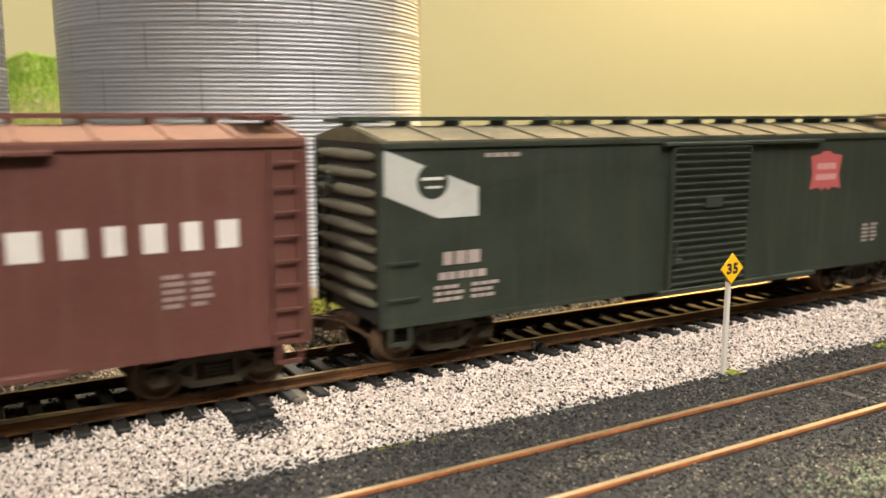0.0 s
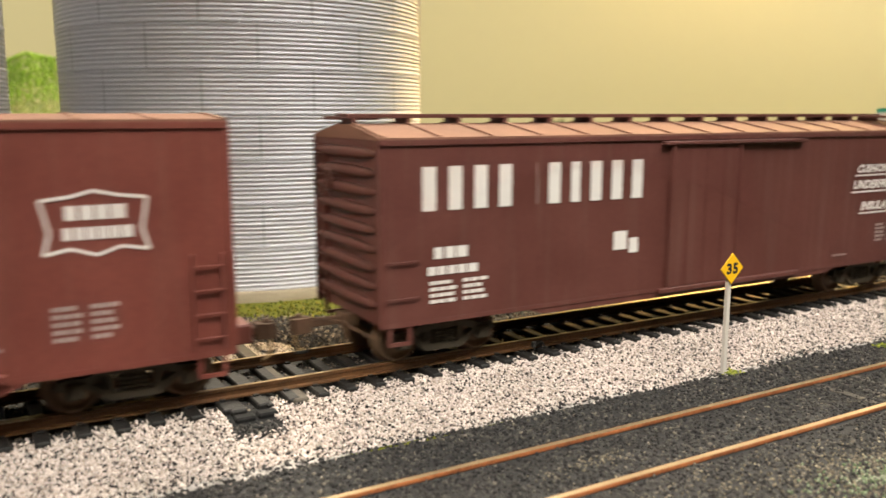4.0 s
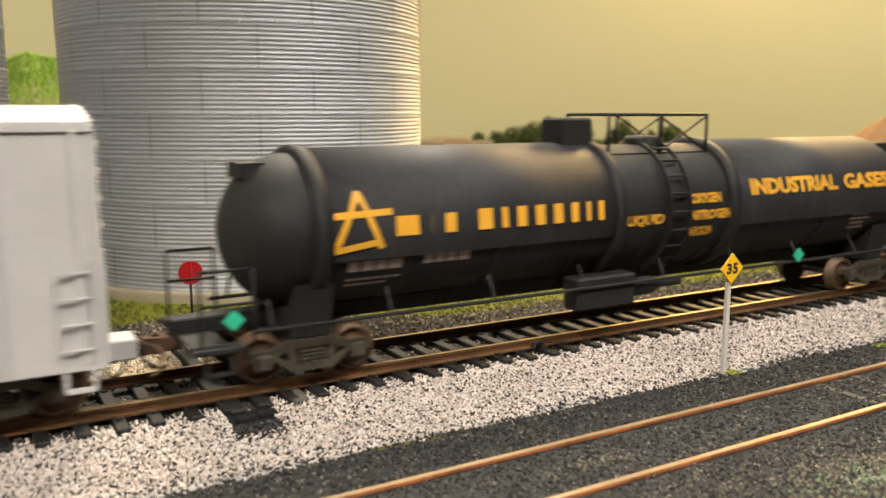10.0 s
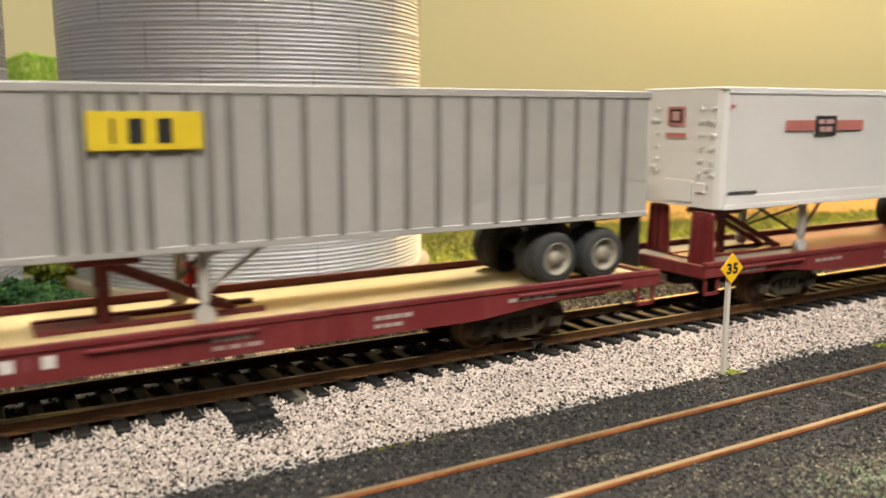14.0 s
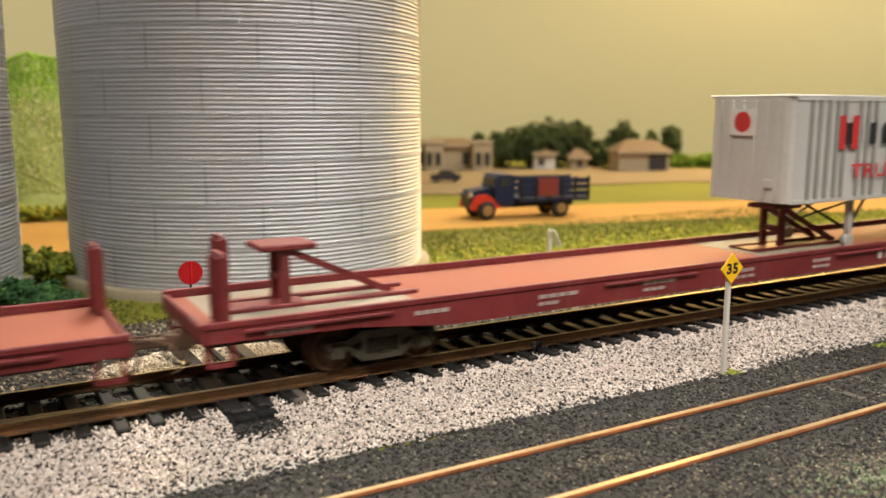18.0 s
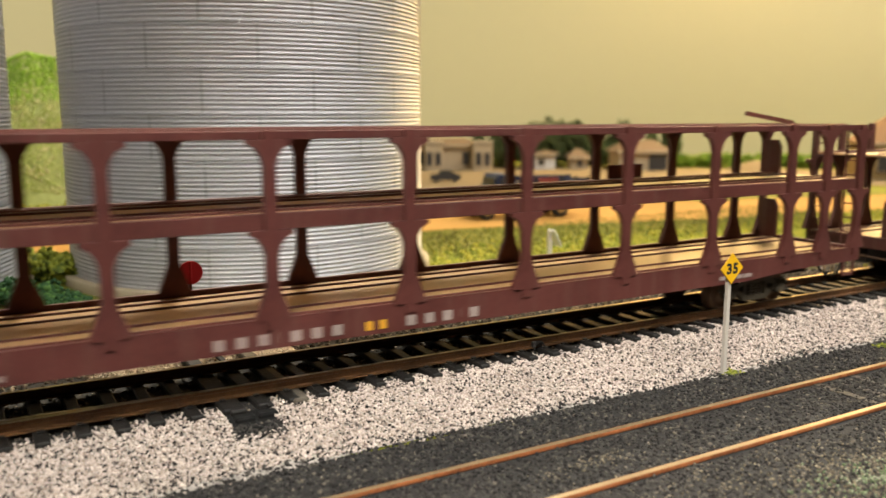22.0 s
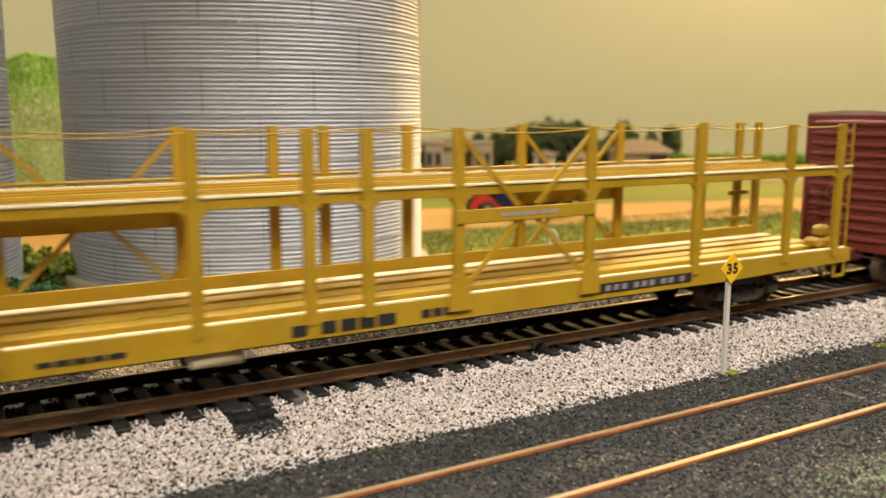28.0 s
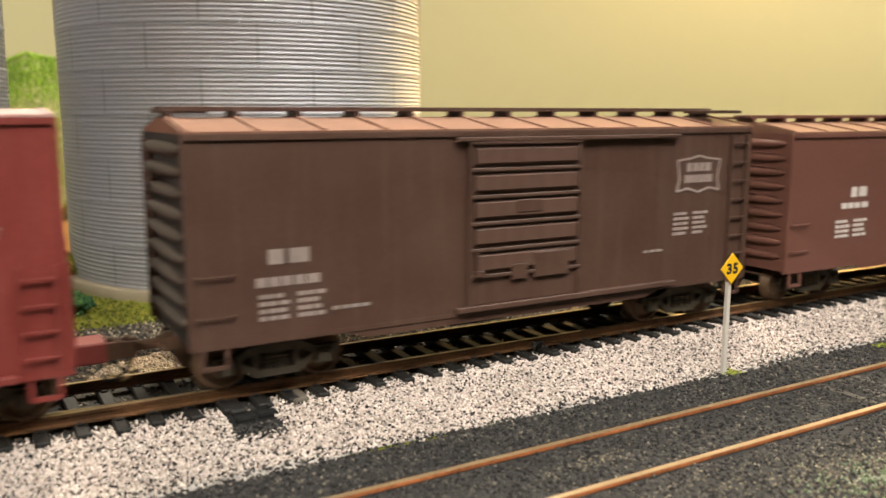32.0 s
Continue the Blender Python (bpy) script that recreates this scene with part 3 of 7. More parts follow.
# ---------------------------------------------------------------- grain bins
def grain_bin(cx, cy, r, rings, label):
    b = thing("grain_bin", label, "grain bin", (cx, cy, -8.3), "steel grain bins")
    bm = lathe(bm_new(), [(0.01, 3.3), (r + 3.0, 3.3), (r + 3.4, 2.9), (r + 3.4, -0.5)], 72)
    part("plinth", bm, CONCRETE, b, "round pale concrete plinth")
    h, waves = 14.3, 10
    prof = []
    for k in range(waves * 6 + 1):
        prof.append((r + 0.32 * math.sin(2 * math.pi * k / 6), h * k / (waves * 6)))
    me = to_mesh("ring", lathe(bm_new(), prof, 96), GALV)
    lap = to_mesh("lap", lathe(bm_new(), [(r + 0.05, -0.3), (r + 0.38, -0.2), (r + 0.38, 0.12), (r + 0.05, 0.22)], 96), GALV)
    sp = []
    for k in range(waves * 6 + 1):
        sp.append((r + 0.16 + 0.32 * math.sin(2 * math.pi * k / 6), h * k / (waves * 6)))
    seam = to_mesh("seam", lathe(bm_new(), sp, 1, arc=(-0.0013, 0.0013)), GALVDK)
    for i in range(rings):
        ro = put("ring", me, b, (0, 0, 3.3 + i * h))
        if i:
            put("lap", lap, ro)
        for k in range(12):
            put("seam", seam, ro, turn=(0, 0, 30 * k + (16.1 if i % 2 else 1.1)))
    z = 3.3 + rings * h
    part("roof", lathe(bm_new(), [(r + 2, z - 0.5), (r + 2, z), (8, z + r * 0.5), (6, z + r * 0.5 + 3), (0.01, z + r * 0.5 + 3)], 48, smooth=False), GALV, b)
    return b


grain_bin(55.8, 162.6, 67.5, 8, "large galvanised corrugated grain bin on a concrete plinth")
grain_bin(-95.0, 172.0, 67.5, 8, "second galvanised corrugated grain bin beside bushes")

# ---------------------------------------------------------------- far scenery
truck = thing("stake_truck", "old stake truck with navy cab and red nose parked on dirt", "truck", (203, 232, -7.9), turn=(0, 0, -10))
bm = prism(bm_new(), [(14, 8), (14, 18.5), (15.5, 24), (17, 25.5), (25, 25.5), (26, 24), (26, 8)], "y", 2, 22)
part("cab", bm, BLUETRUCK, truck, "navy cab")
bm = prism(bm_new(), [(0.5, 7), (0, 13), (1.5, 16.5), (14, 18), (14, 7)], "y", 5, 19)
part("hood", bm, BLUETRUCK, truck, "navy hood")
for y in (2, 19):
    bm = prism(bm_new(), [(0, 6), (1, 10.5), (4, 14), (10, 14.5), (15, 11), (18, 7), (15, 6), (13, 9), (8, 10.5), (4, 9), (3, 6)], "y", y, y + 4)
    part("fender", bm, REDTRUCK, truck, "red fender")
for y in (4.5, 19.5):
    part("headlight", lathe(bm_new(), [(0.01, -1.3), (1.4, -1.2), (1.7, 0.2), (1.0, 1.2), (0.01, 1.3)], 12, "x", (0.2, y, 14)), TRIM, truck, "cream headlight")
part("cab_window", box(bm_new(), 17.5, 23.5, 1.8, 22.2, 18.8, 23.6, 0.3), GLASS, truck)
part("windscreen", box(bm_new(), 14.2, 14.9, 4, 20, 19, 23.5, 0.2), GLASS, truck)
part("frame_rail", box(bm_new(), 4, 66, 6, 18, 6.2, 8.8, 0.3), DARK, truck)
part("stake_bed", box(bm_new(), 28, 74, 0, 24, 9.5, 12, 0.3), BLUETRUCK, truck)
for k in range(3):
    for y in (0, 23.2):
        part("stake_board", box(bm_new(), 28, 74, y, y + 0.8, 12.5 + k * 3.7, 15.6 + k * 3.7, 0.15), BLUETRUCK, truck)
for k in range(6):
    part("stake", box(bm_new(), 29 + k * 8.6, 30.4 + k * 8.6, -0.6, 0, 10, 24.2, 0.1), DARK, truck)
part("side_panel", box(bm_new(), 40, 53, -0.9, -0.5, 13, 23.5, 0.1), MAROON, truck, "red advertising board")
bm = lathe(bm_new(), [(0.01, -2), (4.6, -1.8), (5.4, -1.0), (5.4, 1.0), (4.6, 1.8), (0.01, 2)], 20, "y")
wme = to_mesh("road_wheel", bm, TYRE)
hme = to_mesh("hub", lathe(bm_new(), [(2.9, -2.1), (2.6, -2.2), (0.01, -1.9)], 16, "y"), RIMTAN)
for x, y in ((9.5, 3), (9.5, 21), (56, 3), (56, 21)):
    w = put("road_wheel", wme, truck, (x, y, 5.4))
    put("hub", hme, w)


def house(cx, cy, w, d, h, rh, wall, roofm, label, wins, turn=0.0):
    b = thing("house", label, "house", (cx, cy, -8.0), turn=(0, 0, turn))
    part("wall", box(bm_new(), -w / 2, w / 2, 0, d, 0, h, 0.4), wall, b)
    bm = bm_new()
    lo = [bm.verts.new(q) for q in ((-w / 2 - 4, -4, h), (w / 2 + 4, -4, h), (w / 2 + 4, d + 4, h), (-w / 2 - 4, d + 4, h))]
    hi = [bm.verts.new(q) for q in ((-w / 2 + d * 0.33, d / 2, h + rh), (w / 2 - d * 0.33, d / 2, h + rh))]
    for f in ((lo[0], lo[1], hi[1], hi[0]), (lo[1], lo[2], hi[1]), (lo[2], lo[3], hi[0], hi[1]), (lo[3], lo[0], hi[0]), (lo[3], lo[2], lo[1], lo[0])):
        bm.faces.new(f)
    part("roof", bm, roofm, b)
    part("fascia", box(bm_new(), -w / 2 - 3, w / 2 + 3, -4, -2.6, h - 2, h + 0.6, 0.2), TRIM, b)
    for x, z, ww, hh in wins:
        wi = part("window", box(bm_new(), x - ww / 2 - 1, x + ww / 2 + 1, -0.9, 0.3, z - 1, z + hh + 1, 0.2), TRIM, b)
        part("pane", box(bm_new(), x - ww / 2, x + ww / 2, -1.2, -0.5, z, z + hh), GLASS, wi)
    return b


for args in (
        (402, 600, 76, 60, 26, 7, STUCCO, ROOFFLAT, "low beige stucco house with paired dark windows", [(-30, 6, 7, 13), (-18, 6, 7, 13), (17, 6, 7, 13), (30, 6, 7, 13)], -26),
        (496, 560, 22, 20, 17, 3, WHITE, ROOFFLAT, "small pale shed among the trees", [(-4, 5, 6, 6)], -26),
        (527, 540, 18, 20, 13, 9, STUCCO, ROOFFLAT, "small gabled tan house", [(0, 4, 5, 6)], -26),
        (572, 490, 54, 36, 20, 12, STUCCO, ROOFFLAT, "boxy beige building with a dark garage door", [(14, 1, 19, 16)], -24)):
    house(*args)
for k, (x, w, h) in enumerate(((382, 18, 31), (428, 20, 31))):
    wing = thing("house_wing", "projecting beige porch wing with a parapet", "house", (x, 590 - (x - 402) * 0.48, -8.0), turn=(0, 0, -26))
    part("wall", box(bm_new(), -w / 2, w / 2, -6, 8, 0, h - 4, 0.4), STUCCO, wing)
    part("parapet", box(bm_new(), -w / 2 - 1, w / 2 + 1, -7, 9, h - 4, h, 0.5), TRIM, wing)
    for dx in (-4.5, 4.5):
        fr = part("window", box(bm_new(), dx - 3.4, dx + 3.4, -6.8, -5.8, 5, 20, 0.2), TRIM, wing)
        part("pane", box(bm_new(), dx - 2.6, dx + 2.6, -7.1, -6.6, 6, 19), GLASS, fr)
parked = thing("parked_car", "dark grey car parked before the beige house", "car", (322, 470, -7.6), turn=(0, 0, -28))
part("body", prism(bm_new(), [(-13, 2), (-13.5, 5), (-12, 6.4), (12, 6.8), (13.5, 5.4), (13.2, 2)], "y", -5, 5), GLASS, parked, "dark grey car body")
part("cabin", prism(bm_new(), [(-7, 6.4), (-4, 10.2), (5, 10.2), (9, 6.6)], "y", -4.4, 4.4), GLASS, parked)
for x in (-8, 8):
    for y in (-5, 5):
        part("wheel", cyl(bm_new(), (x, y - 0.8, 2.4), (x, y + 0.8, 2.4), 2.4, seg=14), TYRE, parked)
house(712, 262, 130, 80, 33, 26, STUCCO2, ROOFBR, "tan cottage with a brown shingled roof", [(-46, 8, 13, 20), (-12, 8, 13, 20)], -46)


def tree(cx, cy, h, w, leaf, label, seed, n=700, trunk=True, low=0.25, size=2.2, cat="tree"):
    rng = np.random.default_rng(seed)
    b = thing(cat, label, cat, (cx, cy, -8.3))
    if trunk:
        bm = bm_new()
        cyl(bm, (0, 0, -1), (0.3, 0, h * 0.55), w * 0.06, w * 0.025, 8)
        for k in range(5):
            a = k * 1.3 + seed
            cyl(bm, (0.2, 0, h * (0.3 + 0.05 * k)), (w * 0.3 * math.cos(a), w * 0.3 * math.sin(a), h * (0.55 + 0.07 * k)), w * 0.02, w * 0.008, 6)
        part("trunk", bm, BARK, b)
    u = rng.normal(size=(n, 3))
    u /= np.linalg.norm(u, axis=1)[:, None]
    rad = rng.uniform(0.45, 1.0, n) ** 0.6
    lump = 1 + 0.28 * np.sin(3.1 * u[:, 0] * 2 + seed) * np.cos(2.3 * u[:, 2] * 2 + seed * 2)
    p = u * (rad * lump)[:, None] * np.array([w / 2, w / 2, h * (1 - low) / 2]) + np.array([0, 0, h * (low + (1 - low) / 2)])
    put("crown", shards("crown", p, rng.uniform(0.6, 1.3, n) * size, leaf, seed), b)
    return b


k = 0
for px, py, hh, ww in ((444, 612, 40, 26), (470, 600, 46, 44), (500, 590, 55, 48), (528, 584, 58, 40), (553, 578, 56, 34), (575, 572, 34, 34), (604, 562, 54, 32), (515, 606, 50, 46), (590, 575, 34, 30), (650, 562, 44, 15), (668, 550, 50, 22)):
    tree(px, py, hh * 0.9, ww, LEAFTREE, "dark olive-green model tree at the village edge", 20 + k, 1000, low=0.06, size=2.1)
    k += 1

# ---------------------------------------------------------------- rolling stock: shared parts
MOVING = []      # (thing, its place along the train at the clip's start, in mm)
WHEELS = []      # (wheelset, its place in its bogie, its car's place along the train)


def rolling(name, label, category, x, y=0.0, z=0.0, group="freight cars of the train"):
    ob = thing(name, label, category, (x, y, z), group)
    MOVING.append((ob, x, y, z))
    return ob


WR = 4.75
# darker grey than the doors: shade put into the bars' colour
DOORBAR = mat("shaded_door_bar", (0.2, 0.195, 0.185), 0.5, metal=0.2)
bm = bm_new()
cyl(bm, (0, -10.6, 0), (0, 10.6, 0), 0.9, seg=8, m=1)
for s in (-1, 1):
    prof = [(0.01, s * 9.9), (1.4, s * 9.9), (1.7, s * 9.5), (3.7, s * 9.3), (3.9, s * 9.9), (WR - 0.1, s * 9.9), (WR, s * 8.0), (WR + 0.7, s * 7.7), (WR + 0.7, s * 7.2), (3.6, s * 7.3), (1.2, s * 7.8), (0.01, s * 7.8)]
    lathe(bm, prof, 24, "y", m=0)
wheel_me = to_mesh("wheelset", bm, [WHEEL, DARK])


def bogie_mesh():
    """Cast side frames, bolster, spring nests and journal boxes."""
    bm = bm_new()
    for s in (-1, 1):
        y0, y1 = s * 10.8, s * 12.6
        a, b = min(y0, y1), max(y0, y1)
        prism(bm, [(-13.2, 5.4), (-12.4, 6.9), (-8.0, 7.0), (-4.6, 8.6), (4.6, 8.6), (8.0, 7.0), (12.4, 6.9), (13.2, 5.4), (12.2, 5.0), (8.2, 5.2), (4.4, 6.9), (-4.4, 6.9), (-8.2, 5.2), (-12.2, 5.0)], "y", a, b)
        prism(bm, [(-8.6, 5.6), (-4.4, 2.2), (4.4, 2.2), (8.6, 5.6), (7.2, 5.8), (3.6, 3.5), (-3.6, 3.5), (-7.2, 5.8)], "y", a, b)
        for x in (-4.1, 4.1):
            box(bm, x - 0.7, x + 0.7, a, b, 3.0, 7.4, 0.15)
        for x in (-1.9, 0.0, 1.9):
            for k in range(4):
                cyl(bm, (x, s * 11.9, 3.4 + 0.8 * k), (x, s * 11.9, 3.9 + 0.8 * k), 0.9, seg=8)
                cyl(bm, (x, s * 11.9, 3.9 + 0.8 * k), (x, s * 11.9, 4.2 + 0.8 * k), 0.6, seg=8)
        for x in (-9.9, 9.9):
            box(bm, x - 1.7, x + 1.7, a - (0.7 if s < 0 else 0), b + (0.7 if s > 0 else 0), 3.3, 6.5, 0.45)
            cyl(bm, (x, s * 12.6, 4.75), (x, s * 13.6, 4.75), 1.05, seg=12)
    box(bm, -2.2, 2.2, -12.2, 12.2, 4.2, 8.2, 0.4)
    for x in (-9.9, 9.9):
        for s in (-1, 1):
            box(bm, x - 0.7 + (5.4 if x < 0 else -5.4), x + 0.7 + (5.4 if x < 0 else -5.4), s * 9 - 1.3, s * 9 + 1.3, 2.6, 6.0, 0.3)
    return bm


BOGIE = to_mesh("bogie", bogie_mesh(), TRUCKMAT)


def bogie(car, x):
    tr = put("bogie", BOGIE, car, (x, 0, 0), label="weathered two-axle bogie")
    for dx in (-9.9, 9.9):
        WHEELS.append((put("wheelset", wheel_me, tr, (dx, 0, WR)), dx, car.location.x / S + x))


bm = bm_new()
box(bm, -9.5, 2, -0.95, 0.95, 7.5, 9.2, 0.25)
box(bm, -2.2, 2, -2.2, 2.2, 6.9, 9.9, 0.3)
cyl(bm, (-11.4, 0.2, 9.6), (-11.4, 0.2, 10.6), 0.7, seg=10)
prism(bm, [(-9.0, -1.5), (-12.8, -1.9), (-13.4, -0.4), (-11.4, 0.0), (-11.2, 0.9), (-13.0, 1.7), (-11.8, 2.2), (-9.0, 1.4)], "z", 6.6, 9.8)
COUPLER = to_mesh("coupler", bm, RUST)
bm = bm_new()
pts = [(-8.5, -3.0, 7.2), (-9.5, -3.1, 4.6), (-11.0, -2.6, 2.9), (-12.6, -1.4, 2.6), (-13.3, -0.2, 3.4)]
for p, q in zip(pts, pts[1:]):
    cyl(bm, p, q, 0.35, seg=6)
HOSE = to_mesh("air_hose", bm, DARK)
bm = bm_new()
pts = [(-1.5, -14.5, 7.6), (-3.0, -13.5, 8.6), (-3.2, -4.0, 8.8), (-6.5, -1.6, 9.4), (-10.8, -0.6, 9.8)]
for p, q in zip(pts, pts[1:]):
    cyl(bm, p, q, 0.22, seg=6)
LEVER = to_mesh("uncoupling_lever", bm, RUST)
bm = bm_new()
pts = [(-12.3, 0.2, 7.0), (-12.2, 0.3, 4.2), (-11.4, 0.9, 2.6), (-9.9, 1.9, 2.3)]
for p, q in zip(pts, pts[1:]):
    cyl(bm, p, q, 0.3, seg=6)
TRIP = to_mesh("trip_pin", bm, RAILTOP)


def couplers(car, L, box_mat=None):
    for x, t in ((0, 0), (L, 180)):
        put("coupler", COUPLER, car, (x, 0, 0), (0, 0, t))
        put("air_hose", HOSE, car, (x, 0, 0), (0, 0, t))
        put("uncoupling_lever", LEVER, car, (x, 0, 0), (0, 0, t))
        put("trip_pin", TRIP, car, (x, 0, 0), (0, 0, t))
        if box_mat:
            bm = box(bm_new(), -7.5, 3, -3.6, 3.6, 6.6, 10.6, 0.3)
            put("draft_box", to_mesh("draft_box", bm, box_mat), car, (x, 0, 0), (0, 0, t))


def ladder_mesh(w, z0, z1, n, material, deep=0.9):
    """Side ladder that stands off a wall facing -y."""
    bm = bm_new()
    for x in (-w / 2, w / 2):
        box(bm, x - 0.25, x + 0.25, -deep, 0.0, z0, z1, 0.05)
    for k in range(n):
        z = z0 + (z1 - z0) * (k + 0.5) / n
        box(bm, -w / 2, w / 2, -deep - 0.1, -deep + 0.35, z - 0.17, z + 0.17, 0.04)
    return to_mesh("ladder", bm, material)


def grab(car, material, x, y, z, w=6.5):
    bm = bm_new()
    cyl(bm, (x - w / 2, y - 0.7, z), (x + w / 2, y - 0.7, z), 0.2, seg=6)
    for e in (-1, 1):
        cyl(bm, (x + e * w / 2, y - 0.75, z), (x + e * w / 2, y + 0.1, z), 0.2, seg=6)
    part("grab_iron", bm, material, car)


def stirrup(car, material, x, y, z, w=4.5, drop=4.0):
    bm = bm_new()
    for e in (-1, 1):
        bar(bm, (x + e * w / 2, y, z), (x + e * w / 2, y, z - drop), 0.4, 0.8)
    bar(bm, (x - w / 2 - 0.2, y, z - drop), (x + w / 2 + 0.2, y, z - drop), 0.5, 0.8)
    part("stirrup_step", bm, material, car)


def box_car(x, L, body, roofm, label, zb=10.0, ze=47.5, zr=50.6, hw=17.0, doors=(), walkway=True, ladder="full", ribs=9, panels=12, posts=False, sill=None, truck_in=17.0, name="box_car", door_mat=None, end_top=None, end_mat=None, rib_mat=None):
    car = rolling(name, label, "box car", x)
    # body shell, closed under the roof
    part("body", box(bm_new(), 0, L, -hw + 0.35, hw - 0.35, zb + 0.6, ze, 0.25), body, car)
    pw = L / panels
    for k in range(panels):
        for y in (-hw, hw - 0.32):
            part("side_panel", box(bm_new(), k * pw + 0.004, (k + 1) * pw - 0.004, y - 0.02, y + 0.34, zb, ze - 0.3), body, car)
    rv = bm_new()
    if posts:
        for xx, ww in posts:
            part("side_post", box(bm_new(), xx - ww, xx + ww, -hw - 0.6, -hw + 0.1, zb + 0.5, ze - 0.8, 0.18), body, car)
            if ww > 0.7:
                for i in range(34):
                    z = zb + 1.4 + (ze - zb - 3.2) * i / 33
                    for e in (-1, 1):
                        box(rv, xx + e * (ww + 0.45) - 0.4, xx + e * (ww + 0.45) + 0.4, -hw - 0.22, -hw, z - 0.24, z + 0.24)
    else:
        for k in range(1, panels):
            for i in range(24):
                z = zb + 1.0 + (ze - zb - 2.2) * i / 23
                box(rv, k * pw - 0.11, k * pw + 0.11, -hw - 0.09, -hw, z - 0.11, z + 0.11)
    part("rivet_seam", rv, body, car)["kind"] = "stuff"
    for s in (-1, 1):
        part("top_chord", box(bm_new(), -0.1, L + 0.1, s * hw - 0.45, s * hw + 0.35 * s, ze - 1.1, ze + 0.1, 0.12), body, car)
        part("side_sill", box(bm_new(), 0.2, L - 0.2, s * hw - 0.35, s * hw + 0.3 * s, zb - 0.5, zb + 0.5, 0.1), body, car)
    if sill:
        x0, x1, z0 = sill
        for s in (-1, 1):
            a, b = sorted((s * hw - 0.4 * s, s * hw + 0.15 * s))
            part("deep_sill", prism(bm_new(), [(x0 - 6, zb), (x0, z0), (x1, z0), (x1 + 6, zb)], "y", a, b), body, car)
    # roof with raised ribs
    bm = prism(bm_new(), [(-hw - 0.4, ze), (-hw - 0.4, ze + 0.5), (-3, zr), (3, zr), (hw + 0.4, ze + 0.5), (hw + 0.4, ze)], "x", -0.3, L + 0.3)
    part("roof", bm, roofm, car)
    rm = bm_new()
    for s in (-1, 1):
        bar(rm, (0, s * (hw + 0.1), ze + (0.7 if walkway else 0.55)), (0, s * 3.2, zr + (0.15 if walkway else 0.02)), 0.8, 0.4)
    rib = to_mesh("roof_rib", rm, roofm)
    nr = panels + 1
    for k in range(nr):
        put("roof_rib", rib, car, (0.6 + (L - 1.2) * k / (nr - 1), 0, 0))
    if walkway:
        for y in (-2.4, -0.8, 0.8, 2.4):
            part("running_board", box(bm_new(), -0.8, L + 0.8, y - 0.65, y + 0.65, zr + 1.2, zr + 2.1, 0.06), body, car, "plank of the running board along the roof")
        sm = to_mesh("walk_saddle", box(bm_new(), -0.5, 0.5, -3.2, 3.2, zr - 0.2, zr + 1.5, 0.1), body)
        for k in range(nr):
            put("walk_saddle", sm, car, (1 + (L - 2) * k / (nr - 1), 0, 0))
        for xx, sy in ((5.5, 1), (L - 5.5, -1)):
            for i in range(4):
                lat = box(bm_new(), xx - 4.5 + i * 2.3, xx - 2.7 + i * 2.3, sy * 3.4 if sy > 0 else -15, 15 if sy > 0 else -3.4, zr + 0.8, zr + 1.6, 0.05)
                part("lateral_walk", lat, body, car)
    # pressed ends
    for ex, s in ((0, -1), (L, 1)):
        eb = bm_new()
        box(eb, ex - 0.2 if s < 0 else ex - 0.3, ex + 0.3 if s < 0 else ex + 0.2, -hw + 0.3, hw - 0.3, zb, ze + 0.3, 0.1)
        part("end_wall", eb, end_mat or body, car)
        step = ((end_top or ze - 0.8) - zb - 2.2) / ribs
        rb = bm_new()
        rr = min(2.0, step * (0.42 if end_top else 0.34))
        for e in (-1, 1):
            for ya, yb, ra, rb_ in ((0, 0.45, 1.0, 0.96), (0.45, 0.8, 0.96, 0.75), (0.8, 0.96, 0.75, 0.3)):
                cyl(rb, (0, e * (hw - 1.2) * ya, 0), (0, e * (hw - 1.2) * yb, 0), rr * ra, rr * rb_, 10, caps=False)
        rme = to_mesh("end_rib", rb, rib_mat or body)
        for k in range(ribs):
            put("end_rib", rme, car, (ex + s * 0.25, 0, zb + 2.2 + step * (k + 0.5)))
        for y in (-hw + 0.25, hw - 0.25):
            part("corner_post", box(bm_new(), ex - 0.5, ex + 0.5, y - 0.45, y + 0.45, zb - 0.5, ze, 0.12), body, car)
        bw = bm_new()
        lathe(bw, [(2.3, -0.2), (2.7, 0.0), (2.3, 0.2), (2.1, 0.0), (2.3, -0.2)], 18, "x", (ex + s * 2.4, 4.5, ze - 9 if walkway else zb + 18))
        for a in range(3):
            t = math.pi * a / 3
            yy, zz = 2.3 * math.cos(t), 2.3 * math.sin(t)
            c = (ex + s * 2.4, 4.5, ze - 9 if walkway else zb + 18)
            bar(bw, (c[0], c[1] - yy, c[2] - zz), (c[0], c[1] + yy, c[2] + zz), 0.25, 0.25)
        cyl(bw, (ex, 4.5, ze - 9 if walkway else zb + 18), (ex + s * 2.4, 4.5, ze - 9 if walkway else zb + 18), 0.4, seg=8)
        part("brake_wheel", bw, body, car)
        lz1 = ze - 1.5 if ladder == "full" else zb + 18.5
        lm = ladder_mesh(5.2, zb - 0.5 if ladder == "full" else zb + 1.0, lz1, 8 if ladder == "full" else 4, body)
        put("end_ladder", lm, car, (ex + s * 0.2, s * -hw + s * 4.2 if s < 0 else -hw + 4.2, 0), (0, 0, 90 * s))
        put("end_ladder", lm, car, (ex + s * 0.2, hw - 4.2, 0), (0, 0, 90 * s))
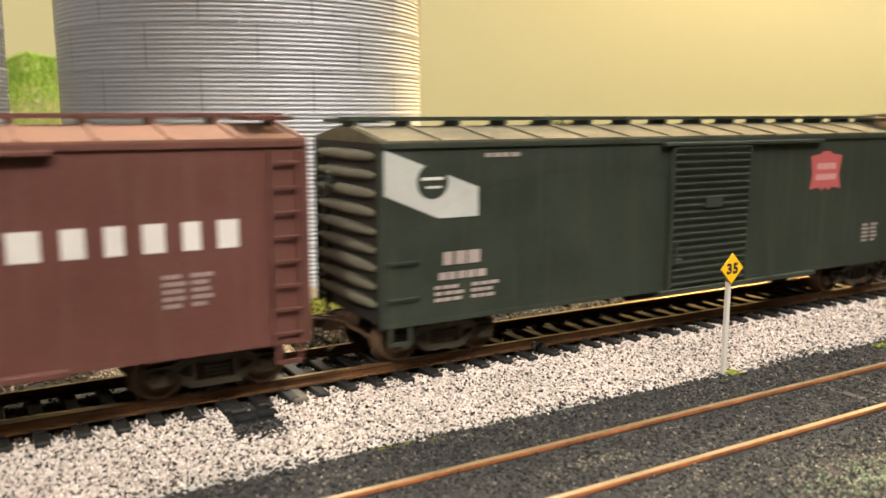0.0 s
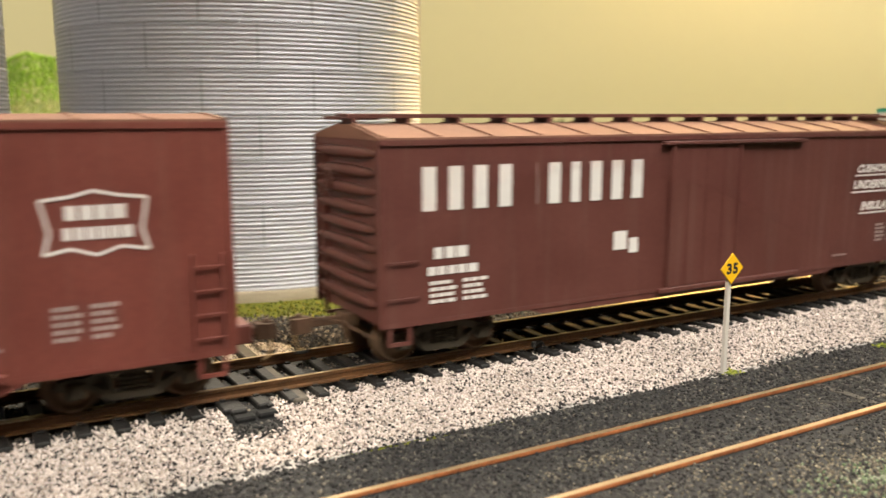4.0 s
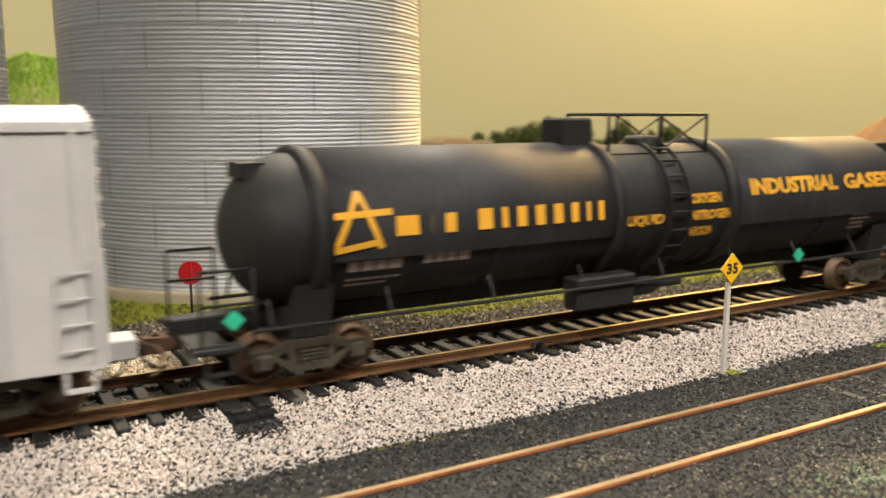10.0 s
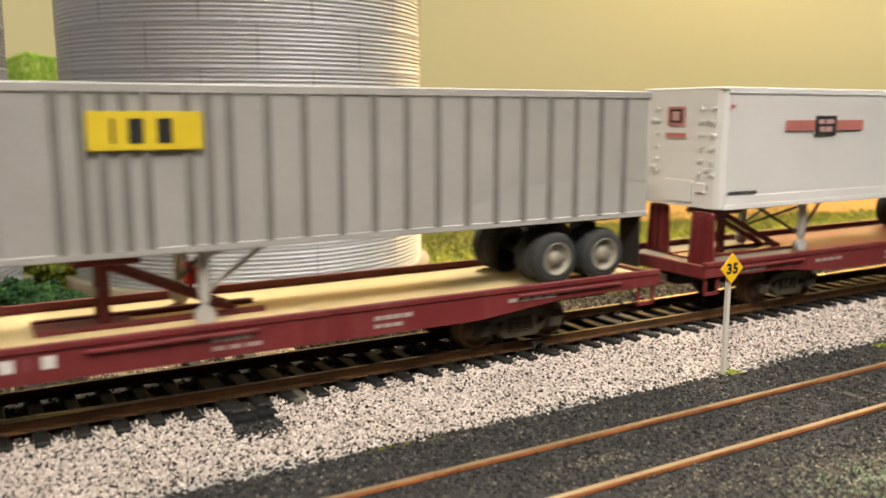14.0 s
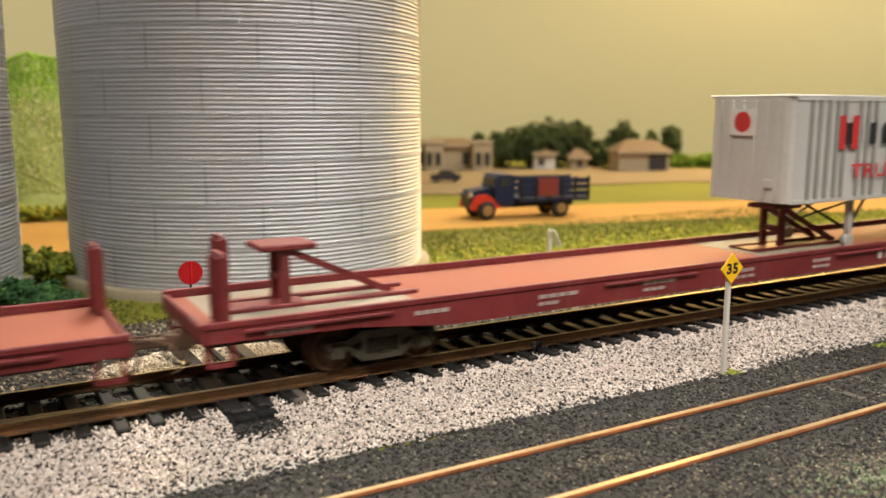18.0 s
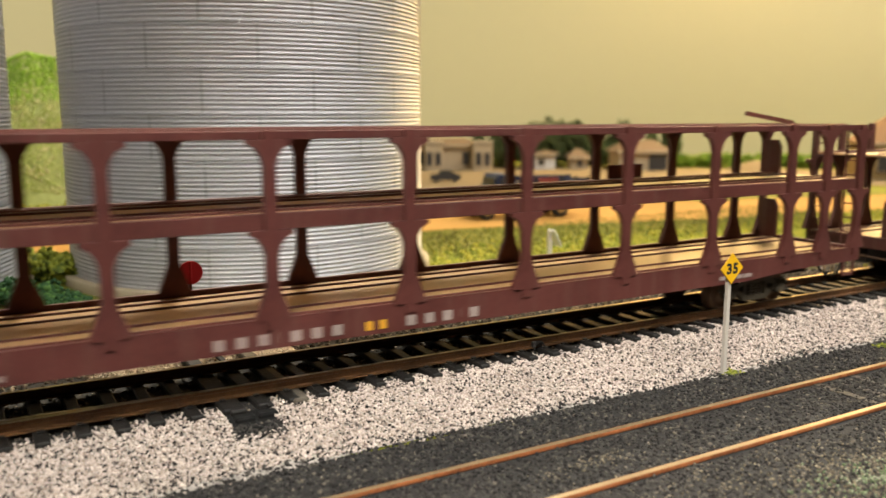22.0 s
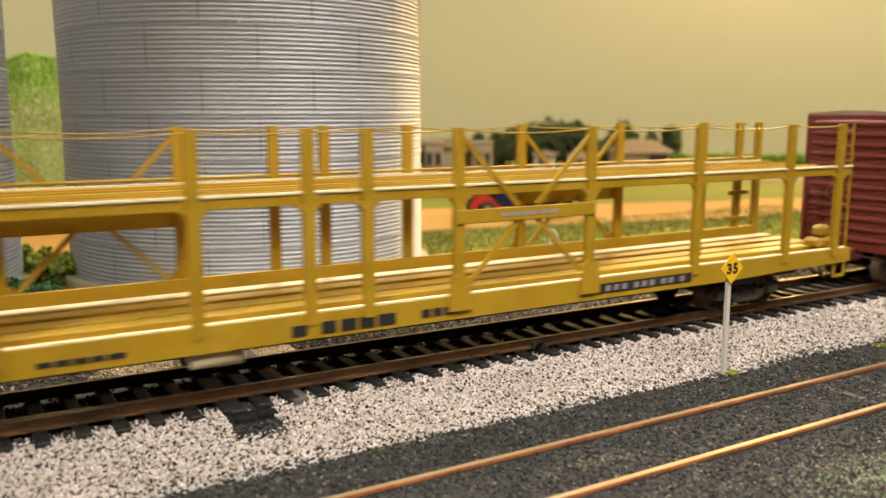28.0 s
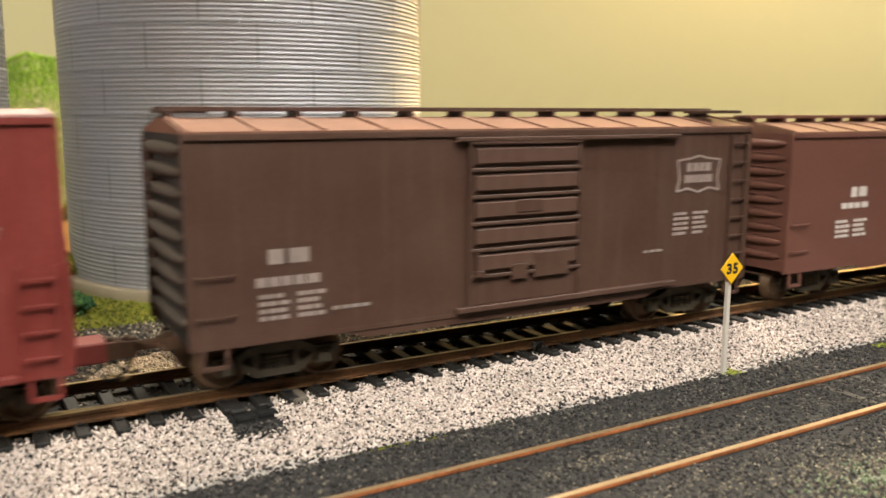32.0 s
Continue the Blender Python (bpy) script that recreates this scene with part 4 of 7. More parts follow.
    lm = ladder_mesh(5.4, zb - 0.5 if ladder == "full" else zb + 1.0, ze - 1.5 if ladder == "full" else zb + 18.5, 8 if ladder == "full" else 4, body)
    if ladder == "full":
        put("side_ladder", lm, car, (L - 4.2, -hw, 0))
        put("side_ladder", lm, car, (4.2, hw, 0), (0, 0, 180))
        for z in (zb + 5.5, zb + 13):
            grab(car, body, 4.6, -hw, z)
            grab(car, body, L - 4.6, hw + 0.6, z)
    else:
        for xx in (4.2, L - 4.2):
            put("side_ladder", lm, car, (xx, -hw, 0))
            put("side_ladder", lm, car, (xx, hw, 0), (0, 0, 180))
    for xx in (4.0, L - 4.0):
        for y in (-hw, hw):
            stirrup(car, body, xx, y, zb)
    # doors
    for dx0, dx1, dz0, dz1, style, dm in doors:
        for s in (-1, 1):
            db = bm_new()
            w, h = dx1 - dx0, dz1 - dz0
            box(db, 0, w, -0.7, 0, 0, h, 0.15)
            pieces = []                       # (name, mesh, heights)
            if style == "corr":
                n = int(h / 1.75)
                rib = prism(bm_new(), [(-0.7, -0.85), (-1.5, 0.25), (-1.45, 0.5), (-0.7, 0.6)], "x", 0.9, w - 0.9)
                pieces.append(("door_rib", rib, [h * (i + 0.5) / n for i in range(n)]))
            elif style == "header":
                n = int((h - 9) / 1.75)
                rib = prism(bm_new(), [(-0.7, -0.85), (-1.5, 0.25), (-1.45, 0.5), (-0.7, 0.6)], "x", 4.2, w - 1.6)
                pieces.append(("door_rib", rib, [2 + (h - 9.5) * (i + 0.5) / n for i in range(n)]))
                pieces.append(("door_header", box(bm_new(), 0, w + 3, -1.5, -0.6, h - 6.2, h - 0.2, 0.2), [0]))
                pieces.append(("door_frame", box(bm_new(), 3.0, 4.2, -1.6, -0.6, 1, h - 6, 0.15), [0]))
            elif style == "pressed":
                st = h * 0.81 / 5
                pieces.append(("door_seam", box(bm_new(), 0.3, w - 0.3, -1.5, -0.7, -0.4, 0.4, 0.15), [h * 0.18 + st * i for i in range(6)]))
                rib = prism(bm_new(), [(-0.7, -st * 0.36), (-1.55, -st * 0.24), (-1.25, st * 0.26), (-0.7, st * 0.36)], "x", 1.4, w - 1.4)
                pieces.append(("door_rib", rib, [h * 0.18 + st * (i + 0.5) for i in range(5)]))
                pieces.append(("door_fitting", box(bm_new(), w * 0.36, w * 0.5, -1.6, -0.7, h * 0.14, h * 0.24, 0.15), [0]))
                pieces.append(("door_fitting", box(bm_new(), w * 0.56, w * 0.88, -1.6, -0.7, h * 0.14, h * 0.3, 0.15), [0]))
            elif style == "plug":
                for u in (0.45, 0.95):
                    pieces.append(("door_bar", box(bm_new(), w * u - 0.55, w * u + 0.55, -1.4, -0.6, 0.5, h - 0.5, 0.15), [0]))
                pieces.append(("door_rail", box(bm_new(), 0.4, w - 0.4, -1.1, -0.6, -0.35, 0.35, 0.1), [0.5, h * 0.32, h * 0.352, h * 0.44, h * 0.65, h * 0.685, h - 0.6]))
                pieces.append(("door_handle", box(bm_new(), w * 0.82, w * 0.87, -1.8, -0.6, h * 0.1, h * 0.32, 0.15), [0]))
            elif style == "reefer":
                for u in (0.175, 0.86):
                    pieces.append(("door_bar", box(bm_new(), w * u - 0.7, w * u + 0.7, -2.0, -0.6, 0.3, h + 0.6, 0.2), [0]))
                pieces.append(("door_rail", box(bm_new(), 0.2, w - 0.2, -1.5, -0.6, -0.5, 0.5, 0.15), [h * 0.05, h * 0.37, h * 0.70, h * 0.96]))
                for u, v, a, b in ((0.24, 0.44, 0.12, 0.3), (0.58, 0.8, 0.12, 0.3), (0.24, 0.8, 0.74, 0.92)):
                    pieces.append(("door_panel", box(bm_new(), w * u, w * v, -1.1, -0.6, h * a, h * b, 0.2), [0]))
                pieces.append(("door_handle", box(bm_new(), w * 0.47, w * 0.55, -2.2, -0.6, h * 0.14, h * 0.4, 0.2), [0]))
                pieces.append(("door_lock", box(bm_new(), w * 0.38, w * 0.6, -1.9, -0.6, h * 0.15, h * 0.2, 0.2), [0]))
            elif style == "smooth":
                for i in range(1, 4):
                    pieces.append(("door_seam", box(bm_new(), w * i / 4 - 0.15, w * i / 4 + 0.15, -0.85, -0.6, 0.5, h - 0.5), [0]))
            for e in (0, w - 0.8):
                pieces.append(("door_stile", box(bm_new(), e, e + 0.8, -1.25, -0.5, 0, h, 0.15), [0]))
            do = put("door", to_mesh("door", db, dm or body), car, (dx0 if s < 0 else dx1, s * hw, dz0), (0, 0, 0 if s < 0 else 180))
            for pn, pbm, zs in pieces:
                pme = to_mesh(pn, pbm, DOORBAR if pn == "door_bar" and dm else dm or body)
                for z in zs:
                    put(pn, pme, do, (0, 0, z))
            if style in ("plug", "reefer", "smooth"):
                continue
            hb = bm_new()
            bar(hb, (1.5, -1.8, h * 0.2), (1.5, -1.8, h * 0.2 + 5), 0.5, 0.5)
            box(hb, 0.9, 3.4, -2.0, -1.1, h * 0.2 - 0.7, h * 0.2 + 0.7, 0.15)
            if walkway:
                box(hb, w * 0.4, w * 0.62, -1.7, -1.2, h * 0.56, h * 0.64, 0.15)
            else:
                box(hb, w * 0.62, w * 0.86, -1.7, -1.2, h * 0.1, h * 0.2, 0.15)
            put("door_latch", to_mesh("door_latch", hb, dm or body), do)
    if doors:
        a, b = min(d[0] for d in doors), max(d[1] for d in doors)
        span = b - a
        for s in (-1, 1):
            zt = max(d[3] for d in doors)
            zl = min(d[2] for d in doors)
            e = span if len(doors) == 1 else span * 0.7
            y0, y1 = sorted((s * hw, s * (hw + 1.6)))
            part("door_track", box(bm_new(), a - 3, min(b + e, L - 8), y0, y1, zt - 0.1, zt + 0.8, 0.15), body, car)
            part("lower_track", box(bm_new(), a - 3, min(b + e, L - 8), y0, y1, zl - 1.2, zl, 0.15), body, car)
    bogie(car, truck_in)
    bogie(car, L - truck_in)
    couplers(car, L, body if not walkway else None)
    ub = bm_new()
    box(ub, 6, L - 6, -2, 2, 5.6, zb + 0.8, 0.2)
    for k in range(4, int(L / 12) - 2):
        box(ub, k * 12, k * 12 + 0.8, -hw + 1.5, hw - 1.5, zb - 1.6, zb + 0.7)
    cyl(ub, (L * 0.42, -6, 7.2), (L * 0.52, -6, 7.2), 2.2, seg=12)
    box(ub, L * 0.56, L * 0.62, 3, 8, 5.6, 9.5, 0.4)
    part("underframe", ub, DARK, car)
    return car


def lettering(car, bm, material, label="painted lettering"):
    for one in (bm if isinstance(bm, list) else [bm]):
        part("lettering", one, material, car, label)


def data_block(x, z, y, w=8.0, rows=4, h=0.75, seed=1):
    r = random.Random(seed)
    out = []
    for i in range(rows):
        zz = z - i * h * 1.75
        out.append((x, x + w * r.uniform(0.3, 0.42), zz, zz + h, 3))
        out.append((x + w * 0.5, x + w * r.uniform(0.75, 0.9), zz, zz + h, 3))
    return out


# ---------------------------------------------------------------- the train, from its head
YS = -17.0 - 0.17
# dust and highlights put into pale ribs, shade into the black end walls
LITRIB = mat("dusty_lit_end_ribs", (0.15, 0.14, 0.105), 0.7, var=0.35, coarse=120)
head_car = box_car(-130, 141.7, MINERALRED, BROWNROOF, "mineral red forty-foot box car with white lettering", ze=47.7, doors=[(57, 78, 10.5, 46, "pressed", None)])
lettering(head_car, name_blocks(91, 131.5, 28.8, 33.9, (1.3, 1.1, 1, 1.1, 1, 1.1), YS), LETTER, "white company name blocks")
lettering(head_car, bars(data_block(115, 24, YS, 10, 5), YS), PALELET)

grn = box_car(27.3, 177.2, OLIVE, DUSTROOF, "dark green fifty-foot box car with dusty roof", ze=46.8, zr=49.8, doors=[(77, 104.5, 9.8, 45.0, "corr", None)], panels=14, end_mat=DARK, rib_mat=LITRIB)
bm = prism(bm_new(), [(0.6, 36.5), (0.6, 45.6), (22.5, 37.5), (22.5, 31.4), (13, 31.4)], "y", YS, YS + 0.06)
lettering(grn, bm, FADEDWHITE, "faded white slanted band")
bm = disc(bm_new(), 11.5, 39.0, 3.6, YS - 0.05)
lettering(grn, bm, OLIVE, "dark round emblem")
bm = bars([(9, 14, 39.3, 39.9, 1), (10, 13.5, 37.6, 38.1, 1)], YS - 0.12)
lettering(grn, bm, LETTER)
lettering(grn, bars([(14, 23, 21.5, 24.3, 3), (13, 24.5, 18.4, 20.0, 5), (24, 33, 43.6, 44.5, 4)] + data_block(12, 16.5, YS, 18, 3), YS), PALELET)
em = bm_new()
prism(em, [(135.4 + (u - 138.5) * 0.82, w - 1.0) for u, w in [(130.5, 33), (131.5, 37), (130.3, 42.2), (135, 42.6), (136.5, 43.4), (140, 43.4), (141.5, 42.6), (146.5, 42.2), (145.3, 37), (146.5, 33), (142, 33.6), (140.5, 32.6), (138.5, 33.6), (136.5, 32.6), (135, 33.6)]], "y", YS, YS + 0.06)
lettering(grn, em, mat("herald_red", (0.4, 0.085, 0.085), 0.5, var=0.06), "red herald")
lettering(grn, bars([(131.6, 139.2, 37.5, 39.2, 4), (131.2, 139.6, 34.6, 36.2, 6)], YS - 0.06), PINKLET)
lettering(grn, bars(data_block(153.5, 20.5, YS, 8, 5, 0.65), YS), PALELET)

# oxide ribs lightened to orange, standing in for light on the car end
OXIDELIT = mat("lit_orange_end_ribs", (0.36, 0.125, 0.06), 0.6, var=0.3, coarse=90, tint=(0.27, 0.085, 0.045))
oxide_car = box_car(227.3, 214.7, OXIDE, BROWNROOF, "red oxide sixty-foot double-door box car without roof walk", ze=51.2, zr=52.6, zb=9.5, doors=[(79.5, 108, 11.0, 49.6, "corr", None), (108.6, 137, 11.0, 49.6, "corr", None)], walkway=False, ladder="low", panels=18, sill=(50, 176, 7.2), rib_mat=OXIDELIT)
lettering(oxide_car, text_bm("CUSHION", 15.0, 30.2, 37.7, 39.9, YS, slant=0.8), LETTER, "white slanted lettering CUSHION")
lettering(oxide_car, text_bm("UNDERFRAME", 13.9, 37.0, 32.8, 35.2, YS, slant=0.8), LETTER, "white slanted lettering UNDERFRAME")
lettering(oxide_car, bars([(14.8, 30.2, 36.7, 37.1, 1), (13.3, 36.8, 31.8, 32.2, 1), (21, 27.6, 25.5, 28.0, 2), (19.0, 30.6, 21.9, 23.6, 5)], YS), LETTER)
lettering(oxide_car, bars(data_block(19, 18.6, YS, 21, 3, 0.6) + [(11, 18, 13.2, 14.8, 3), (33.5, 41, 14.4, 15.0, 4)], YS), PALELET)
lettering(oxide_car, box(bm_new(), 42.7, 53.8, YS, YS + 0.06, 24.5, 27.7), YELSIGN, "yellow placard")
lettering(oxide_car, bars([(45.8, 49.6, 22.7, 23.3, 1), (45.8, 49.6, 20.4, 21.0, 1), (45.8, 46.3, 21.0, 22.7, 1), (49.1, 49.6, 21.0, 22.7, 1), (46.9, 48.5, 21.4, 22.3, 1)], YS), PALELET)
lettering(oxide_car, bars([(84, 100, 31.2, 32.6, 5), (113, 129, 32.6, 34.0, 5), (116, 125.5, 38.9, 40.0, 3), (118, 122.5, 28.8, 30.2, 1)], YS - 1.05), LETTER)
hm = bm_new()
for a, b in (((166, 26.5), (167, 30)), ((167, 30), (165.8, 35.4)), ((165.8, 35.4), (170.5, 35.9)), ((170.5, 35.9), (174, 36.8)), ((174, 36.8), (178, 35.9)), ((178, 35.9), (182.5, 35.4)), ((182.5, 35.4), (181.5, 30)), ((181.5, 30), (182.5, 26.5)), ((182.5, 26.5), (178, 27.3)), ((178, 27.3), (174.2, 26)), ((174.2, 26), (170, 27.3)), ((170, 27.3), (166, 26.5))):
    bar(hm, (a[0] + 18.2, YS, a[1] + 3.3), (b[0] + 18.2, YS, b[1] + 3.3), 0.1, 0.55)
lettering(oxide_car, hm, LETTER, "white herald outline")
lettering(oxide_car, bars([(187.7, 197.2, 35.3, 37.7, 4), (187.2, 198.2, 32, 34.1, 6)], YS), LETTER)
lettering(oxide_car, bars(data_block(184.7, 20.3, YS, 12, 5) + [(171, 177, 14.6, 15.2, 4)], YS), PALELET)

brown_car = box_car(472, 178.6, BROWN, BROWNROOF, "brown fifty-foot insulated box car with plug doors", ze=47.4, zr=50.4, doors=[(77, 101, 10.4, 45.3, "smooth", None)], panels=14, sill=(40, 138, 8.2))
lettering(brown_car, name_blocks(9, 71, 33.0, 42.0, (1, 1, 1, 1, 0, 0.5, 1, 0.9, 1, 1, 1), YS), LETTER, "white company name blocks")
lettering(brown_car, bars([(12, 20, 23, 25.4, 3), (10.5, 22.5, 19.6, 21.4, 5)] + data_block(11, 17.6, YS, 16, 4), YS), LETTER)
lettering(brown_car, bars([(60, 64, 21, 25.4, 1), (64.8, 67.5, 20, 23.6, 1)], YS), LETTER)
lettering(brown_car, text_bm("CUSHION", 149.0, 163.2, 35.9, 38.3, YS, slant=0.8), LETTER, "white slanted lettering CUSHION")
lettering(brown_car, text_bm("UNDERFRAME", 147.8, 169.9, 31.3, 33.8, YS, slant=0.8), LETTER, "white slanted lettering UNDERFRAME")
lettering(brown_car, text_bm("INSULATED", 152.0, 169.9, 25.1, 27.6, YS, slant=0.8), LETTER, "white slanted lettering INSULATED")
lettering(brown_car, bars([(148.6, 163.8, 35.0, 35.4, 1), (147.3, 170.7, 30.3, 30.7, 1), (151.4, 170.7, 24.1, 24.5, 1)], YS), LETTER)
lettering(brown_car, bars(data_block(159.8, 20.2, YS, 11, 5, 0.65) + [(141, 147, 12.6, 13.1, 3)], YS), PALELET)

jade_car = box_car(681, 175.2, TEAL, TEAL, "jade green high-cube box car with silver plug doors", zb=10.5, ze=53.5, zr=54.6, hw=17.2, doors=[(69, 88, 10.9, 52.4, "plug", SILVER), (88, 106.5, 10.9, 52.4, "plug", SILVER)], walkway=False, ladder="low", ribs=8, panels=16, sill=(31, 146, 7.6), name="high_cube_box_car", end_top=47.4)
YG = -17.2 - 0.17
part("end_stripe", box(bm_new(), -0.9, -0.15, -17.0, 17.0, 47.6, 52.8, 0.1), WHITE, jade_car, "white upper end panel")
lettering(jade_car, disc(bm_new(), 34.1, 35.5, 6.4, YG), LETTER, "white emblem disc")
lettering(jade_car, ring(bm_new(), 34.1, 35.5, 4.0, 6.0, YG - 0.06), REDSIGN, "red emblem ring")
lettering(jade_car, disc(bm_new(), 34.1, 35.5, 3.9, YG - 0.06), BLKLET)
lettering(jade_car, prism(bm_new(), [(32.3, 32.0), (32.8, 35.2), (31.9, 37.4), (33.8, 38.6), (36.2, 36.2), (36.9, 33.6), (35.8, 32.0)], "y", YG - 0.15, YG - 0.05), LETTER, "pale patch in emblem")
lettering(jade_car, text_bm("LD", 60.0, 66.0, 46.0, 49.2, YG, slant=0.6), LETTER, "white letters LD")
lettering(jade_car, name_blocks(118.3, 145.5, 45.0, 48.8, (1.1, 0.8, 0.8, 0.9, 0.8), YG), LETTER, "white company name blocks")
lettering(jade_car, name_blocks(118, 162, 37.3, 41.0, (1.1, 0.9, 0.9, 0.8, 0.9, 0.8, 0.9, 0.9), YG), LETTER, "white company name blocks")
lettering(jade_car, text_bm("CUSHIONED", 121.2, 143.6, 31.2, 33.0, YG), LETTER, "white lettering CUSHIONED")
lettering(jade_car, bars([(30.5, 38, 22.8, 25.0, 3), (28, 41, 18.6, 20.2, 6), (49, 51.5, 22.0, 22.7, 1), (49, 51.5, 23.5, 24.2, 1)] + data_block(29, 16.2, YG, 15, 3), YG), LETTER)
lettering(jade_car, bars(data_block(148, 26.5, YG, 15, 6, 0.6), YG), LETTER)
lettering(jade_car, bars([(7, 11.5, 10.2, 11.4, 1), (33, 36.5, 10.6, 11.8, 1), (57, 60.5, 10.8, 12, 1), (80, 83.5, 8.6, 9.8, 1), (96, 99.5, 8.6, 9.8, 1), (121, 124.5, 9.2, 10.4, 1), (148, 151.5, 9.8, 11.0, 1)], YG - 0.5), LETTER)
bm = bm_new()
box(bm, 52.5, 66.5, YG, YG + 0.1, 14.0, 18.0, 0.04)
box(bm, 46, 50, YG, YG + 0.1, 13, 15.5, 0.04)
part("inspection_panel", bm, TEAL, jade_car)

POSTS = [(3.0, 0.6), (14.5, 0.35), (28.2, 0.8), (40.1, 0.8), (52.2, 0.6), (65.5, 1.3), (75.4, 0.6), (128.5, 0.6), (136.8, 0.6), (149.6, 0.6), (161.9, 0.6), (186.0, 0.6), (198, 0.6)]
white_car = box_car(886, 201, REEFER, REEFER, "white mechanical refrigerator car with red lettering", zb=10.3, ze=50.8, zr=54.0, doors=[(80.0, 119.5, 10.8, 49.0, "reefer", None)], walkway=False, ladder="low", ribs=8, panels=13, posts=POSTS, name="refrigerator_car")
bm = bm_new()
ring(bm, 174.0, 38.4, 8.1, 8.6, YS - 0.1, sx=1.0)
ring(bm, 174.0, 38.4, 6.5, 6.8, YS - 0.1, sx=1.0)
box(bm, 173.85, 174.15, YS - 0.1, YS, 31.8, 45.0)
lettering(white_car, bm, PALERED, "red ring emblem")
lettering(white_car, bars([(168.6, 179.4, 40.2, 42.0, 8), (170, 178, 37.0, 38.7, 7), (171, 177, 34, 35.6, 5)], YS - 0.1), PALERED)
lettering(white_car, bars([(40, 43, 22.5, 25, 1), (39, 44, 14, 14.6, 4), (47, 57, 9.9, 10.5, 5), (18.5, 24, 16.2, 16.8, 3), (18.5, 23.5, 15.0, 15.6, 3), (32, 37.5, 15.8, 16.4, 3), (32, 37, 14.6, 15.2, 3)], YS - 0.1), PALERED)
lettering(white_car, bars([(18.7, 21.5, 21.8, 24.0, 1), (32.4, 34.8, 21.5, 23.6, 1), (17.6, 25.4, 18.0, 20.3, 3), (31.4, 38.2, 17.4, 19.8, 3)], YS - 0.1), PALERED)
lettering(white_car, bars([(90, 102, 32.0, 33.2, 6), (104, 117, 32.6, 33.4, 6)], YS - 0.75), PALERED)
lettering(white_car, bars([(122, 128, 14.0, 15.2, 3), (131, 140, 14.5, 15.1, 4), (167, 172, 15, 18, 1), (176, 182, 13.6, 14.4, 4)], YS - 0.1), PALERED)
bm = bm_new()
for k in range(16):
    box(bm, 4, 12, -17.65, -17.0, 29 + k * 1.1, 29.5 + k * 1.1, 0.1)
part("louvre", bm, REEFER, white_car, "louvred vent")
bm = bm_new()
bar(bm, (13, -17.9, 27.2), (38, -17.9, 27.6), 0.6, 0.8)
part("sliding_bar", bm, REEFER, white_car)
part("fuel_tank", box(bm_new(), 50, 78, -13, 2, 3.6, 9.6, 0.8), TRUCKMAT, white_car, "grey underfloor tank")
for xx in (84, 94):
    stirrup(white_car, REEFER, xx, -17.2, 9.5, 5, 3.5)

# ---------------------------------------------------------------- tank car
tank = rolling("tank_car", "long black tank car with gold lettering and handrails", "tank car", 1101)
R = 16.0
ZC = 28.8
bm = bm_new()
prof = [(0.01, 10.6)] + [(R * math.sin(a), 10.6 + 14.5 * (1 - math.cos(a))) for a in [k * math.pi / 20 for k in range(1, 11)]]
prof += [(R, 208.0)] + [(R * math.cos(a), 208.0 + 14.5 * math.sin(a)) for a in [k * math.pi / 20 for k in range(1, 10)]] + [(0.01, 222.6)]
lathe(bm, prof, 40, "x", (0, 0, ZC))
part("tank_shell", bm, BLACK, tank, "black cylindrical tank shell")
for x in (26.5, 101.0, 139.5):
    part("tank_band", lathe(bm_new(), [(R, x - 1.7), (R + 1.5, x - 1.5), (R + 1.5, x + 1.3), (R, x + 1.6)], 40, "x", (0, 0, ZC)), BLACK, tank)
part("dome_box", box(bm_new(), 92.5, 101.5, -4.5, 4.5, 43.5, 51.5, 0.5), BLACK, tank, "square valve box")
pb = bm_new()
box(pb, 103, 137, -8, 8, 42.2, 43.0, 0.1)
for x in (103.5, 120, 136.5):
    for y in (-8, 8):
        cyl(pb, (x, y, 42.5), (x, y, 52.3), 0.4, seg=8)
for y in (-8, 8):
    cyl(pb, (103.5, y, 52.3), (136.5, y, 52.3), 0.4, seg=8)
for x in (103.5, 136.5):
    cyl(pb, (x, -8, 52.3), (x, 8, 52.3), 0.4, seg=8)
for y in (-8, 8):
    bar(pb, (120, y, 43), (136.5, y, 52), 0.4, 0.4)
    bar(pb, (120, y, 52), (136.5, y, 43), 0.4, 0.4)
part("platform", pb, BLACK, tank, "platform with guard rail")
part("man_way", lathe(bm_new(), [(5, 42), (5, 46), (4.4, 46.8), (0.01, 47)], 20, "z", (122, 0, 0)), BLACK, tank)
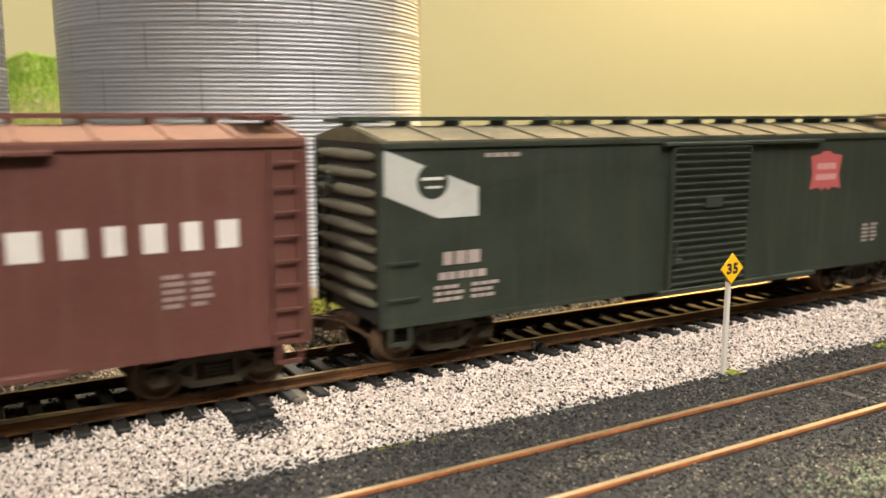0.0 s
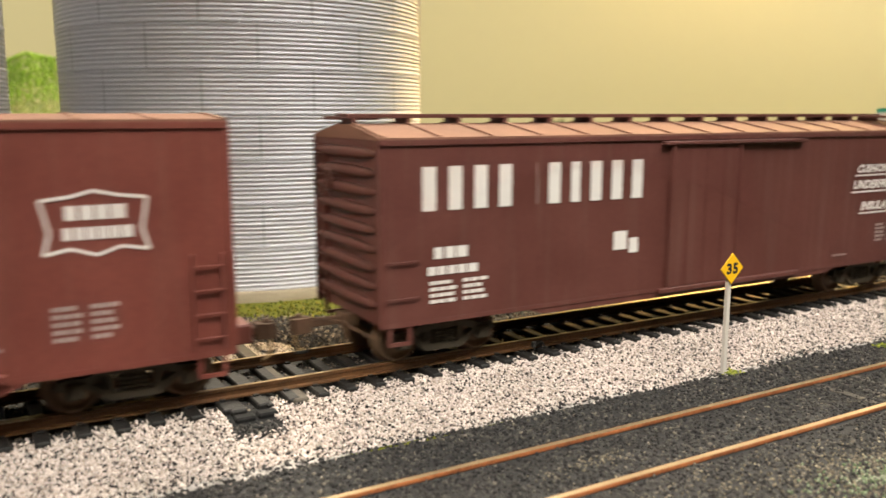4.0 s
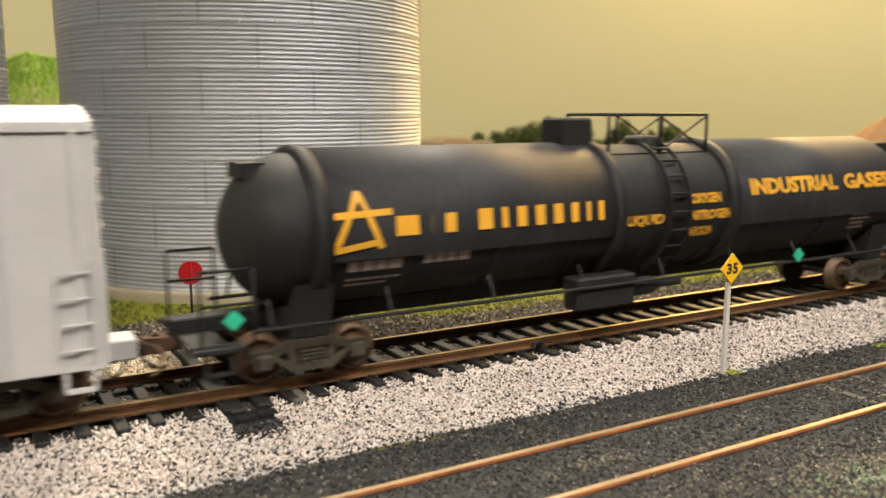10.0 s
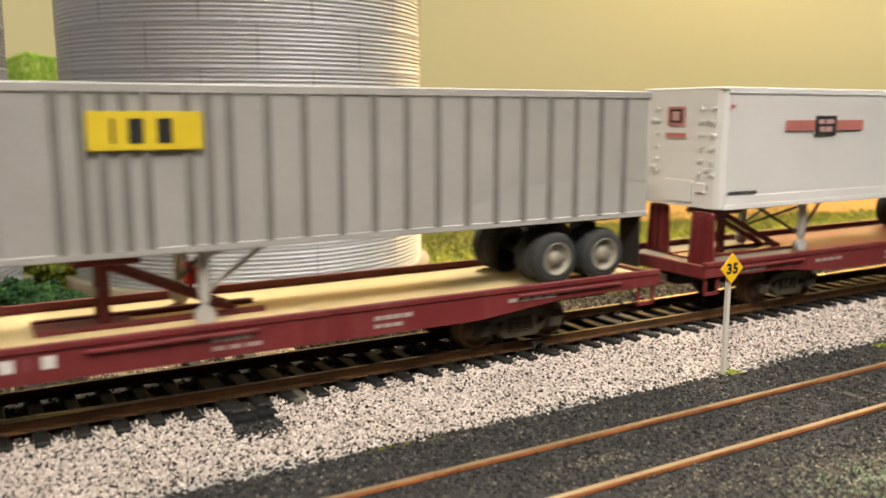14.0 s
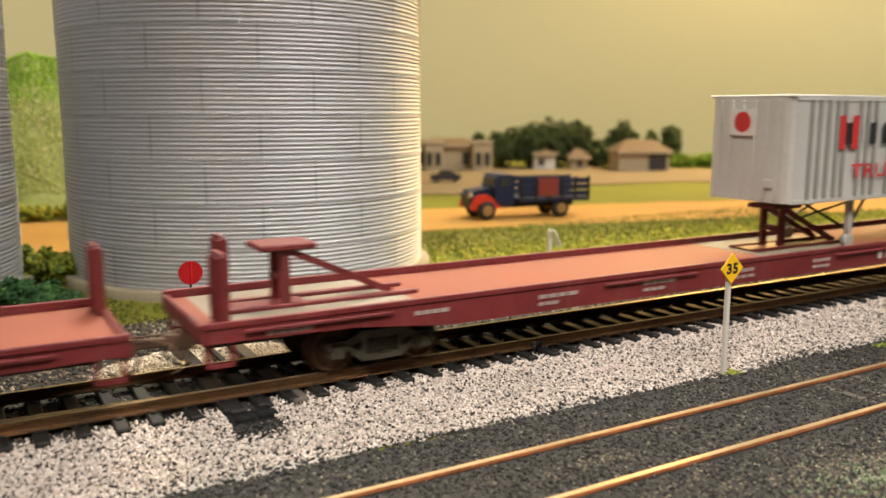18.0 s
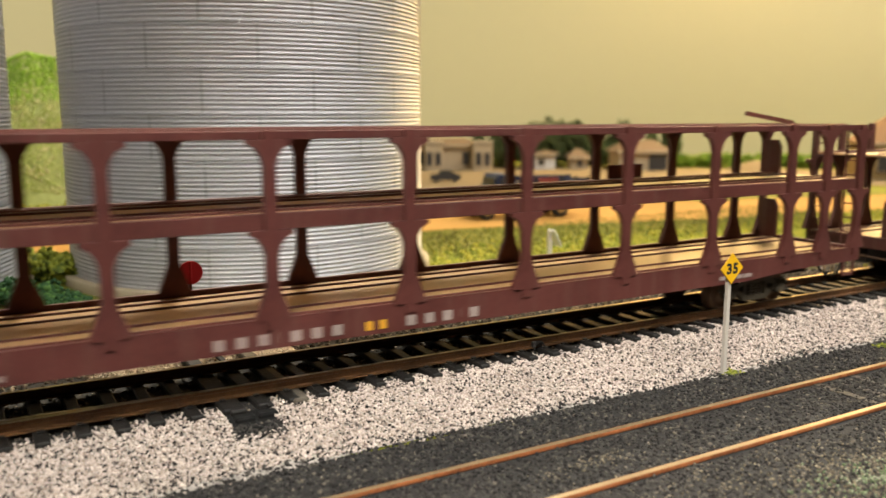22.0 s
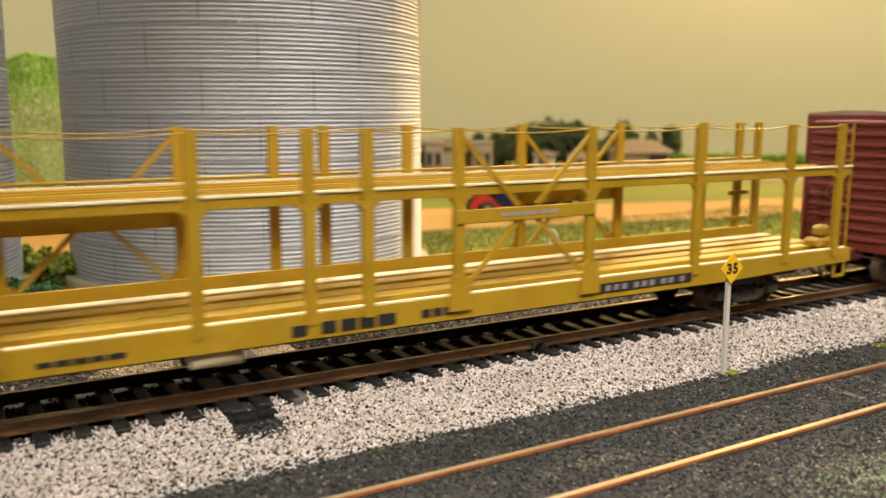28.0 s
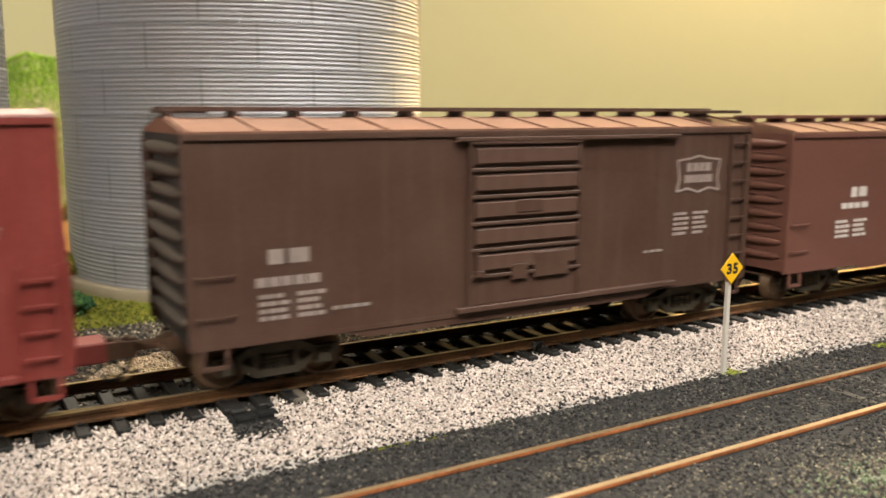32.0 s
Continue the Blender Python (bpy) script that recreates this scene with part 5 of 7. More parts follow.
for s in (-1, 1):
    arc = (0.311, 0.672) if s < 0 else (-0.172, 0.189)
    for x in (116.0, 122.5):
        part("ladder_stile", lathe(bm_new(), [(16.9, x - 0.3), (17.8, x - 0.3), (17.8, x + 0.3), (16.9, x + 0.3), (16.9, x - 0.3)], 16, "x", (0, 0, ZC), smooth=False, arc=arc), BLACK, tank)
    for k in range(8):
        a = radians(60 - k * 15)
        part("ladder_rung", cyl(bm_new(), (116, s * 17.4 * math.cos(a), ZC + 17.4 * math.sin(a)), (122.5, s * 17.4 * math.cos(a), ZC + 17.4 * math.sin(a)), 0.35, seg=6), BLACK, tank)
    rb = bm_new()
    cyl(rb, (12, s * 16.2, 12.4), (219, s * 16.2, 12.4), 0.42, seg=8)
    for k in range(9):
        x = 16 + k * 25
        cyl(rb, (x, s * 16.2, 12.4), (x, s * 13.2, 17.5), 0.35, seg=6)
    part("handrail", rb, BLACK, tank, "long side handrail")
    eb = bm_new()
    for x in (3, 13):
        cyl(eb, (x, s * 14, 10), (x, s * 14, 24), 0.35, seg=8)
    cyl(eb, (3, s * 14, 24), (13, s * 14, 24), 0.35, seg=8)
    cyl(eb, (3, s * 14, 17.5), (13, s * 14, 17.5), 0.3, seg=8)
    part("end_rail", eb, BLACK, tank)
    for x in (6, 223):
        part("side_step_sill", box(bm_new(), x - 5, x + 5, min(s * 15.4, s * 11), max(s * 15.4, s * 11), 8.6, 9.6, 0.15), BLACK, tank)
        stirrup(tank, BLACK, x, s * 14.6, 8.6, 5, 4)
for x in (25, 205):
    part("bolster_saddle", prism(bm_new(), [(-12.5, 9), (12.5, 9), (14.5, 20), (10, 15), (0, 12.8), (-10, 15), (-14.5, 20)], "x", x - 4, x + 4), BLACK, tank)
for x in (4.5, 226):
    part("end_platform", box(bm_new(), x - 3.5, x + 3.5, -14.0, 14.0, 9.4, 10.1, 0.2), DARK, tank)
for k in range(7):
    part("belly_strap", lathe(bm_new(), [(R, 45 + k * 22 - 0.8), (R + 0.35, 45 + k * 22 - 0.7), (R + 0.35, 45 + k * 22 + 0.7), (R, 45 + k * 22 + 0.8)], 20, "x", (0, 0, ZC), arc=(0.52, 0.98)), BLACK, tank)
part("head_shield", prism(bm_new(), [(-4, 40), (-4, 43), (4, 43), (4, 40)], "x", 14.0, 20), BLACK, tank)
part("rear_light_box", box(bm_new(), 214, 223, -4, 4, 39.6, 43.6, 0.3), BLACK, tank)
part("valve_cabinet", box(bm_new(), 89, 107, -15.8, -10, 6.8, 14.6, 0.5), BLACK, tank, "square valve cabinet under the tank")
part("brake_cylinder", lathe(bm_new(), [(0.01, 108), (2.3, 108), (2.3, 114), (1, 117), (1, 124), (0.01, 124)], 16, "x", (0, -13, 10.5)), BLACK, tank)
for a, b in ((28.2, 99.4), (141.2, 208.0)):
    part("tank_jacket", lathe(bm_new(), [(R, a), (R + 0.85, a), (R + 0.85, b), (R, b)], 36, "x", (0, 0, ZC), arc=(-0.046, 0.546)), JACKET, tank, "overlapping upper jacket sheet")
part("centre_sill", box(bm_new(), 0, 231, -2.4, 2.4, 9.4, 13.0, 0.3), BLACK, tank)
bogie(tank, 25)
bogie(tank, 205)
couplers(tank, 230)


def on_tank(bm):
    """Wrap flat lettering onto the tank's curve."""
    if isinstance(bm, list):
        return [on_tank(one) for one in bm]
    for v in bm.verts:
        dz = max(-R, min(R, v.co.z - ZC))
        jacket = v.co.z > 24.3 and (28.2 < v.co.x < 99.4 or 141.2 < v.co.x < 208.0)
        v.co.y = -math.sqrt(max(0.0, (R + (1.12 if jacket else 0.25)) ** 2 - dz * dz)) + (v.co.y - YS) * 0.3
    return bm


tb = bm_new()
for a, b in (((28.5, 26.2), (34, 37.5)), ((34, 37.5), (38.5, 26.2)), ((28.5, 26.2), (38.5, 27.6)), ((28.6, 33.0), (41.0, 33.4))):
    n = 6
    for i in range(n):
        p = [a[j] + (b[j] - a[j]) * i / n for j in (0, 1)]
        q = [a[j] + (b[j] - a[j]) * (i + 1) / n for j in (0, 1)]
        bar(tb, (p[0], YS, p[1]), (q[0], YS, q[1]), 0.08, 1.3)
lettering(tank, on_tank(tb), GOLD, "gold triangle emblem")
lettering(tank, on_tank(name_blocks(41.5, 58.5, 28.4, 32.4, (1.3, 0.5, 0.9), YS)), GOLD, "gold company name blocks")
lettering(tank, on_tank(name_blocks(61, 97.5, 28.4, 32.8, (1.2, 0.8, 1, 1, 1, 0.9, 0.7, 0.8), YS)), GOLD, "gold company name blocks")
lettering(tank, on_tank(text_bm("INDUSTRIAL", 144.8, 180.0, 31.6, 35.9, YS)), GOLD, "gold lettering INDUSTRIAL")
lettering(tank, on_tank(text_bm("GASES", 182.8, 203.6, 31.6, 35.9, YS)), GOLD, "gold lettering GASES")
lettering(tank, on_tank(text_bm("LIQUID", 103.2, 115, 25.6, 28.6, YS)), GOLD, "gold lettering LIQUID")
for w, z in (("OXYGEN", 30.4), ("NITROGEN", 26.2), ("ARGON", 22.0)):
    lettering(tank, on_tank(text_bm(w, 124, 124 + 1.75 * len(w), z, z + 2.6, YS)), GOLD, "gold lettering " + w)
lettering(tank, on_tank(bars([(32, 44, 21.5, 23.6, 4), (49, 60, 21.9, 23.9, 4), (32, 44, 19.4, 20.0, 6), (32, 41, 18.2, 18.8, 5), (190, 197, 23.5, 24.2, 4), (190, 197, 19.4, 20.1, 5), (189, 198, 22.2, 22.9, 5), (190, 196, 20.8, 21.5, 4)], YS)), PALELET)
for x, z, y in ((9, 14.5, -13.9), (165, 14.2, -16.3)):
    part("placard", box(bm_new(), -1.5, 1.5, -0.15, 0.15, -1.5, 1.5, 0.05, mx=Matrix.Translation((x, y - 0.5, z)) @ Matrix.Rotation(radians(45), 4, "Y")), GREENSIGN, tank, "green diamond placard")

# ---------------------------------------------------------------- flat cars and trailers
def flat_car(x, L, body, deck, label, hitches, blocks, seed, plates=True, deck_patch=None):
    car = rolling("flat_car", label, "flat car", x)
    part("deck", box(bm_new(), 0.3, L - 0.3, -16.2, 16.2, 12.2, 13.4, 0.1), deck, car)
    for s in (-1, 1):
        y0, y1 = sorted((s * 16.0, s * 17.0))
        bm = prism(bm_new(), [(0, 11.2), (0, 14.2), (L, 14.2), (L, 11.2), (L - 30, 10.8), (L - 52, 8.6), (52, 8.6), (30, 10.8)], "y", y0, y1)
        part("side_sill", bm, body, car)
        part("deck_rim", box(bm_new(), 0, L, min(s * 16.1, s * 17.3), max(s * 16.1, s * 17.3), 13.9, 15.1, 0.15), body, car)
        for k in range(4):
            a = 8 + k * (L - 50) / 3
            part("stake_pocket_rail", box(bm_new(), a, a + 30, min(s * 17, s * 17.8), max(s * 17, s * 17.8), 12.6, 13.3, 0.15), body, car)
    for ex, s in ((0, -1), (L, 1)):
        part("end_sill", box(bm_new(), min(ex, ex - s * 1.2), max(ex, ex - s * 1.2), -17, 17, 10.8, 14.3, 0.2), body, car)
        for y in (-16.2, 16.2):
            stirrup(car, body, ex - s * 3.5, y, 11.0, 4.5, 4.2)
    if plates:
        for px, py in (((5.0, -11.0), (11.0, 11.0), (L - 1.6, 11.0)) if plates is True else plates):
            bm = prism(bm_new(), [(-4.3, 0), (4.3, 0), (3.4, 13.2), (2.9, 13.8), (-2.9, 13.8), (-3.4, 13.2)], "x", -0.5, 0.5)
            pl = part("bridge_plate", bm, body, car, "upright folded bridge plate", (px, py, 13.4))
            for k in (-2.6, 0, 2.6):
                for s in (-1, 1):
                    part("plate_rib", box(bm_new(), s * 0.8 - 0.4, s * 0.8 + 0.4, k - 0.35, k + 0.35, 0.5, 13, 0.1), body, pl)
    ub = bm_new()
    box(ub, 4, L - 4, -3, 3, 6.5, 12.3, 0.3)
    for k in range(6, int(L / 14) - 5):
        box(ub, k * 14, k * 14 + 1, -15.8, 15.8, 9.4, 12.2)
    cyl(ub, (L * 0.46, -8, 8.2), (L * 0.52, -8, 8.2), 2.2, seg=12)
    part("underframe", ub, DARK, car)
    for hx, up in hitches:
        hb = bm_new()
        for y in (-3.2, 3.2):
            bar(hb, (hx, y, 13.4), (hx, y, 25.6), 1.3, 2.0)
            bar(hb, (hx + 0.8, y, 25.0), (hx + 24, y, 14.2), 1.2, 1.4)
        box(hb, hx - 1, hx + 1, -3.2, 3.2, 18.5, 20.0, 0.2)
        box(hb, hx - 5.5, hx + 6.5, -5, 5, 25.2, 26.5, 0.3)
        part("hitch", hb, body, car, "raised trailer hitch with diagonal strut")
        rb = bm_new()
        for y in (-4.2, 4.2):
            box(rb, hx - 12, hx + 30, y - 0.9, y + 0.9, 13.3, 14.3, 0.2)
        box(rb, hx - 12, hx + 5, -4.2, 4.2, 13.3, 13.9, 0.2)
        part("hitch_rail", rb, body, car)
        if deck_patch:
            part("deck_patch", box(bm_new(), hx - 16, hx + 26, -15.8, 15.8, 13.3, 13.45), deck_patch, car, "worn bare patch of deck")
    for x0, x1, z0, z1, w in blocks:
        lettering(car, name_blocks(x0, x1, z0, z1, w, -17.12), LETTER, "white company name blocks")
    r = random.Random(seed)
    rows = []
    for k in range(9):
        a = 12 + k * (L - 24) / 9
        if all(a + 14 < b[0] or a > b[1] for b in blocks):
            rows.append((a, a + r.uniform(7, 13), 11.6, 12.5, 4))
            if 50 < a < L - 60:
                rows.append((a, a + r.uniform(5, 10), 10.0, 10.8, 3))
    lettering(car, bars(rows, -17.1), PALELET)
    bogie(car, 38)
    bogie(car, L - 38)
    couplers(car, L)
    return car


bm = lathe(bm_new(), [(3.6, -2.2), (4.6, -2.4), (5.7, -2.0), (6.2, -1.4), (6.2, 1.4), (5.7, 2.0), (4.6, 2.4), (3.6, 2.2)], 56, "y")
for v in bm.verts:          # tread: every other row of the crown stands proud
    if math.hypot(v.co.x, v.co.z) > 5.9 and int(round(math.atan2(v.co.z, v.co.x) / (2 * math.pi) * 56)) % 2:
        v.co.x, v.co.z = v.co.x * 0.945, v.co.z * 0.945
TYRE_ME = to_mesh("tyre", bm, TYRE)
rim_bm = lathe(bm_new(), [(3.9, -2.35), (3.8, -2.55), (3.4, -2.3), (3.1, -1.5), (1.9, -1.2), (1.6, -2.1), (1.0, -2.6), (0.01, -2.7)], 24, "y")
for k in range(8):
    a = 2 * math.pi * k / 8
    cyl(rim_bm, (2.5 * math.cos(a), -1.2, 2.5 * math.sin(a)), (2.5 * math.cos(a), -1.7, 2.5 * math.sin(a)), 0.3, seg=6)
RIM_ME = to_mesh("rim", rim_bm, RIM)
RIMTAN_ME = RIM_ME.copy()
RIMTAN_ME.materials[0] = RIMTAN


def running_gear(t, L, zb, wheels, leg_x, rim_me=None, leg_mat=None, flap=True):
    """Tandem axles, landing legs, bumper. Heights above the flat car's deck."""
    z = zb
    gear = bm_new()
    for y in (-5.5, 5.5):
        box(gear, wheels[0] - 14, L - 2, y - 0.6, y + 0.6, z - 1.8, z + 0.1, 0.15)
    for w in wheels:
        cyl(gear, (w, -13, 6.2), (w, 13, 6.2), 0.9, seg=8)
        for y in (-8, 8):
            prism(gear, [(w - 4, 6.0), (w + 4, 6.0), (w + 1.5, z - 1.5), (w - 1.5, z - 1.5)], "y", y - 0.6, y + 0.6)
    part("bogie_frame", gear, DARK, t)
    for w in wheels:
        for y, fl in ((-11.8, 0), (-7.2, 0), (7.2, 180), (11.8, 180)):
            ty = put("tyre", TYRE_ME, t, (w, y, 6.2), (0, 0, fl))
            if abs(y) > 10:
                put("rim", rim_me or RIM_ME, ty)
    for y in (-10.5, 10.5):
        lb = bm_new()
        box(lb, leg_x - 0.9, leg_x + 0.9, y - 0.9, y + 0.9, 4.5, z, 0.2)
        box(lb, leg_x - 0.6, leg_x + 0.6, y - 0.6, y + 0.6, 1.5, 5, 0.15)
        cyl(lb, (leg_x, y - 0.9, 1.9), (leg_x, y + 0.9, 1.9), 1.9, seg=14)
        bar(lb, (leg_x, y, 6), (leg_x + 14, y * 0.6, z - 0.3), 0.7, 0.7)
        part("landing_leg", lb, leg_mat or TRAILGREY, t)
    lb = bm_new()
    bar(lb, (leg_x, -10.5, 5), (leg_x, 10.5, z - 1), 0.6, 0.6)
    bar(lb, (leg_x, 10.5, 5), (leg_x, -10.5, z - 1), 0.6, 0.6)
    part("leg_brace", lb, leg_mat or TRUCKMAT, t)
    if flap:
        for y in (-10, 10):
            part("mud_flap", box(bm_new(), L - 1.4, L - 1.0, y - 3.6, y + 3.6, 2.0, z, 0.1), DARK, t)


def trailer(x, L, zb, zt, body, label, style, wheels, leg_x, roofm=None, post_mat=None, posts_at=(), leg_mat=None):
    """A box trailer; zb and zt are heights above the deck on which it stands."""
    t = rolling("semi_trailer", label, "trailer", x, 0.0, 13.4, "trailers on the flat cars")
    hw = 14.2
    bm = prism(bm_new(), [(0.0, -hw + 2.2), (0.7, -hw + 0.7), (2.2, -hw + 0.05), (L, -hw + 0.05), (L, hw - 0.05), (2.2, hw - 0.05), (0.7, hw - 0.7), (0.0, hw - 2.2)], "z", zb, zt)
    part("body", bm, body, t)
    part("roof", box(bm_new(), -0.1, L + 0.1, -hw - 0.1, hw + 0.1, zt - 0.2, zt + 0.5, 0.2), roofm or body, t)
    for s in (-1, 1):
        part("top_rail", box(bm_new(), 1.5, L + 0.15, s * hw - 0.25, s * hw + 0.25, zt - 1.2, zt + 0.35, 0.12), body, t)
        part("bottom_rail", box(bm_new(), 1.5, L + 0.15, s * hw - 0.3, s * hw + 0.3, zb - 0.2, zb + 1.1, 0.12), body, t)
        if style == "smooth":
            for k, z in enumerate((zb + 1.9, zb + 2.7, zb + 3.5)):
                part("rub_rail", box(bm_new(), 2.2, L, s * hw - 0.22, s * hw + 0.22, z - 0.2, z + 0.2, 0.06), body, t)
            rows = bm_new()
            for q in range(int((zt - zb - 6) / 0.8)):
                box(rows, -0.55, 0.55, -0.16, 0.16, zb + 4.5 + q * 0.8, zb + 4.8 + q * 0.8)
            rv = to_mesh("rivet_strip", rows, body)
            for k in range(17):
                put("rivet_strip", rv, t, (6 + k * (L - 10) / 16, s * hw, 0))["kind"] = "stuff"
            cm = to_mesh("corrugation", box(bm_new(), 2.4, L - 0.3, -0.04, 0.04, -0.14, 0.14), body)
            n = int((zt - zb - 6) / 0.62)
            for k in range(n):
                put("corrugation", cm, t, (0, s * (hw - 0.01), zb + 4.5 + k * 0.62))
        if style == "posts":
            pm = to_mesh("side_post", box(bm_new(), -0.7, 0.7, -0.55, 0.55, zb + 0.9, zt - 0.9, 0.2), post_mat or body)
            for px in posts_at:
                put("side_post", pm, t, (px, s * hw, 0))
        if style == "ribbed":
            cm = to_mesh("corrugation", box(bm_new(), 2.4, L - 4, -0.025, 0.025, -0.2, 0.2), body)
            n = int((zt - zb - 6) / 0.85)
            for k in range(n):
                put("corrugation", cm, t, (0, s * hw, zb + 4.2 + k * 0.85))
            part("side_skirt", box(bm_new(), 2, L, s * hw - 0.2, s * hw + 0.2, zb, zb + 3.4, 0.1), body, t)
    # nose: vertical ribs or plain, with fittings
    fits = []
    if style == "posts":
        fits = [(-0.5, y - 0.5, y + 0.5, zb + 0.6, zt - 1) for y in (-10, -6, -2, 2, 6, 10)]
    else:
        fits = [(-0.5, -5, 5, zb + 1, zb + 7)] + [(-0.8, y - 0.9, y + 0.9, z - 0.5, z + 0.5) for z in (zb + 10, zt - 8) for y in (-10, 10)]
    if style == "ribbed":
        fits += [(-1.0, y - 0.6, y + 0.6, zb + 8.5 + k * 3.4, zb + 9.3 + k * 3.4) for k in range(6) for y in (-11.5, -7.5, 8.5)]
    for x0, y0, y1, z0, z1 in fits:
        part("nose_rib" if style == "posts" else "nose_fitting", box(bm_new(), x0, 0.1, y0, y1, z0, z1, 0.15), body, t)
    part("light_box", box(bm_new(), -0.8, 0.1, -9.6, -6.6, zb + 4, zb + 6.5, 0.2), body, t)
    for y in (-13.4, 13.4):
        part("tail_light", box(bm_new(), L - 0.1, L + 0.4, y - 0.5, y + 0.5, zb + 0.2, zb + 1.2, 0.1), REDSIGN, t, "red tail light")
    db = bm_new()
    for y in (-7, 7):
        box(db, L - 0.05, L + 0.3, y - 6.7, y + 6.7, zb + 0.4, zt - 0.5, 0.15)
    for y in (-4, -1, 1, 4):
        cyl(db, (L + 0.6, y, zb + 0.5), (L + 0.6, y, zt - 1), 0.3, seg=6)
    part("rear_door", db, body, t)
    running_gear(t, L, zb, wheels, leg_x, leg_mat=leg_mat)
    return t


YT = -14.2 - 0.35
flat_car(1344, 315, FLATRED, DECKTAN, "long dark red flat car with pale bare deck", [(17.5, 1), (190, 1)], [(128, 156, 10.6, 12.9, (1, 1, 1, 0.5, 1, 1, 1)), (163, 182, 10.9, 13.1, (1, 1, 1, 0.5, 1))], 3, plates=((4.0, -11.0),))
emblem_trailer = trailer(1350, 141, 14.0, 46.4, TRAILGREY, "grey forty-foot trailer with orange-red emblem on a white square", "smooth", (116, 130.5), 37, leg_mat=DARK)
lettering(emblem_trailer, box(bm_new(), 17.3, 41.2, YT, YT + 0.06, 20.8, 39.8), LETTER, "white emblem panel")
bm = bm_new()
disc(bm, 29.5, 31.6, 6.2, YT - 0.07, sx=1.35)
lettering(emblem_trailer, bm, ORANGERED, "orange-red rounded emblem")
lettering(emblem_trailer, box(bm_new(), 19.0, 24.5, YT - 0.1, YT - 0.02, 28.5, 34.5, 0.02), ORANGERED, "orange-red block of the emblem")
for a in (25.0, 35.5):
    lettering(emblem_trailer, box(bm_new(), a - 1.5, a + 1.5, YT - 0.1, YT - 0.02, 24.0, 28.0), ORANGERED, "orange-red block of the emblem")
    lettering(emblem_trailer, ring(bm_new(), a, 23.4, 1.1, 2.1, YT - 0.12), BLKLET, "black ring of the emblem")
lettering(emblem_trailer, bars([(27.2, 32.4, 26.6, 27.8, 1), (28.6, 31.0, 27.8, 32.2, 1), (27.6, 31.0, 32.2, 33.2, 1), (28.4, 31.2, 34.2, 36, 1)], YT - 0.2), BLKLET, "black bars of the emblem")
lettering(emblem_trailer, box(bm_new(), 41.6, 128.4, YT, YT + 0.06, 26.8, 33.2), LETTER, "white name band")
lettering(emblem_trailer, name_blocks(42.8, 67, 27.9, 32.2, (0.55, 0.9, 0.9, 0.55, 1, 1, 0.55, 1), YT - 0.08), BLKLET, "black company name blocks")
lettering(emblem_trailer, name_blocks(70.5, 94, 27.9, 32.2, (1, 1, 1, 1, 1, 1, 0.9), YT - 0.08), BLKLET, "black company name blocks")
lettering(emblem_trailer, text_bm("PIGGYBACK", 97.5, 125.5, 27.9, 32.2, YT - 0.04), BLKLET, "black lettering PIGGYBACK")
lettering(emblem_trailer, box(bm_new(), 63, 84, YT, YT + 0.06, 17.6, 18.6), ORANGERED, "orange stripe")
lettering(emblem_trailer, bars([(6, 12, 19.4, 21.2, 2), (6, 13, 17.6, 18.8, 3)], YT), LETTER)
bm = bm_new()
mxd = Matrix.Translation((-0.62, 5.5, 38.5)) @ Matrix.Rotation(math.pi / 2, 4, "Y")
bmesh.ops.create_cone(bm, cap_ends=True, segments=24, radius1=3.0, radius2=3.0, depth=0.1, matrix=mxd)
part("nose_emblem", bm, BLKLET, emblem_trailer, "black round nose emblem")
part("nose_emblem", box(bm_new(), -0.75, -0.66, 4.9, 6.1, 36.6, 40.4), LETTER, emblem_trailer, "pale bar in nose emblem")
part("nose_stripe", box(bm_new(), -0.62, -0.5, 2.5, 8, 25.0, 26.4), ORANGERED, emblem_trailer, "orange stripe")
part("nose_card", box(bm_new(), -0.62, -0.5, -11, -5.5, 37.5, 41), LETTER, emblem_trailer, "white card")

posted_trailer = trailer(1515.5, 141, 14.8, 43.9, TRAILGREY, "weathered grey trailer with dark side posts and yellow plates", "posts", (114.5, 128.5), 35, post_mat=mat("dark_post_grey", (0.2, 0.19, 0.175), 0.6, var=0.2), posts_at=[11.1, 15.0, 18.3, 21.9, 25.5, 32.6, 36.2, 40.0, 47.0, 54.1, 61.5, 68.6, 75.8, 83.0, 90.2, 97.4, 104.6, 111.8, 119.0, 126.2, 133.4])
part("name_plate", box(bm_new(), 15.9, 35.0, -15.1, -14.7, 33.0, 39.6, 0.08), LEMON, posted_trailer, "yellow name plate")
lettering(posted_trailer, name_blocks(19.5, 31.8, 34.2, 38.4, (0.6, 1, 1), -15.2), BLKLET, "black blocks on the plate")
part("nose_plate", box(bm_new(), -0.9, -0.55, -11.5, 9, 36.5, 42.0, 0.08), LEMON, posted_trailer, "yellow nose plate")
part("nose_lettering", box(bm_new(), -1.0, -0.9, -6, 5, 37.6, 41.0), BLKLET, posted_trailer, "black bar on the plate")

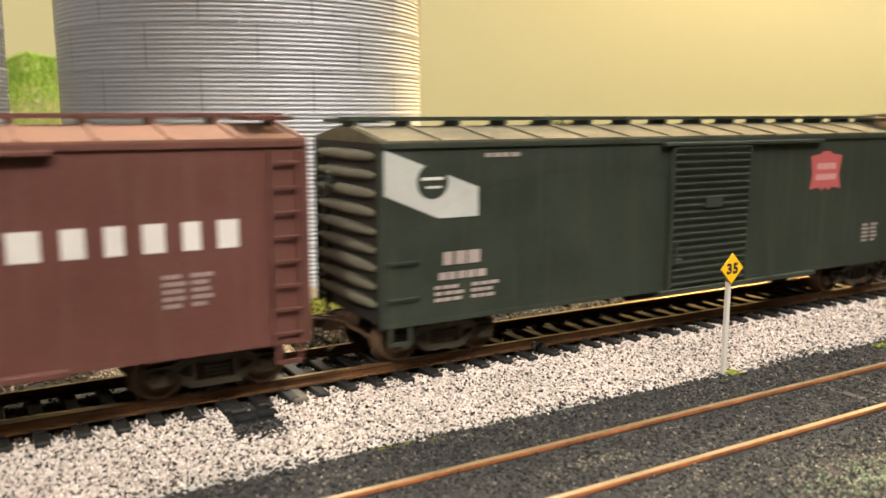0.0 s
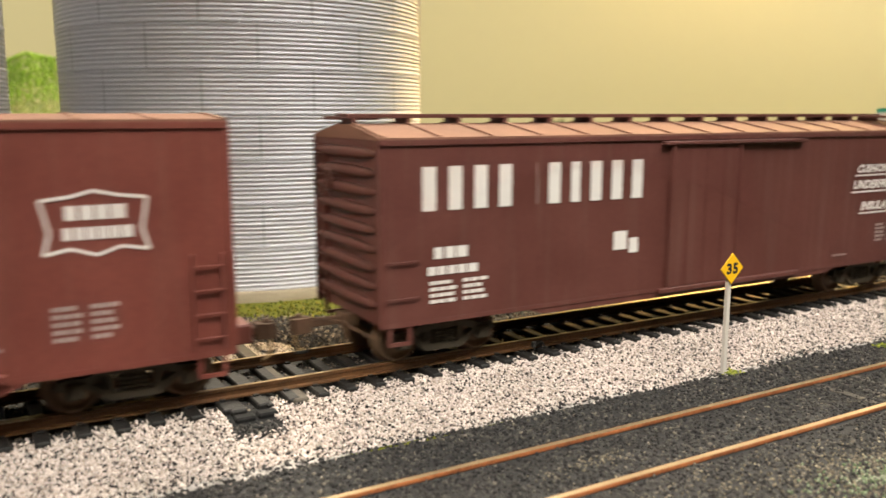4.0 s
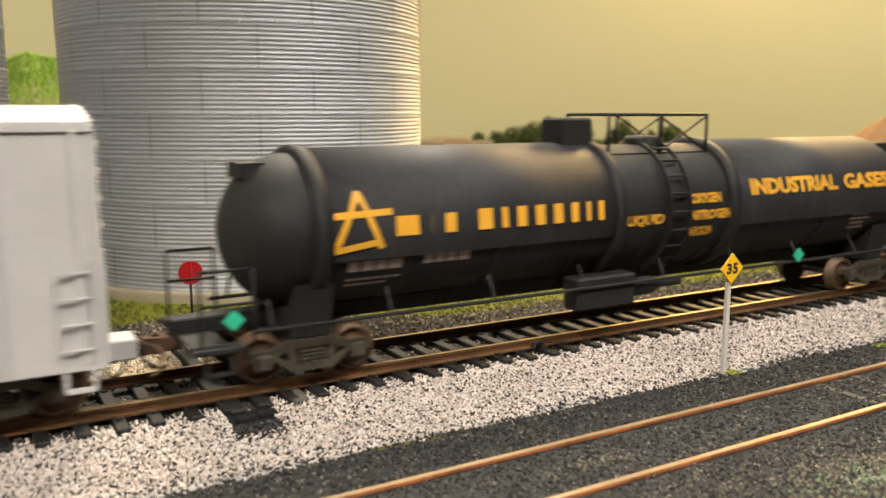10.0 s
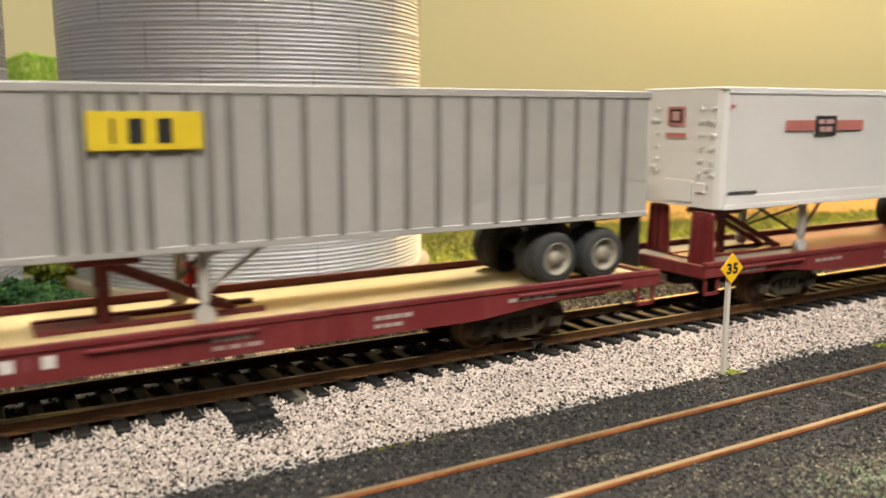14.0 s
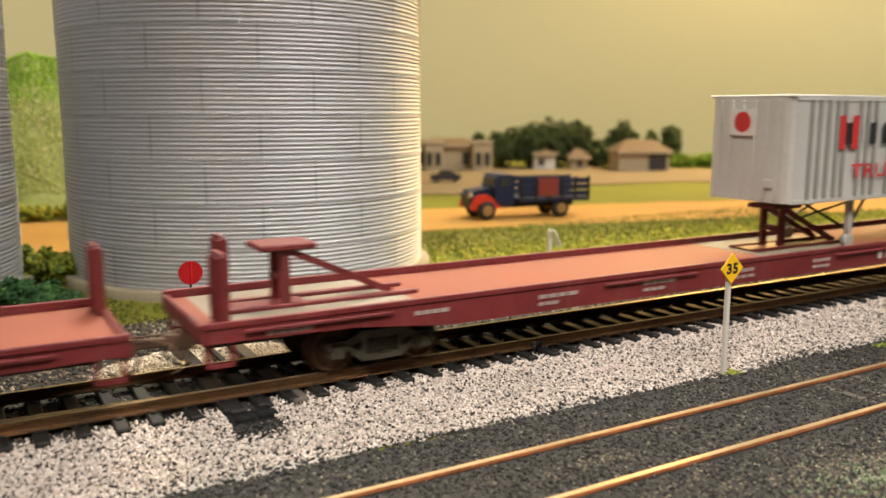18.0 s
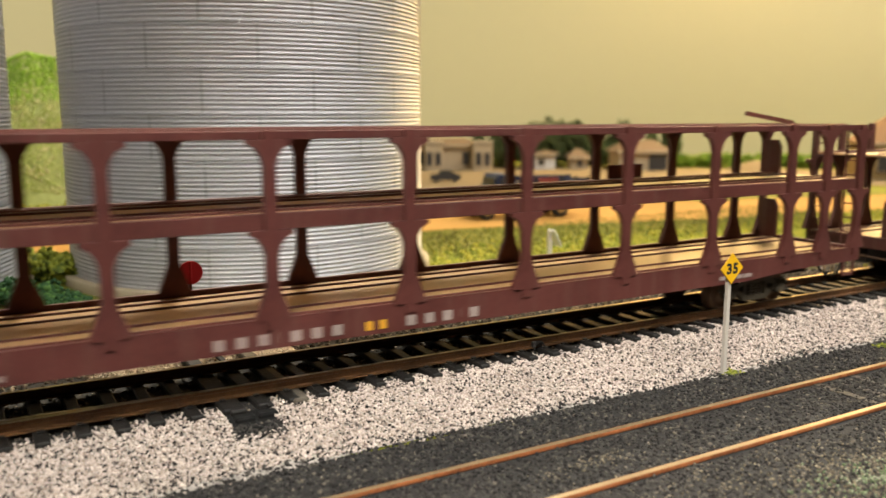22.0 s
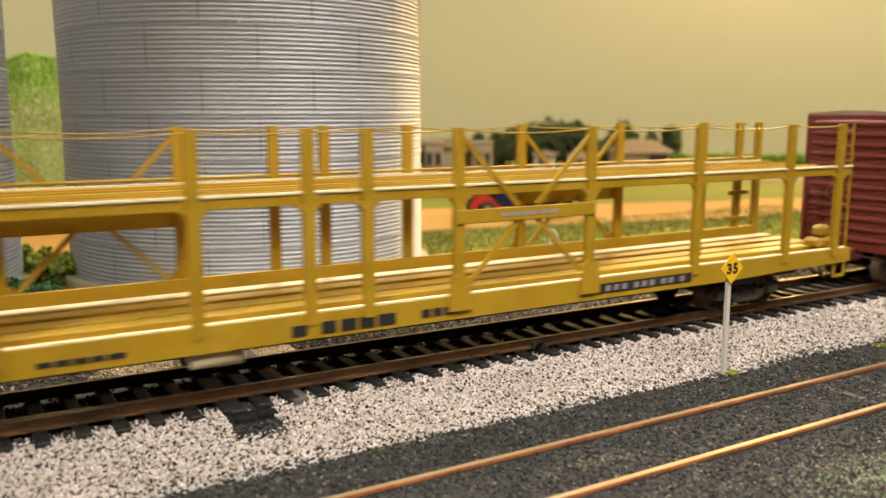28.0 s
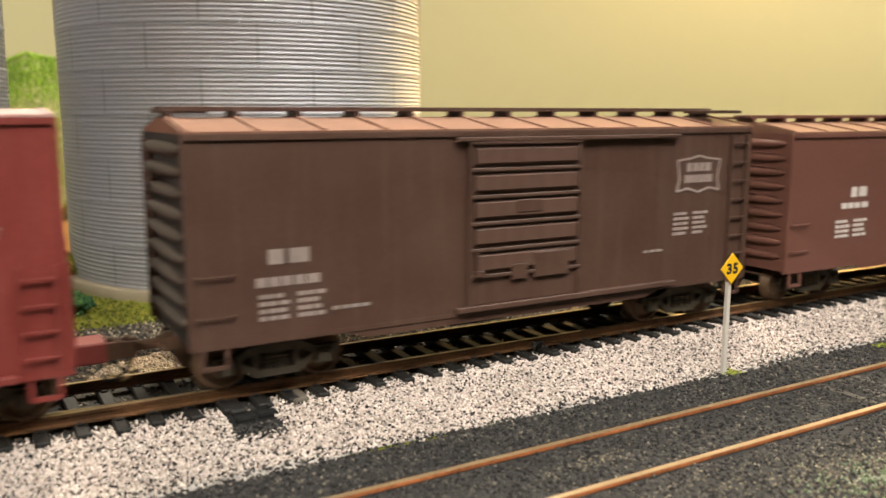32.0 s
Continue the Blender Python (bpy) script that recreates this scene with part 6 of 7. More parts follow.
flat_car(1674.6, 306.3, FLATRED, DECKRED, "long red flat car with worn red deck and bridge plates", [(20.5, 1), (180, 1)], [(199.5, 214, 10.2, 12.7, (1, 1, 1, 1)), (217, 231.5, 10.4, 12.9, (0.5, 1, 0.9, 1, 1, 1))], 5, deck_patch=DECKGREY)
wh = trailer(1681.5, 146.5, 14.6, 45.4, WHITE, "white smooth-sided trailer with a small red banner emblem", "ribbed", (115.4, 128.8), 38)
lettering(wh, bars([(23.5, 56.5, 34.6, 37.4, 1)], YT - 0.05), PALERED, "faded red banner")
lettering(wh, bars([(35.5, 44.5, 33.2, 38.6, 1)], YT - 0.12), BLKLET, "dark emblem block")
lettering(wh, bars([(36.8, 43.2, 36.4, 37.6, 2), (37.4, 42.6, 34.2, 35.6, 2)], YT - 0.2), PINKLET, "pale emblem bars")
lettering(wh, bars([(25, 34, 35.4, 36.6, 5), (46, 55, 35.4, 36.6, 5)], YT - 0.1), PALERED)
lettering(wh, bars([(3.0, 13.5, 18.3, 19.2, 8)], YT - 0.05), BLKLET)
part("nose_emblem", box(bm_new(), -0.62, -0.5, -1.6, 4.6, 36, 41), PALERED, wh, "red nose emblem")
part("nose_emblem", box(bm_new(), -0.7, -0.6, -0.7, 3.7, 36.7, 40.3), BLKLET, wh, "dark middle of the emblem")
part("nose_emblem", box(bm_new(), -0.76, -0.68, 0.2, 2.8, 37.3, 39.7), PINKLET, wh, "pale bars of the emblem")
part("nose_lettering", box(bm_new(), -0.62, -0.5, -2.2, 5.2, 32.8, 34.0), PALERED, wh, "faded red bar under the emblem")
for xx, zz in ((3, 41), (75, 41.5), (140, 41)):
    part("marker_light", box(bm_new(), xx - 0.5, xx + 0.5, -14.9, -14.2, zz - 0.4, zz + 0.4, 0.1), REDLET, wh, "red marker light")

fb = rolling("flatbed_trailer", "yellow flatbed trailer with curved headboard", "trailer", 1836.5, 0.0, 13.4, "trailers on the flat cars")
Lf = 113.5
hb = bm_new()
pts_o = [(14.0, -14.4)] + [(8.0 - 8.0 * math.cos(a) ** 0.6, 14.4 * math.sin(a)) for a in [radians(-84 + 12 * q) for q in range(15)]] + [(14.0, 14.4)]
pts_i = [(p[0] + 0.9, p[1] * 0.95) for p in pts_o[::-1]]
prism(hb, pts_o + pts_i, "z", 16.0, 33.6)
part("headboard", hb, ORANGE, fb, "curved orange-yellow headboard")
part("nose_lettering", box(bm_new(), -0.15, 0.0, -4.5, -0.5, 23, 28), BLKLET, fb, "black block on headboard")
part("nose_lettering", box(bm_new(), -0.15, 0.0, 1.0, 4.5, 23, 28), BLKLET, fb, "black block on headboard")
bm = prism(bm_new(), [(0.3, -6.0), (1.8, -11), (5, -13.8), (10, -14.4), (Lf, -14.4), (Lf, 14.4), (10, 14.4), (5, 13.8), (1.8, 11), (0.3, 6)], "z", 14.6, 16.4)
part("deck", bm, ORANGE, fb, "orange-yellow deck")
for k, z in enumerate((13.9, 13.1)):
    part("side_rail", box(bm_new(), 3, Lf, -14.2 + k * 0.3, 14.2 - k * 0.3, z, z + 0.7, 0.15), TRAILGREY, fb)
running_gear(fb, Lf, 13.2, (85, 100), 32, RIMTAN_ME)


def steel_stack(x, L, seed):
    st = rolling("steel_bundle", "strapped stack of blue-grey steel plates with wooden blocks", "steel bundle", x, 0.0, 13.4 + 16.4, "steel bundles on the flatbed")
    r = random.Random(seed)
    for k in range(7):
        z = 0.4 + k * 1.93
        dx = r.uniform(-1.5, 1.5)
        pb = bm_new()
        prism(pb, [(-12.8, z), (-12.8, z + 0.75), (-11.5, z + 1.1), (11.5, z + 1.1), (12.8, z + 0.75), (12.8, z), (11.5, z + 0.4), (-11.5, z + 0.4)], "x", dx + 1, L - 1 + dx)
        part("steel_plate", pb, STEEL, st)
        for u in (0.25, 0.5, 0.8):
            if r.random() < 0.45:
                continue
            part("spacer", box(bm_new(), L * u - 0.9, L * u + 0.9, -12.95, 12.6, z - 0.85, z - 0.02), SPACER, st)
    for u in (0.12, 0.32, 0.66, 0.9):
        for s in (-1, 1):
            part("strap", box(bm_new(), L * u - (1.15 if u in (0.32, 0.9) else 0.8), L * u + (1.15 if u in (0.32, 0.9) else 0.8), s * 13.2 - 0.3, s * 13.2 + 0.3, 0.0, 13.6, 0.1), WOODST if u in (0.32, 0.9) else DARK, st)
        part("top_strap", box(bm_new(), L * u - (1.3 if u in (0.32, 0.9) else 0.7), L * u + (1.3 if u in (0.32, 0.9) else 0.7), -13.4, 13.4, 13.2, 13.8, 0.1), WOODST if u in (0.32, 0.9) else DARK, st)
    return st


steel_stack(1849.5, 46.5, 1)
steel_stack(1896.8, 48.5, 2)

flat_car(1993, 306, FLATRED, DECKRED, "empty-ended red flat car with worn red deck", [(20.5, 1), (172, 1)], [(198, 213, 10.2, 12.7, (1, 1, 1, 1)), (216, 230, 10.4, 12.9, (0.5, 1, 0.9, 1, 1, 1))], 7, deck_patch=DECKGREY)
# post grey is the body grey darkened, with the posts' shade in it
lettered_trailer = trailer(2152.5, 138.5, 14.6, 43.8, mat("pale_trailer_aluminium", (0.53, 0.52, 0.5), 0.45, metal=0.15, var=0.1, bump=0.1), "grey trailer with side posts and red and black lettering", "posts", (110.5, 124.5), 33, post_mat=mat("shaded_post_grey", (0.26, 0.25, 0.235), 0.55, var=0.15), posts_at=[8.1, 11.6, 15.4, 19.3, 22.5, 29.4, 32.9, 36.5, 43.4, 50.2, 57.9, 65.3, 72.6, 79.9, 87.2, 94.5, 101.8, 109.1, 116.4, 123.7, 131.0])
YP = -14.2 - 0.66
lettering(lettered_trailer, name_blocks(20.5, 70.5, 30.6, 36.6, (1.3, 0.5, 0.9, 0.9, 1, 1, 1, 0.5), YP), BLKLET, "black company name blocks")
lettering(lettered_trailer, box(bm_new(), 19.6, 22.3, YP - 0.06, YP, 29.2, 38.6), REDLET, "red first stroke of the name")
lettering(lettered_trailer, box(bm_new(), 25.4, 28.2, YP - 0.06, YP, 29.2, 38.6), REDLET, "red first stroke of the name")
lettering(lettered_trailer, name_blocks(82.5, 121, 30.6, 36.0, (1, 1, 1, 0.5, 0.9, 0.5, 1), YP), BLKLET, "black company name blocks")
lettering(lettered_trailer, box(bm_new(), 82.0, 84.6, YP - 0.06, YP, 29.6, 38.4), REDLET, "red first block of the name")
lettering(lettered_trailer, text_bm("TRUCK-RAIL", 26, 76, 20.8, 25.0, YP, weight=0.012), REDLET, "red lettering TRUCK-RAIL")
lettering(lettered_trailer, text_bm("SERVICE", 80.5, 113.8, 20.8, 25.0, YP, weight=0.012), REDLET, "red lettering SERVICE")
part("nose_card", box(bm_new(), -0.95, -0.55, -3, 6, 33, 40.5), LETTER, lettered_trailer, "pale nose panel")
part("nose_emblem", cyl(bm_new(), (-1.05, 1.5, 36.8), (-0.94, 1.5, 36.8), 2.9, seg=24), REDLET, lettered_trailer, "red nose emblem")

# ---------------------------------------------------------------- automobile racks
def rack_post(zb, zt, feet, heads, k=1.0):
    """A side post with flared feet and bracket heads in one outline, facing -y at y = 0."""
    w = 1.18
    edge = [(w, zb)]
    for z in feet:
        edge += [(w, z - 0.1), (3.6, z), (3.2, z + 1.2), (1.5, z + 5.4), (w, z + 6.6)]
    for z in heads:
        edge += [(w, z - 4.6 * k), (w + 0.5 * k, z - 3.0 * k), (w + 1.5 * k, z - 1.5 * k), (w + 3.0 * k, z - 0.7 * k), (w + 3.0 * k, z), (w, z + 0.1)]
    edge.append((w, zt))
    return prism(bm_new(), edge + [(-x, z) for x, z in reversed(edge)], "y", -0.55, 0.8)


def auto_rack(x, L, posts, body, deck, label, decks, top, zb=8.8, tin=38.0, flared=True, lanes=((-15.2, 15.2),), far_posts=None):
    car = rolling("automobile_rack_car", label, "auto rack car", x)
    part("deck", box(bm_new(), 1, L - 1, -15.9, 15.9, 12.3, 13.5, 0.1), deck, car)
    for s in (-1, 1):
        y0, y1 = sorted((s * 15.9, s * 16.8))
        part("side_sill", prism(bm_new(), [(0, 10.6), (0, 14.6), (L, 14.6), (L, 10.6), (L - 28, 10.2), (L - 48, zb), (48, zb), (28, 10.2)], "y", y0, y1), body, car)
        pm = to_mesh("rack_post", rack_post(12.5, top, (14.4,) if flared else (), [d[0] for d in decks], 1.0 if flared else 0.45), body)
        for p in far_posts if far_posts and s > 0 else posts:
            put("rack_post", pm, car, (p if s < 0 or not flared else L - p + (2.5 if 40 < p < L - 40 else 0), s * 16.6, 0), (0, 0, 0 if s < 0 else 180))
    for z0, z1 in decks:
        db = bm_new()
        for s in (-1, 1):
            box(db, 1, L - 1, min(s * 15.0, s * 16.4), max(s * 15.0, s * 16.4), z0, z1, 0.12)
        part("deck_girder", db, body, car)
        for y0, y1 in lanes:
            part("upper_deck", box(bm_new(), 1, L - 1, y0, y1, z1 - 1.0, z1 - 0.3, 0.1), deck, car)
        for y in (-11, -5.5, 5.5, 11):
            part("wheel_guide", box(bm_new(), 2, L - 2, y - 0.2, y + 0.2, z1 - 0.35, z1 + 0.2, 0.05), body, car)
    for y in (-11.5, -6, 6, 11.5):
        part("wheel_guide", box(bm_new(), 2, L - 2, y - 0.2, y + 0.2, 13.4, 13.95, 0.05), body, car)
    ub = bm_new()
    box(ub, 4, L - 4, -3, 3, 5.2, 12.4, 0.3)
    for k in range(6, int(L / 14) - 5):
        box(ub, k * 14, k * 14 + 1, -15.6, 15.6, 9.6, 12.3)
    part("underframe", ub, DARK, car)
    for ex, s in ((0, -1), (L, 1)):
        for y in (-16, 16):
            stirrup(car, body, ex - s * 3.5, y, 10.6, 4.5, 4.0)
        part("end_sill", box(bm_new(), min(ex, ex - s), max(ex, ex - s), -16.5, 16.5, 10.6, 14.5, 0.2), body, car)
    lm = ladder_mesh(4.5, 12, top, 9, body, 0.6)
    put("end_ladder", lm, car, (-0.2, 12.5, 0), (0, 0, -90))
    put("end_ladder", lm, car, (L + 0.2, -12.5, 0), (0, 0, 90))
    bogie(car, tin)
    bogie(car, L - tin)
    couplers(car, L)
    return car


def end_doors(car, xx, zs, body, e):
    for z0, z1 in zs:
        pts = [(e * 16.0, z0), (e * 9.5, z0), (e * 9.5, z1 - 2.0), (e * 10.6, z1), (e * 14.9, z1), (e * 16.0, z1 - 2.0)]
        door = part("end_door", prism(bm_new(), pts, "x", xx - 0.6, xx + 0.6), body, car, "upright rounded end door")
        for z in (z0 + 4, z1 - 5):
            hb = bm_new()
            cyl(hb, (xx + 0.5, e * 15.0, z), (xx + 4.5, e * 15.0, z), 0.5, seg=8)
            cyl(hb, (xx + 3.2, e * 15.0, z), (xx + 4.2, e * 15.0, z), 1.1, seg=10)
            part("door_hinge", hb, body, door)


tri = auto_rack(2320, 307, [2, 15] + [44.8 + 28.85 * k for k in range(9)] + [290.5, 305], RACKRED, mat("worn_brown_rack_deck", (0.34, 0.205, 0.095), 0.5, var=0.2), "dark red three-level automobile rack, empty, with tapered posts", [(31.3, 34.4), (47.9, 49.5)], 49.5)
end_doors(tri, 3.5, ((14.5, 26), (33, 44.5)), RACKRED, -1)
end_doors(tri, 303.5, ((14.5, 26), (33, 44.5)), RACKRED, 1)
bm = bm_new()
bar(bm, (10, 6, 49.8), (32, 4, 52.6), 1.2, 1.2)
part("hinged_ramp", bm, RACKRED, tri, "raised ramp arm")
bm = bm_new()
bar(bm, (283, 6, 52.6), (301, 4, 49.8), 1.2, 1.2)
part("hinged_ramp", bm, RACKRED, tri, "raised ramp arm")
part("emblem_panel", box(bm_new(), 54.0, 66.5, -18.2, -17.7, 25.0, 36.6, 0.2), mat("charcoal_panel", (0.04, 0.035, 0.035), 0.6), tri, "dark square emblem panel")
part("emblem_ring", ring(bm_new(), 60.2, 30.8, 5.0, 5.4, -18.27), PALELET, tri, "thin pale emblem ring")
for k in range(22):                  # the ring of unreadable writing
    a = 2 * math.pi * k / 22
    part("emblem_bar", box(bm_new(), -0.38, 0.38, -0.03, 0.03, -0.5, 0.5, mx=Matrix.Translation((60.2 + 4.3 * math.cos(a), -18.28, 30.8 + 4.3 * math.sin(a))) @ Matrix.Rotation(math.pi / 2 - a, 4, "Y")), PALELET, tri)
part("emblem_disc", disc(bm_new(), 60.2, 30.8, 3.5, -18.25, 0.04), REDSIGN, tri, "red emblem disc")
part("emblem_mark", prism(bm_new(), [(58.3, 28.6), (58.6, 31.4), (57.9, 33.0), (59.6, 33.2), (61.4, 31.4), (62.9, 30.2), (62.4, 28.6), (60.6, 29.2)], "y", -18.36, -18.28), PALELET, tri, "pale patch in emblem")
part("far_panel", box(bm_new(), 241, 254, 17.3, 17.8, 33.4, 38.2, 0.1), RACKRED, tri, "small dark red panel")
lettering(tri, name_blocks(119.5, 147, 9.7, 11.8, (1, 1, 1, 0.5, 1, 1, 1), -16.95), PALELET, "white company name blocks")
lettering(tri, name_blocks(159, 178.5, 9.7, 11.8, (1, 1, 1, 0.5, 1), -16.95), PALELET, "white company name blocks")
lettering(tri, name_blocks(150, 156, 9.8, 11.6, (1, 1), -16.95), GOLD, "gold mark")
lettering(tri, bars([(42, 47, 10.6, 12.4, 1), (50, 70, 9.8, 11.0, 6), (74, 86, 9.6, 10.6, 4), (250, 262, 10, 11, 4)], -16.95), PALELET)

FADEDRED = mat("faded_rack_brown", (0.08, 0.027, 0.023), 0.55, var=0.2, streak=0.06)
bi = auto_rack(2648, 310, [3, 15.5] + [46.6 + 29.05 * k for k in range(9)] + [295, 308.5], FADEDRED, mat("brown_rack_deck", (0.34, 0.205, 0.105), 0.5, var=0.2), "brown two-level automobile rack with lettered side panel", [(37.6, 40.2)], 49.2)
end_doors(bi, 1.2, ((14.5, 27), (39.5, 54)), FADEDRED, -1)
end_doors(bi, 308.5, ((14.5, 27), (39.5, 54)), FADEDRED, 1)
part("name_panel", box(bm_new(), 47.5, 105.5, -17.9, -17.4, 19.2, 31.2, 0.15), FADEDRED, bi, "brown lettered panel")
DULLLET = mat("dirty_white_lettering", (0.3, 0.255, 0.235), 0.6, var=0.25)
lettering(bi, bars([(51, 58, 27.5, 29.8, 3), (61.5, 75, 27.6, 29.9, 5)], -17.98), DULLLET)
lettering(bi, name_blocks(79.5, 90.5, 27.6, 29.9, (1, 1, 1, 1, 1, 1), -17.98), DULLLET, "white company name blocks")
lettering(bi, name_blocks(94, 104.5, 27.8, 30.0, (1, 1, 0.9, 1), -17.98), DULLLET, "white company name blocks")
lettering(bi, text_bm("AUTO-PACK", 84, 101, 23.0, 25.4, -17.98), DULLLET, "white lettering AUTO-PACK")
lettering(bi, box(bm_new(), 55, 72.5, -17.98, -17.92, 20.6, 25.6), mat("dull_yellow_placard", (0.18, 0.13, 0.025), 0.6), "dull yellow placard")
lettering(bi, bars([(57, 70.5, 23.6, 24.2, 4), (57.5, 70, 22.2, 22.8, 4)], -18.05), BLKLET)
part("far_name_panel", box(bm_new(), 213, 267, 17.4, 17.9, 21.0, 33.6, 0.15), FADEDRED, bi, "brown panel on the far side")
for s in (-1, 1):
    for a, b in ((47.5, 76), (76, 105), (221, 250)):
        if a > 150 and s > 0:
            continue
        xb = bm_new()
        if a > 150:
            bar(xb, (a + 1, s * 16.4, 17), (b - 1, s * 16.4, 36.5), 0.9, 1.3)
            bar(xb, (a + 1, s * 16.4, 36.5), (b - 1, s * 16.4, 17), 0.9, 1.3)
        else:
            bar(xb, (a + 4, s * 16.4, 15), (a + 14, s * 16.4, 20), 0.9, 1.2)
            bar(xb, (b - 4, s * 16.4, 15), (b - 14, s * 16.4, 20), 0.9, 1.2)
            bar(xb, (a + 4, s * 16.4, 37), (a + 14.5, s * 16.4, 31), 0.9, 1.2)
            bar(xb, (b - 4, s * 16.4, 37), (b - 14.5, s * 16.4, 31), 0.9, 1.2)
        part("cross_brace", xb, FADEDRED, bi)
lettering(bi, bars([(16, 26, 11, 12, 4), (30, 34, 11, 12.6, 1), (38, 52, 11, 12.4, 5), (66, 76, 10.3, 11.6, 4), (92, 103, 10.3, 11.4, 4)], -16.95), PALELET)
lettering(bi, name_blocks(160, 176, 9.8, 11.8, (1, 1, 1, 0.5, 1, 1), -16.95), mat("dull_gold_lettering", (0.35, 0.22, 0.03), 0.6), "dull gold name blocks")

YPOSTS = [1.5, 16.5, 32, 65, 98.8, 132.5, 154, 166.2, 187, 222.0, 256.2, 290.2, 311]
YFAR = sorted(min(316.5, 324.5 - p) for p in YPOSTS)
yel = auto_rack(2972, 318, YPOSTS, YELLOW, YELLOW, "yellow two-level automobile rack with wire rails", [(35.6, 37.8)], 49.8, zb=9.6, tin=37, flared=False, lanes=((-13.5, -4.5), (4.5, 13.5)), far_posts=YFAR)
part("raised_rail", box(bm_new(), 2, 316, -16.6, -15.6, 14.4, 15.0, 0.1), YDECK, yel)
for y in (-9.5, -3.5, 3.5, 9.5):
    part("deck_channel", box(bm_new(), 3, 315, y - 2.2, y + 2.2, 13.4, 15.2, 0.15), YELLOW, yel)
part("channel_top", box(bm_new(), 3, 315, 7.6, 11.4, 15.1, 15.4, 0.08), YDECK, yel, "pale top strip of the far deck channel")
part("far_side_rail", box(bm_new(), 2, 316, 15.6, 16.5, 14.4, 17.4, 0.1), YELLOW, yel)
for s in (-1, 1):
    part("upper_edge", box(bm_new(), 1, 317, min(s * 15.2, s * 16.7), max(s * 15.2, s * 16.7), 37.6, 38.2, 0.12), YDECK, yel)
    part("tube_rail", cyl(bm_new(), (3, s * 16.2, 38.9), (315, s * 16.2, 38.9), 0.35, seg=8), YELLOW, yel) if s > 0 else None
    ps = YPOSTS if s < 0 else YFAR
    for a, b in zip(ps, ps[1:]):
        drop = 3.6 * (b - a) / 34
        wb = tube([(a + (b - a) * q / 6, s * 16.9, 49.4 - drop * (q / 6) * (1 - q / 6)) for q in range(7)], 0.16)
        part("wire_rail", wb, YELLOW, yel, "slack wire safety rail")
        part("edge_slot", box(bm_new(), a + 1.6, b - 1.6, s * 15.75 - 0.16, s * 15.75 + 0.16, 38.15, 38.24), DARK, yel, "dark slot in the deck edge")
    for a, b in ((65, 98.8), (187, 222.0)) if s < 0 else ((102.5, 137.5), (225.7, 259.5)):
        mid = (a + b) / 2
        for p, q in (((a, 48.5), (mid - 2.5, 33)), ((b, 48.5), (mid + 2.5, 33)), ((mid - 2.5, 29.8), (a + 2.5, 17)), ((mid + 2.5, 29.8), (b - 2.5, 17))):
            part("rack_brace", bar(bm_new(), (p[0], s * 16.6, p[1]), (q[0], s * 16.6, q[1]), 0.7, 1.0), YELLOW, yel)
        if a > 100 or s > 0:
            part("side_plate", box(bm_new(), a - 1, b + 1, min(s * 17, s * 17.5), max(s * 17, s * 17.5), 29.8 if s < 0 else 28.6, 32.8 if s < 0 else 35.4, 0.15), YELLOW, yel)
        for p in (a, b):
            part("foot_plate", prism(bm_new(), [(p - 2.8, 11.5), (p + 2.8, 11.5), (p + 2.2, 18.5), (p - 1.2, 19.5), (p - 2.2, 18.5)], "y", min(s * 17.1, s * 17.6), max(s * 17.1, s * 17.6)), YELLOW, yel)
part("name_panel", box(bm_new(), 64.0, 99.6, -18.4, -17.9, 23.6, 38.9, 0.15), YELLOW, yel, "yellow emblem panel")
hb = bm_new()
outl = [(68.5, 25.5), (70.5, 31.2), (68.5, 36.6), (74, 36.0), (78, 36.2), (82, 38.0), (86, 36.2), (90, 36.0), (95.5, 36.8), (93.5, 31.2), (95.5, 25.8), (90, 26.4), (86, 26.2), (82, 24.6), (78, 26.2), (74, 26.2)]
for a, b in zip(outl, outl[1:] + outl[:1]):
    bar(hb, (a[0], -18.45, a[1]), (b[0], -18.45, b[1]), 0.1, 0.8)
part("emblem_outline", hb, BLKLET, yel, "black shield outline")
lettering(yel, name_blocks(73, 92.5, 28.8, 33.2, (1, 1, 0.5, 0.9, 1, 1), -18.48), BLKLET, "black company name blocks")
lettering(yel, box(bm_new(), 67.5, 97, -16.96, -16.9, 10.8, 13.6), BLKLET, "black number panel")
lettering(yel, bars([(69, 78, 11.4, 13.0, 4), (81, 95, 11.4, 13.0, 5)], -17.02), LETTER)
lettering(yel, box(bm_new(), 225, 255, -16.96, -16.9, 10.9, 13.2), BLKLET, "black name panel")
lettering(yel, name_blocks(227, 253.5, 11.3, 12.7, (1, 1, 1, 0.5, 1, 1, 1, 0.5, 1, 1, 0.5, 1), -17.02), DULLLET, "pale name blocks")
lettering(yel, bars([(150, 153, 10.4, 12.6, 1), (156, 172, 10.4, 12.8, 4), (178, 186, 10.9, 12.6, 3), (106, 120, 11, 12, 5)], -16.96), BLKLET)
lettering(yel, bars([(197, 212, 30.9, 31.8, 6)], -17.58), PALELET)
# simple blocks added in place of the end's ladders and brackets
for x0, y0, z0, x1, y1, z1 in ((307, -14.5, 14.5, 315, -9, 17.5), (309, -13.5, 17.5, 313.5, -10, 21)):
    part("end_fitting_block", box(bm_new(), x0, x1, y0, y1, z0, z1, 0.8), YELLOW, yel, "stepped yellow blocks standing in for end ladders and brackets")
for z in (27.5, 19.5):
    part("post_bracket", box(bm_new(), 304, 312.5, 15.4, 16.6, z, z + 1.4, 0.3), YELLOW, yel)
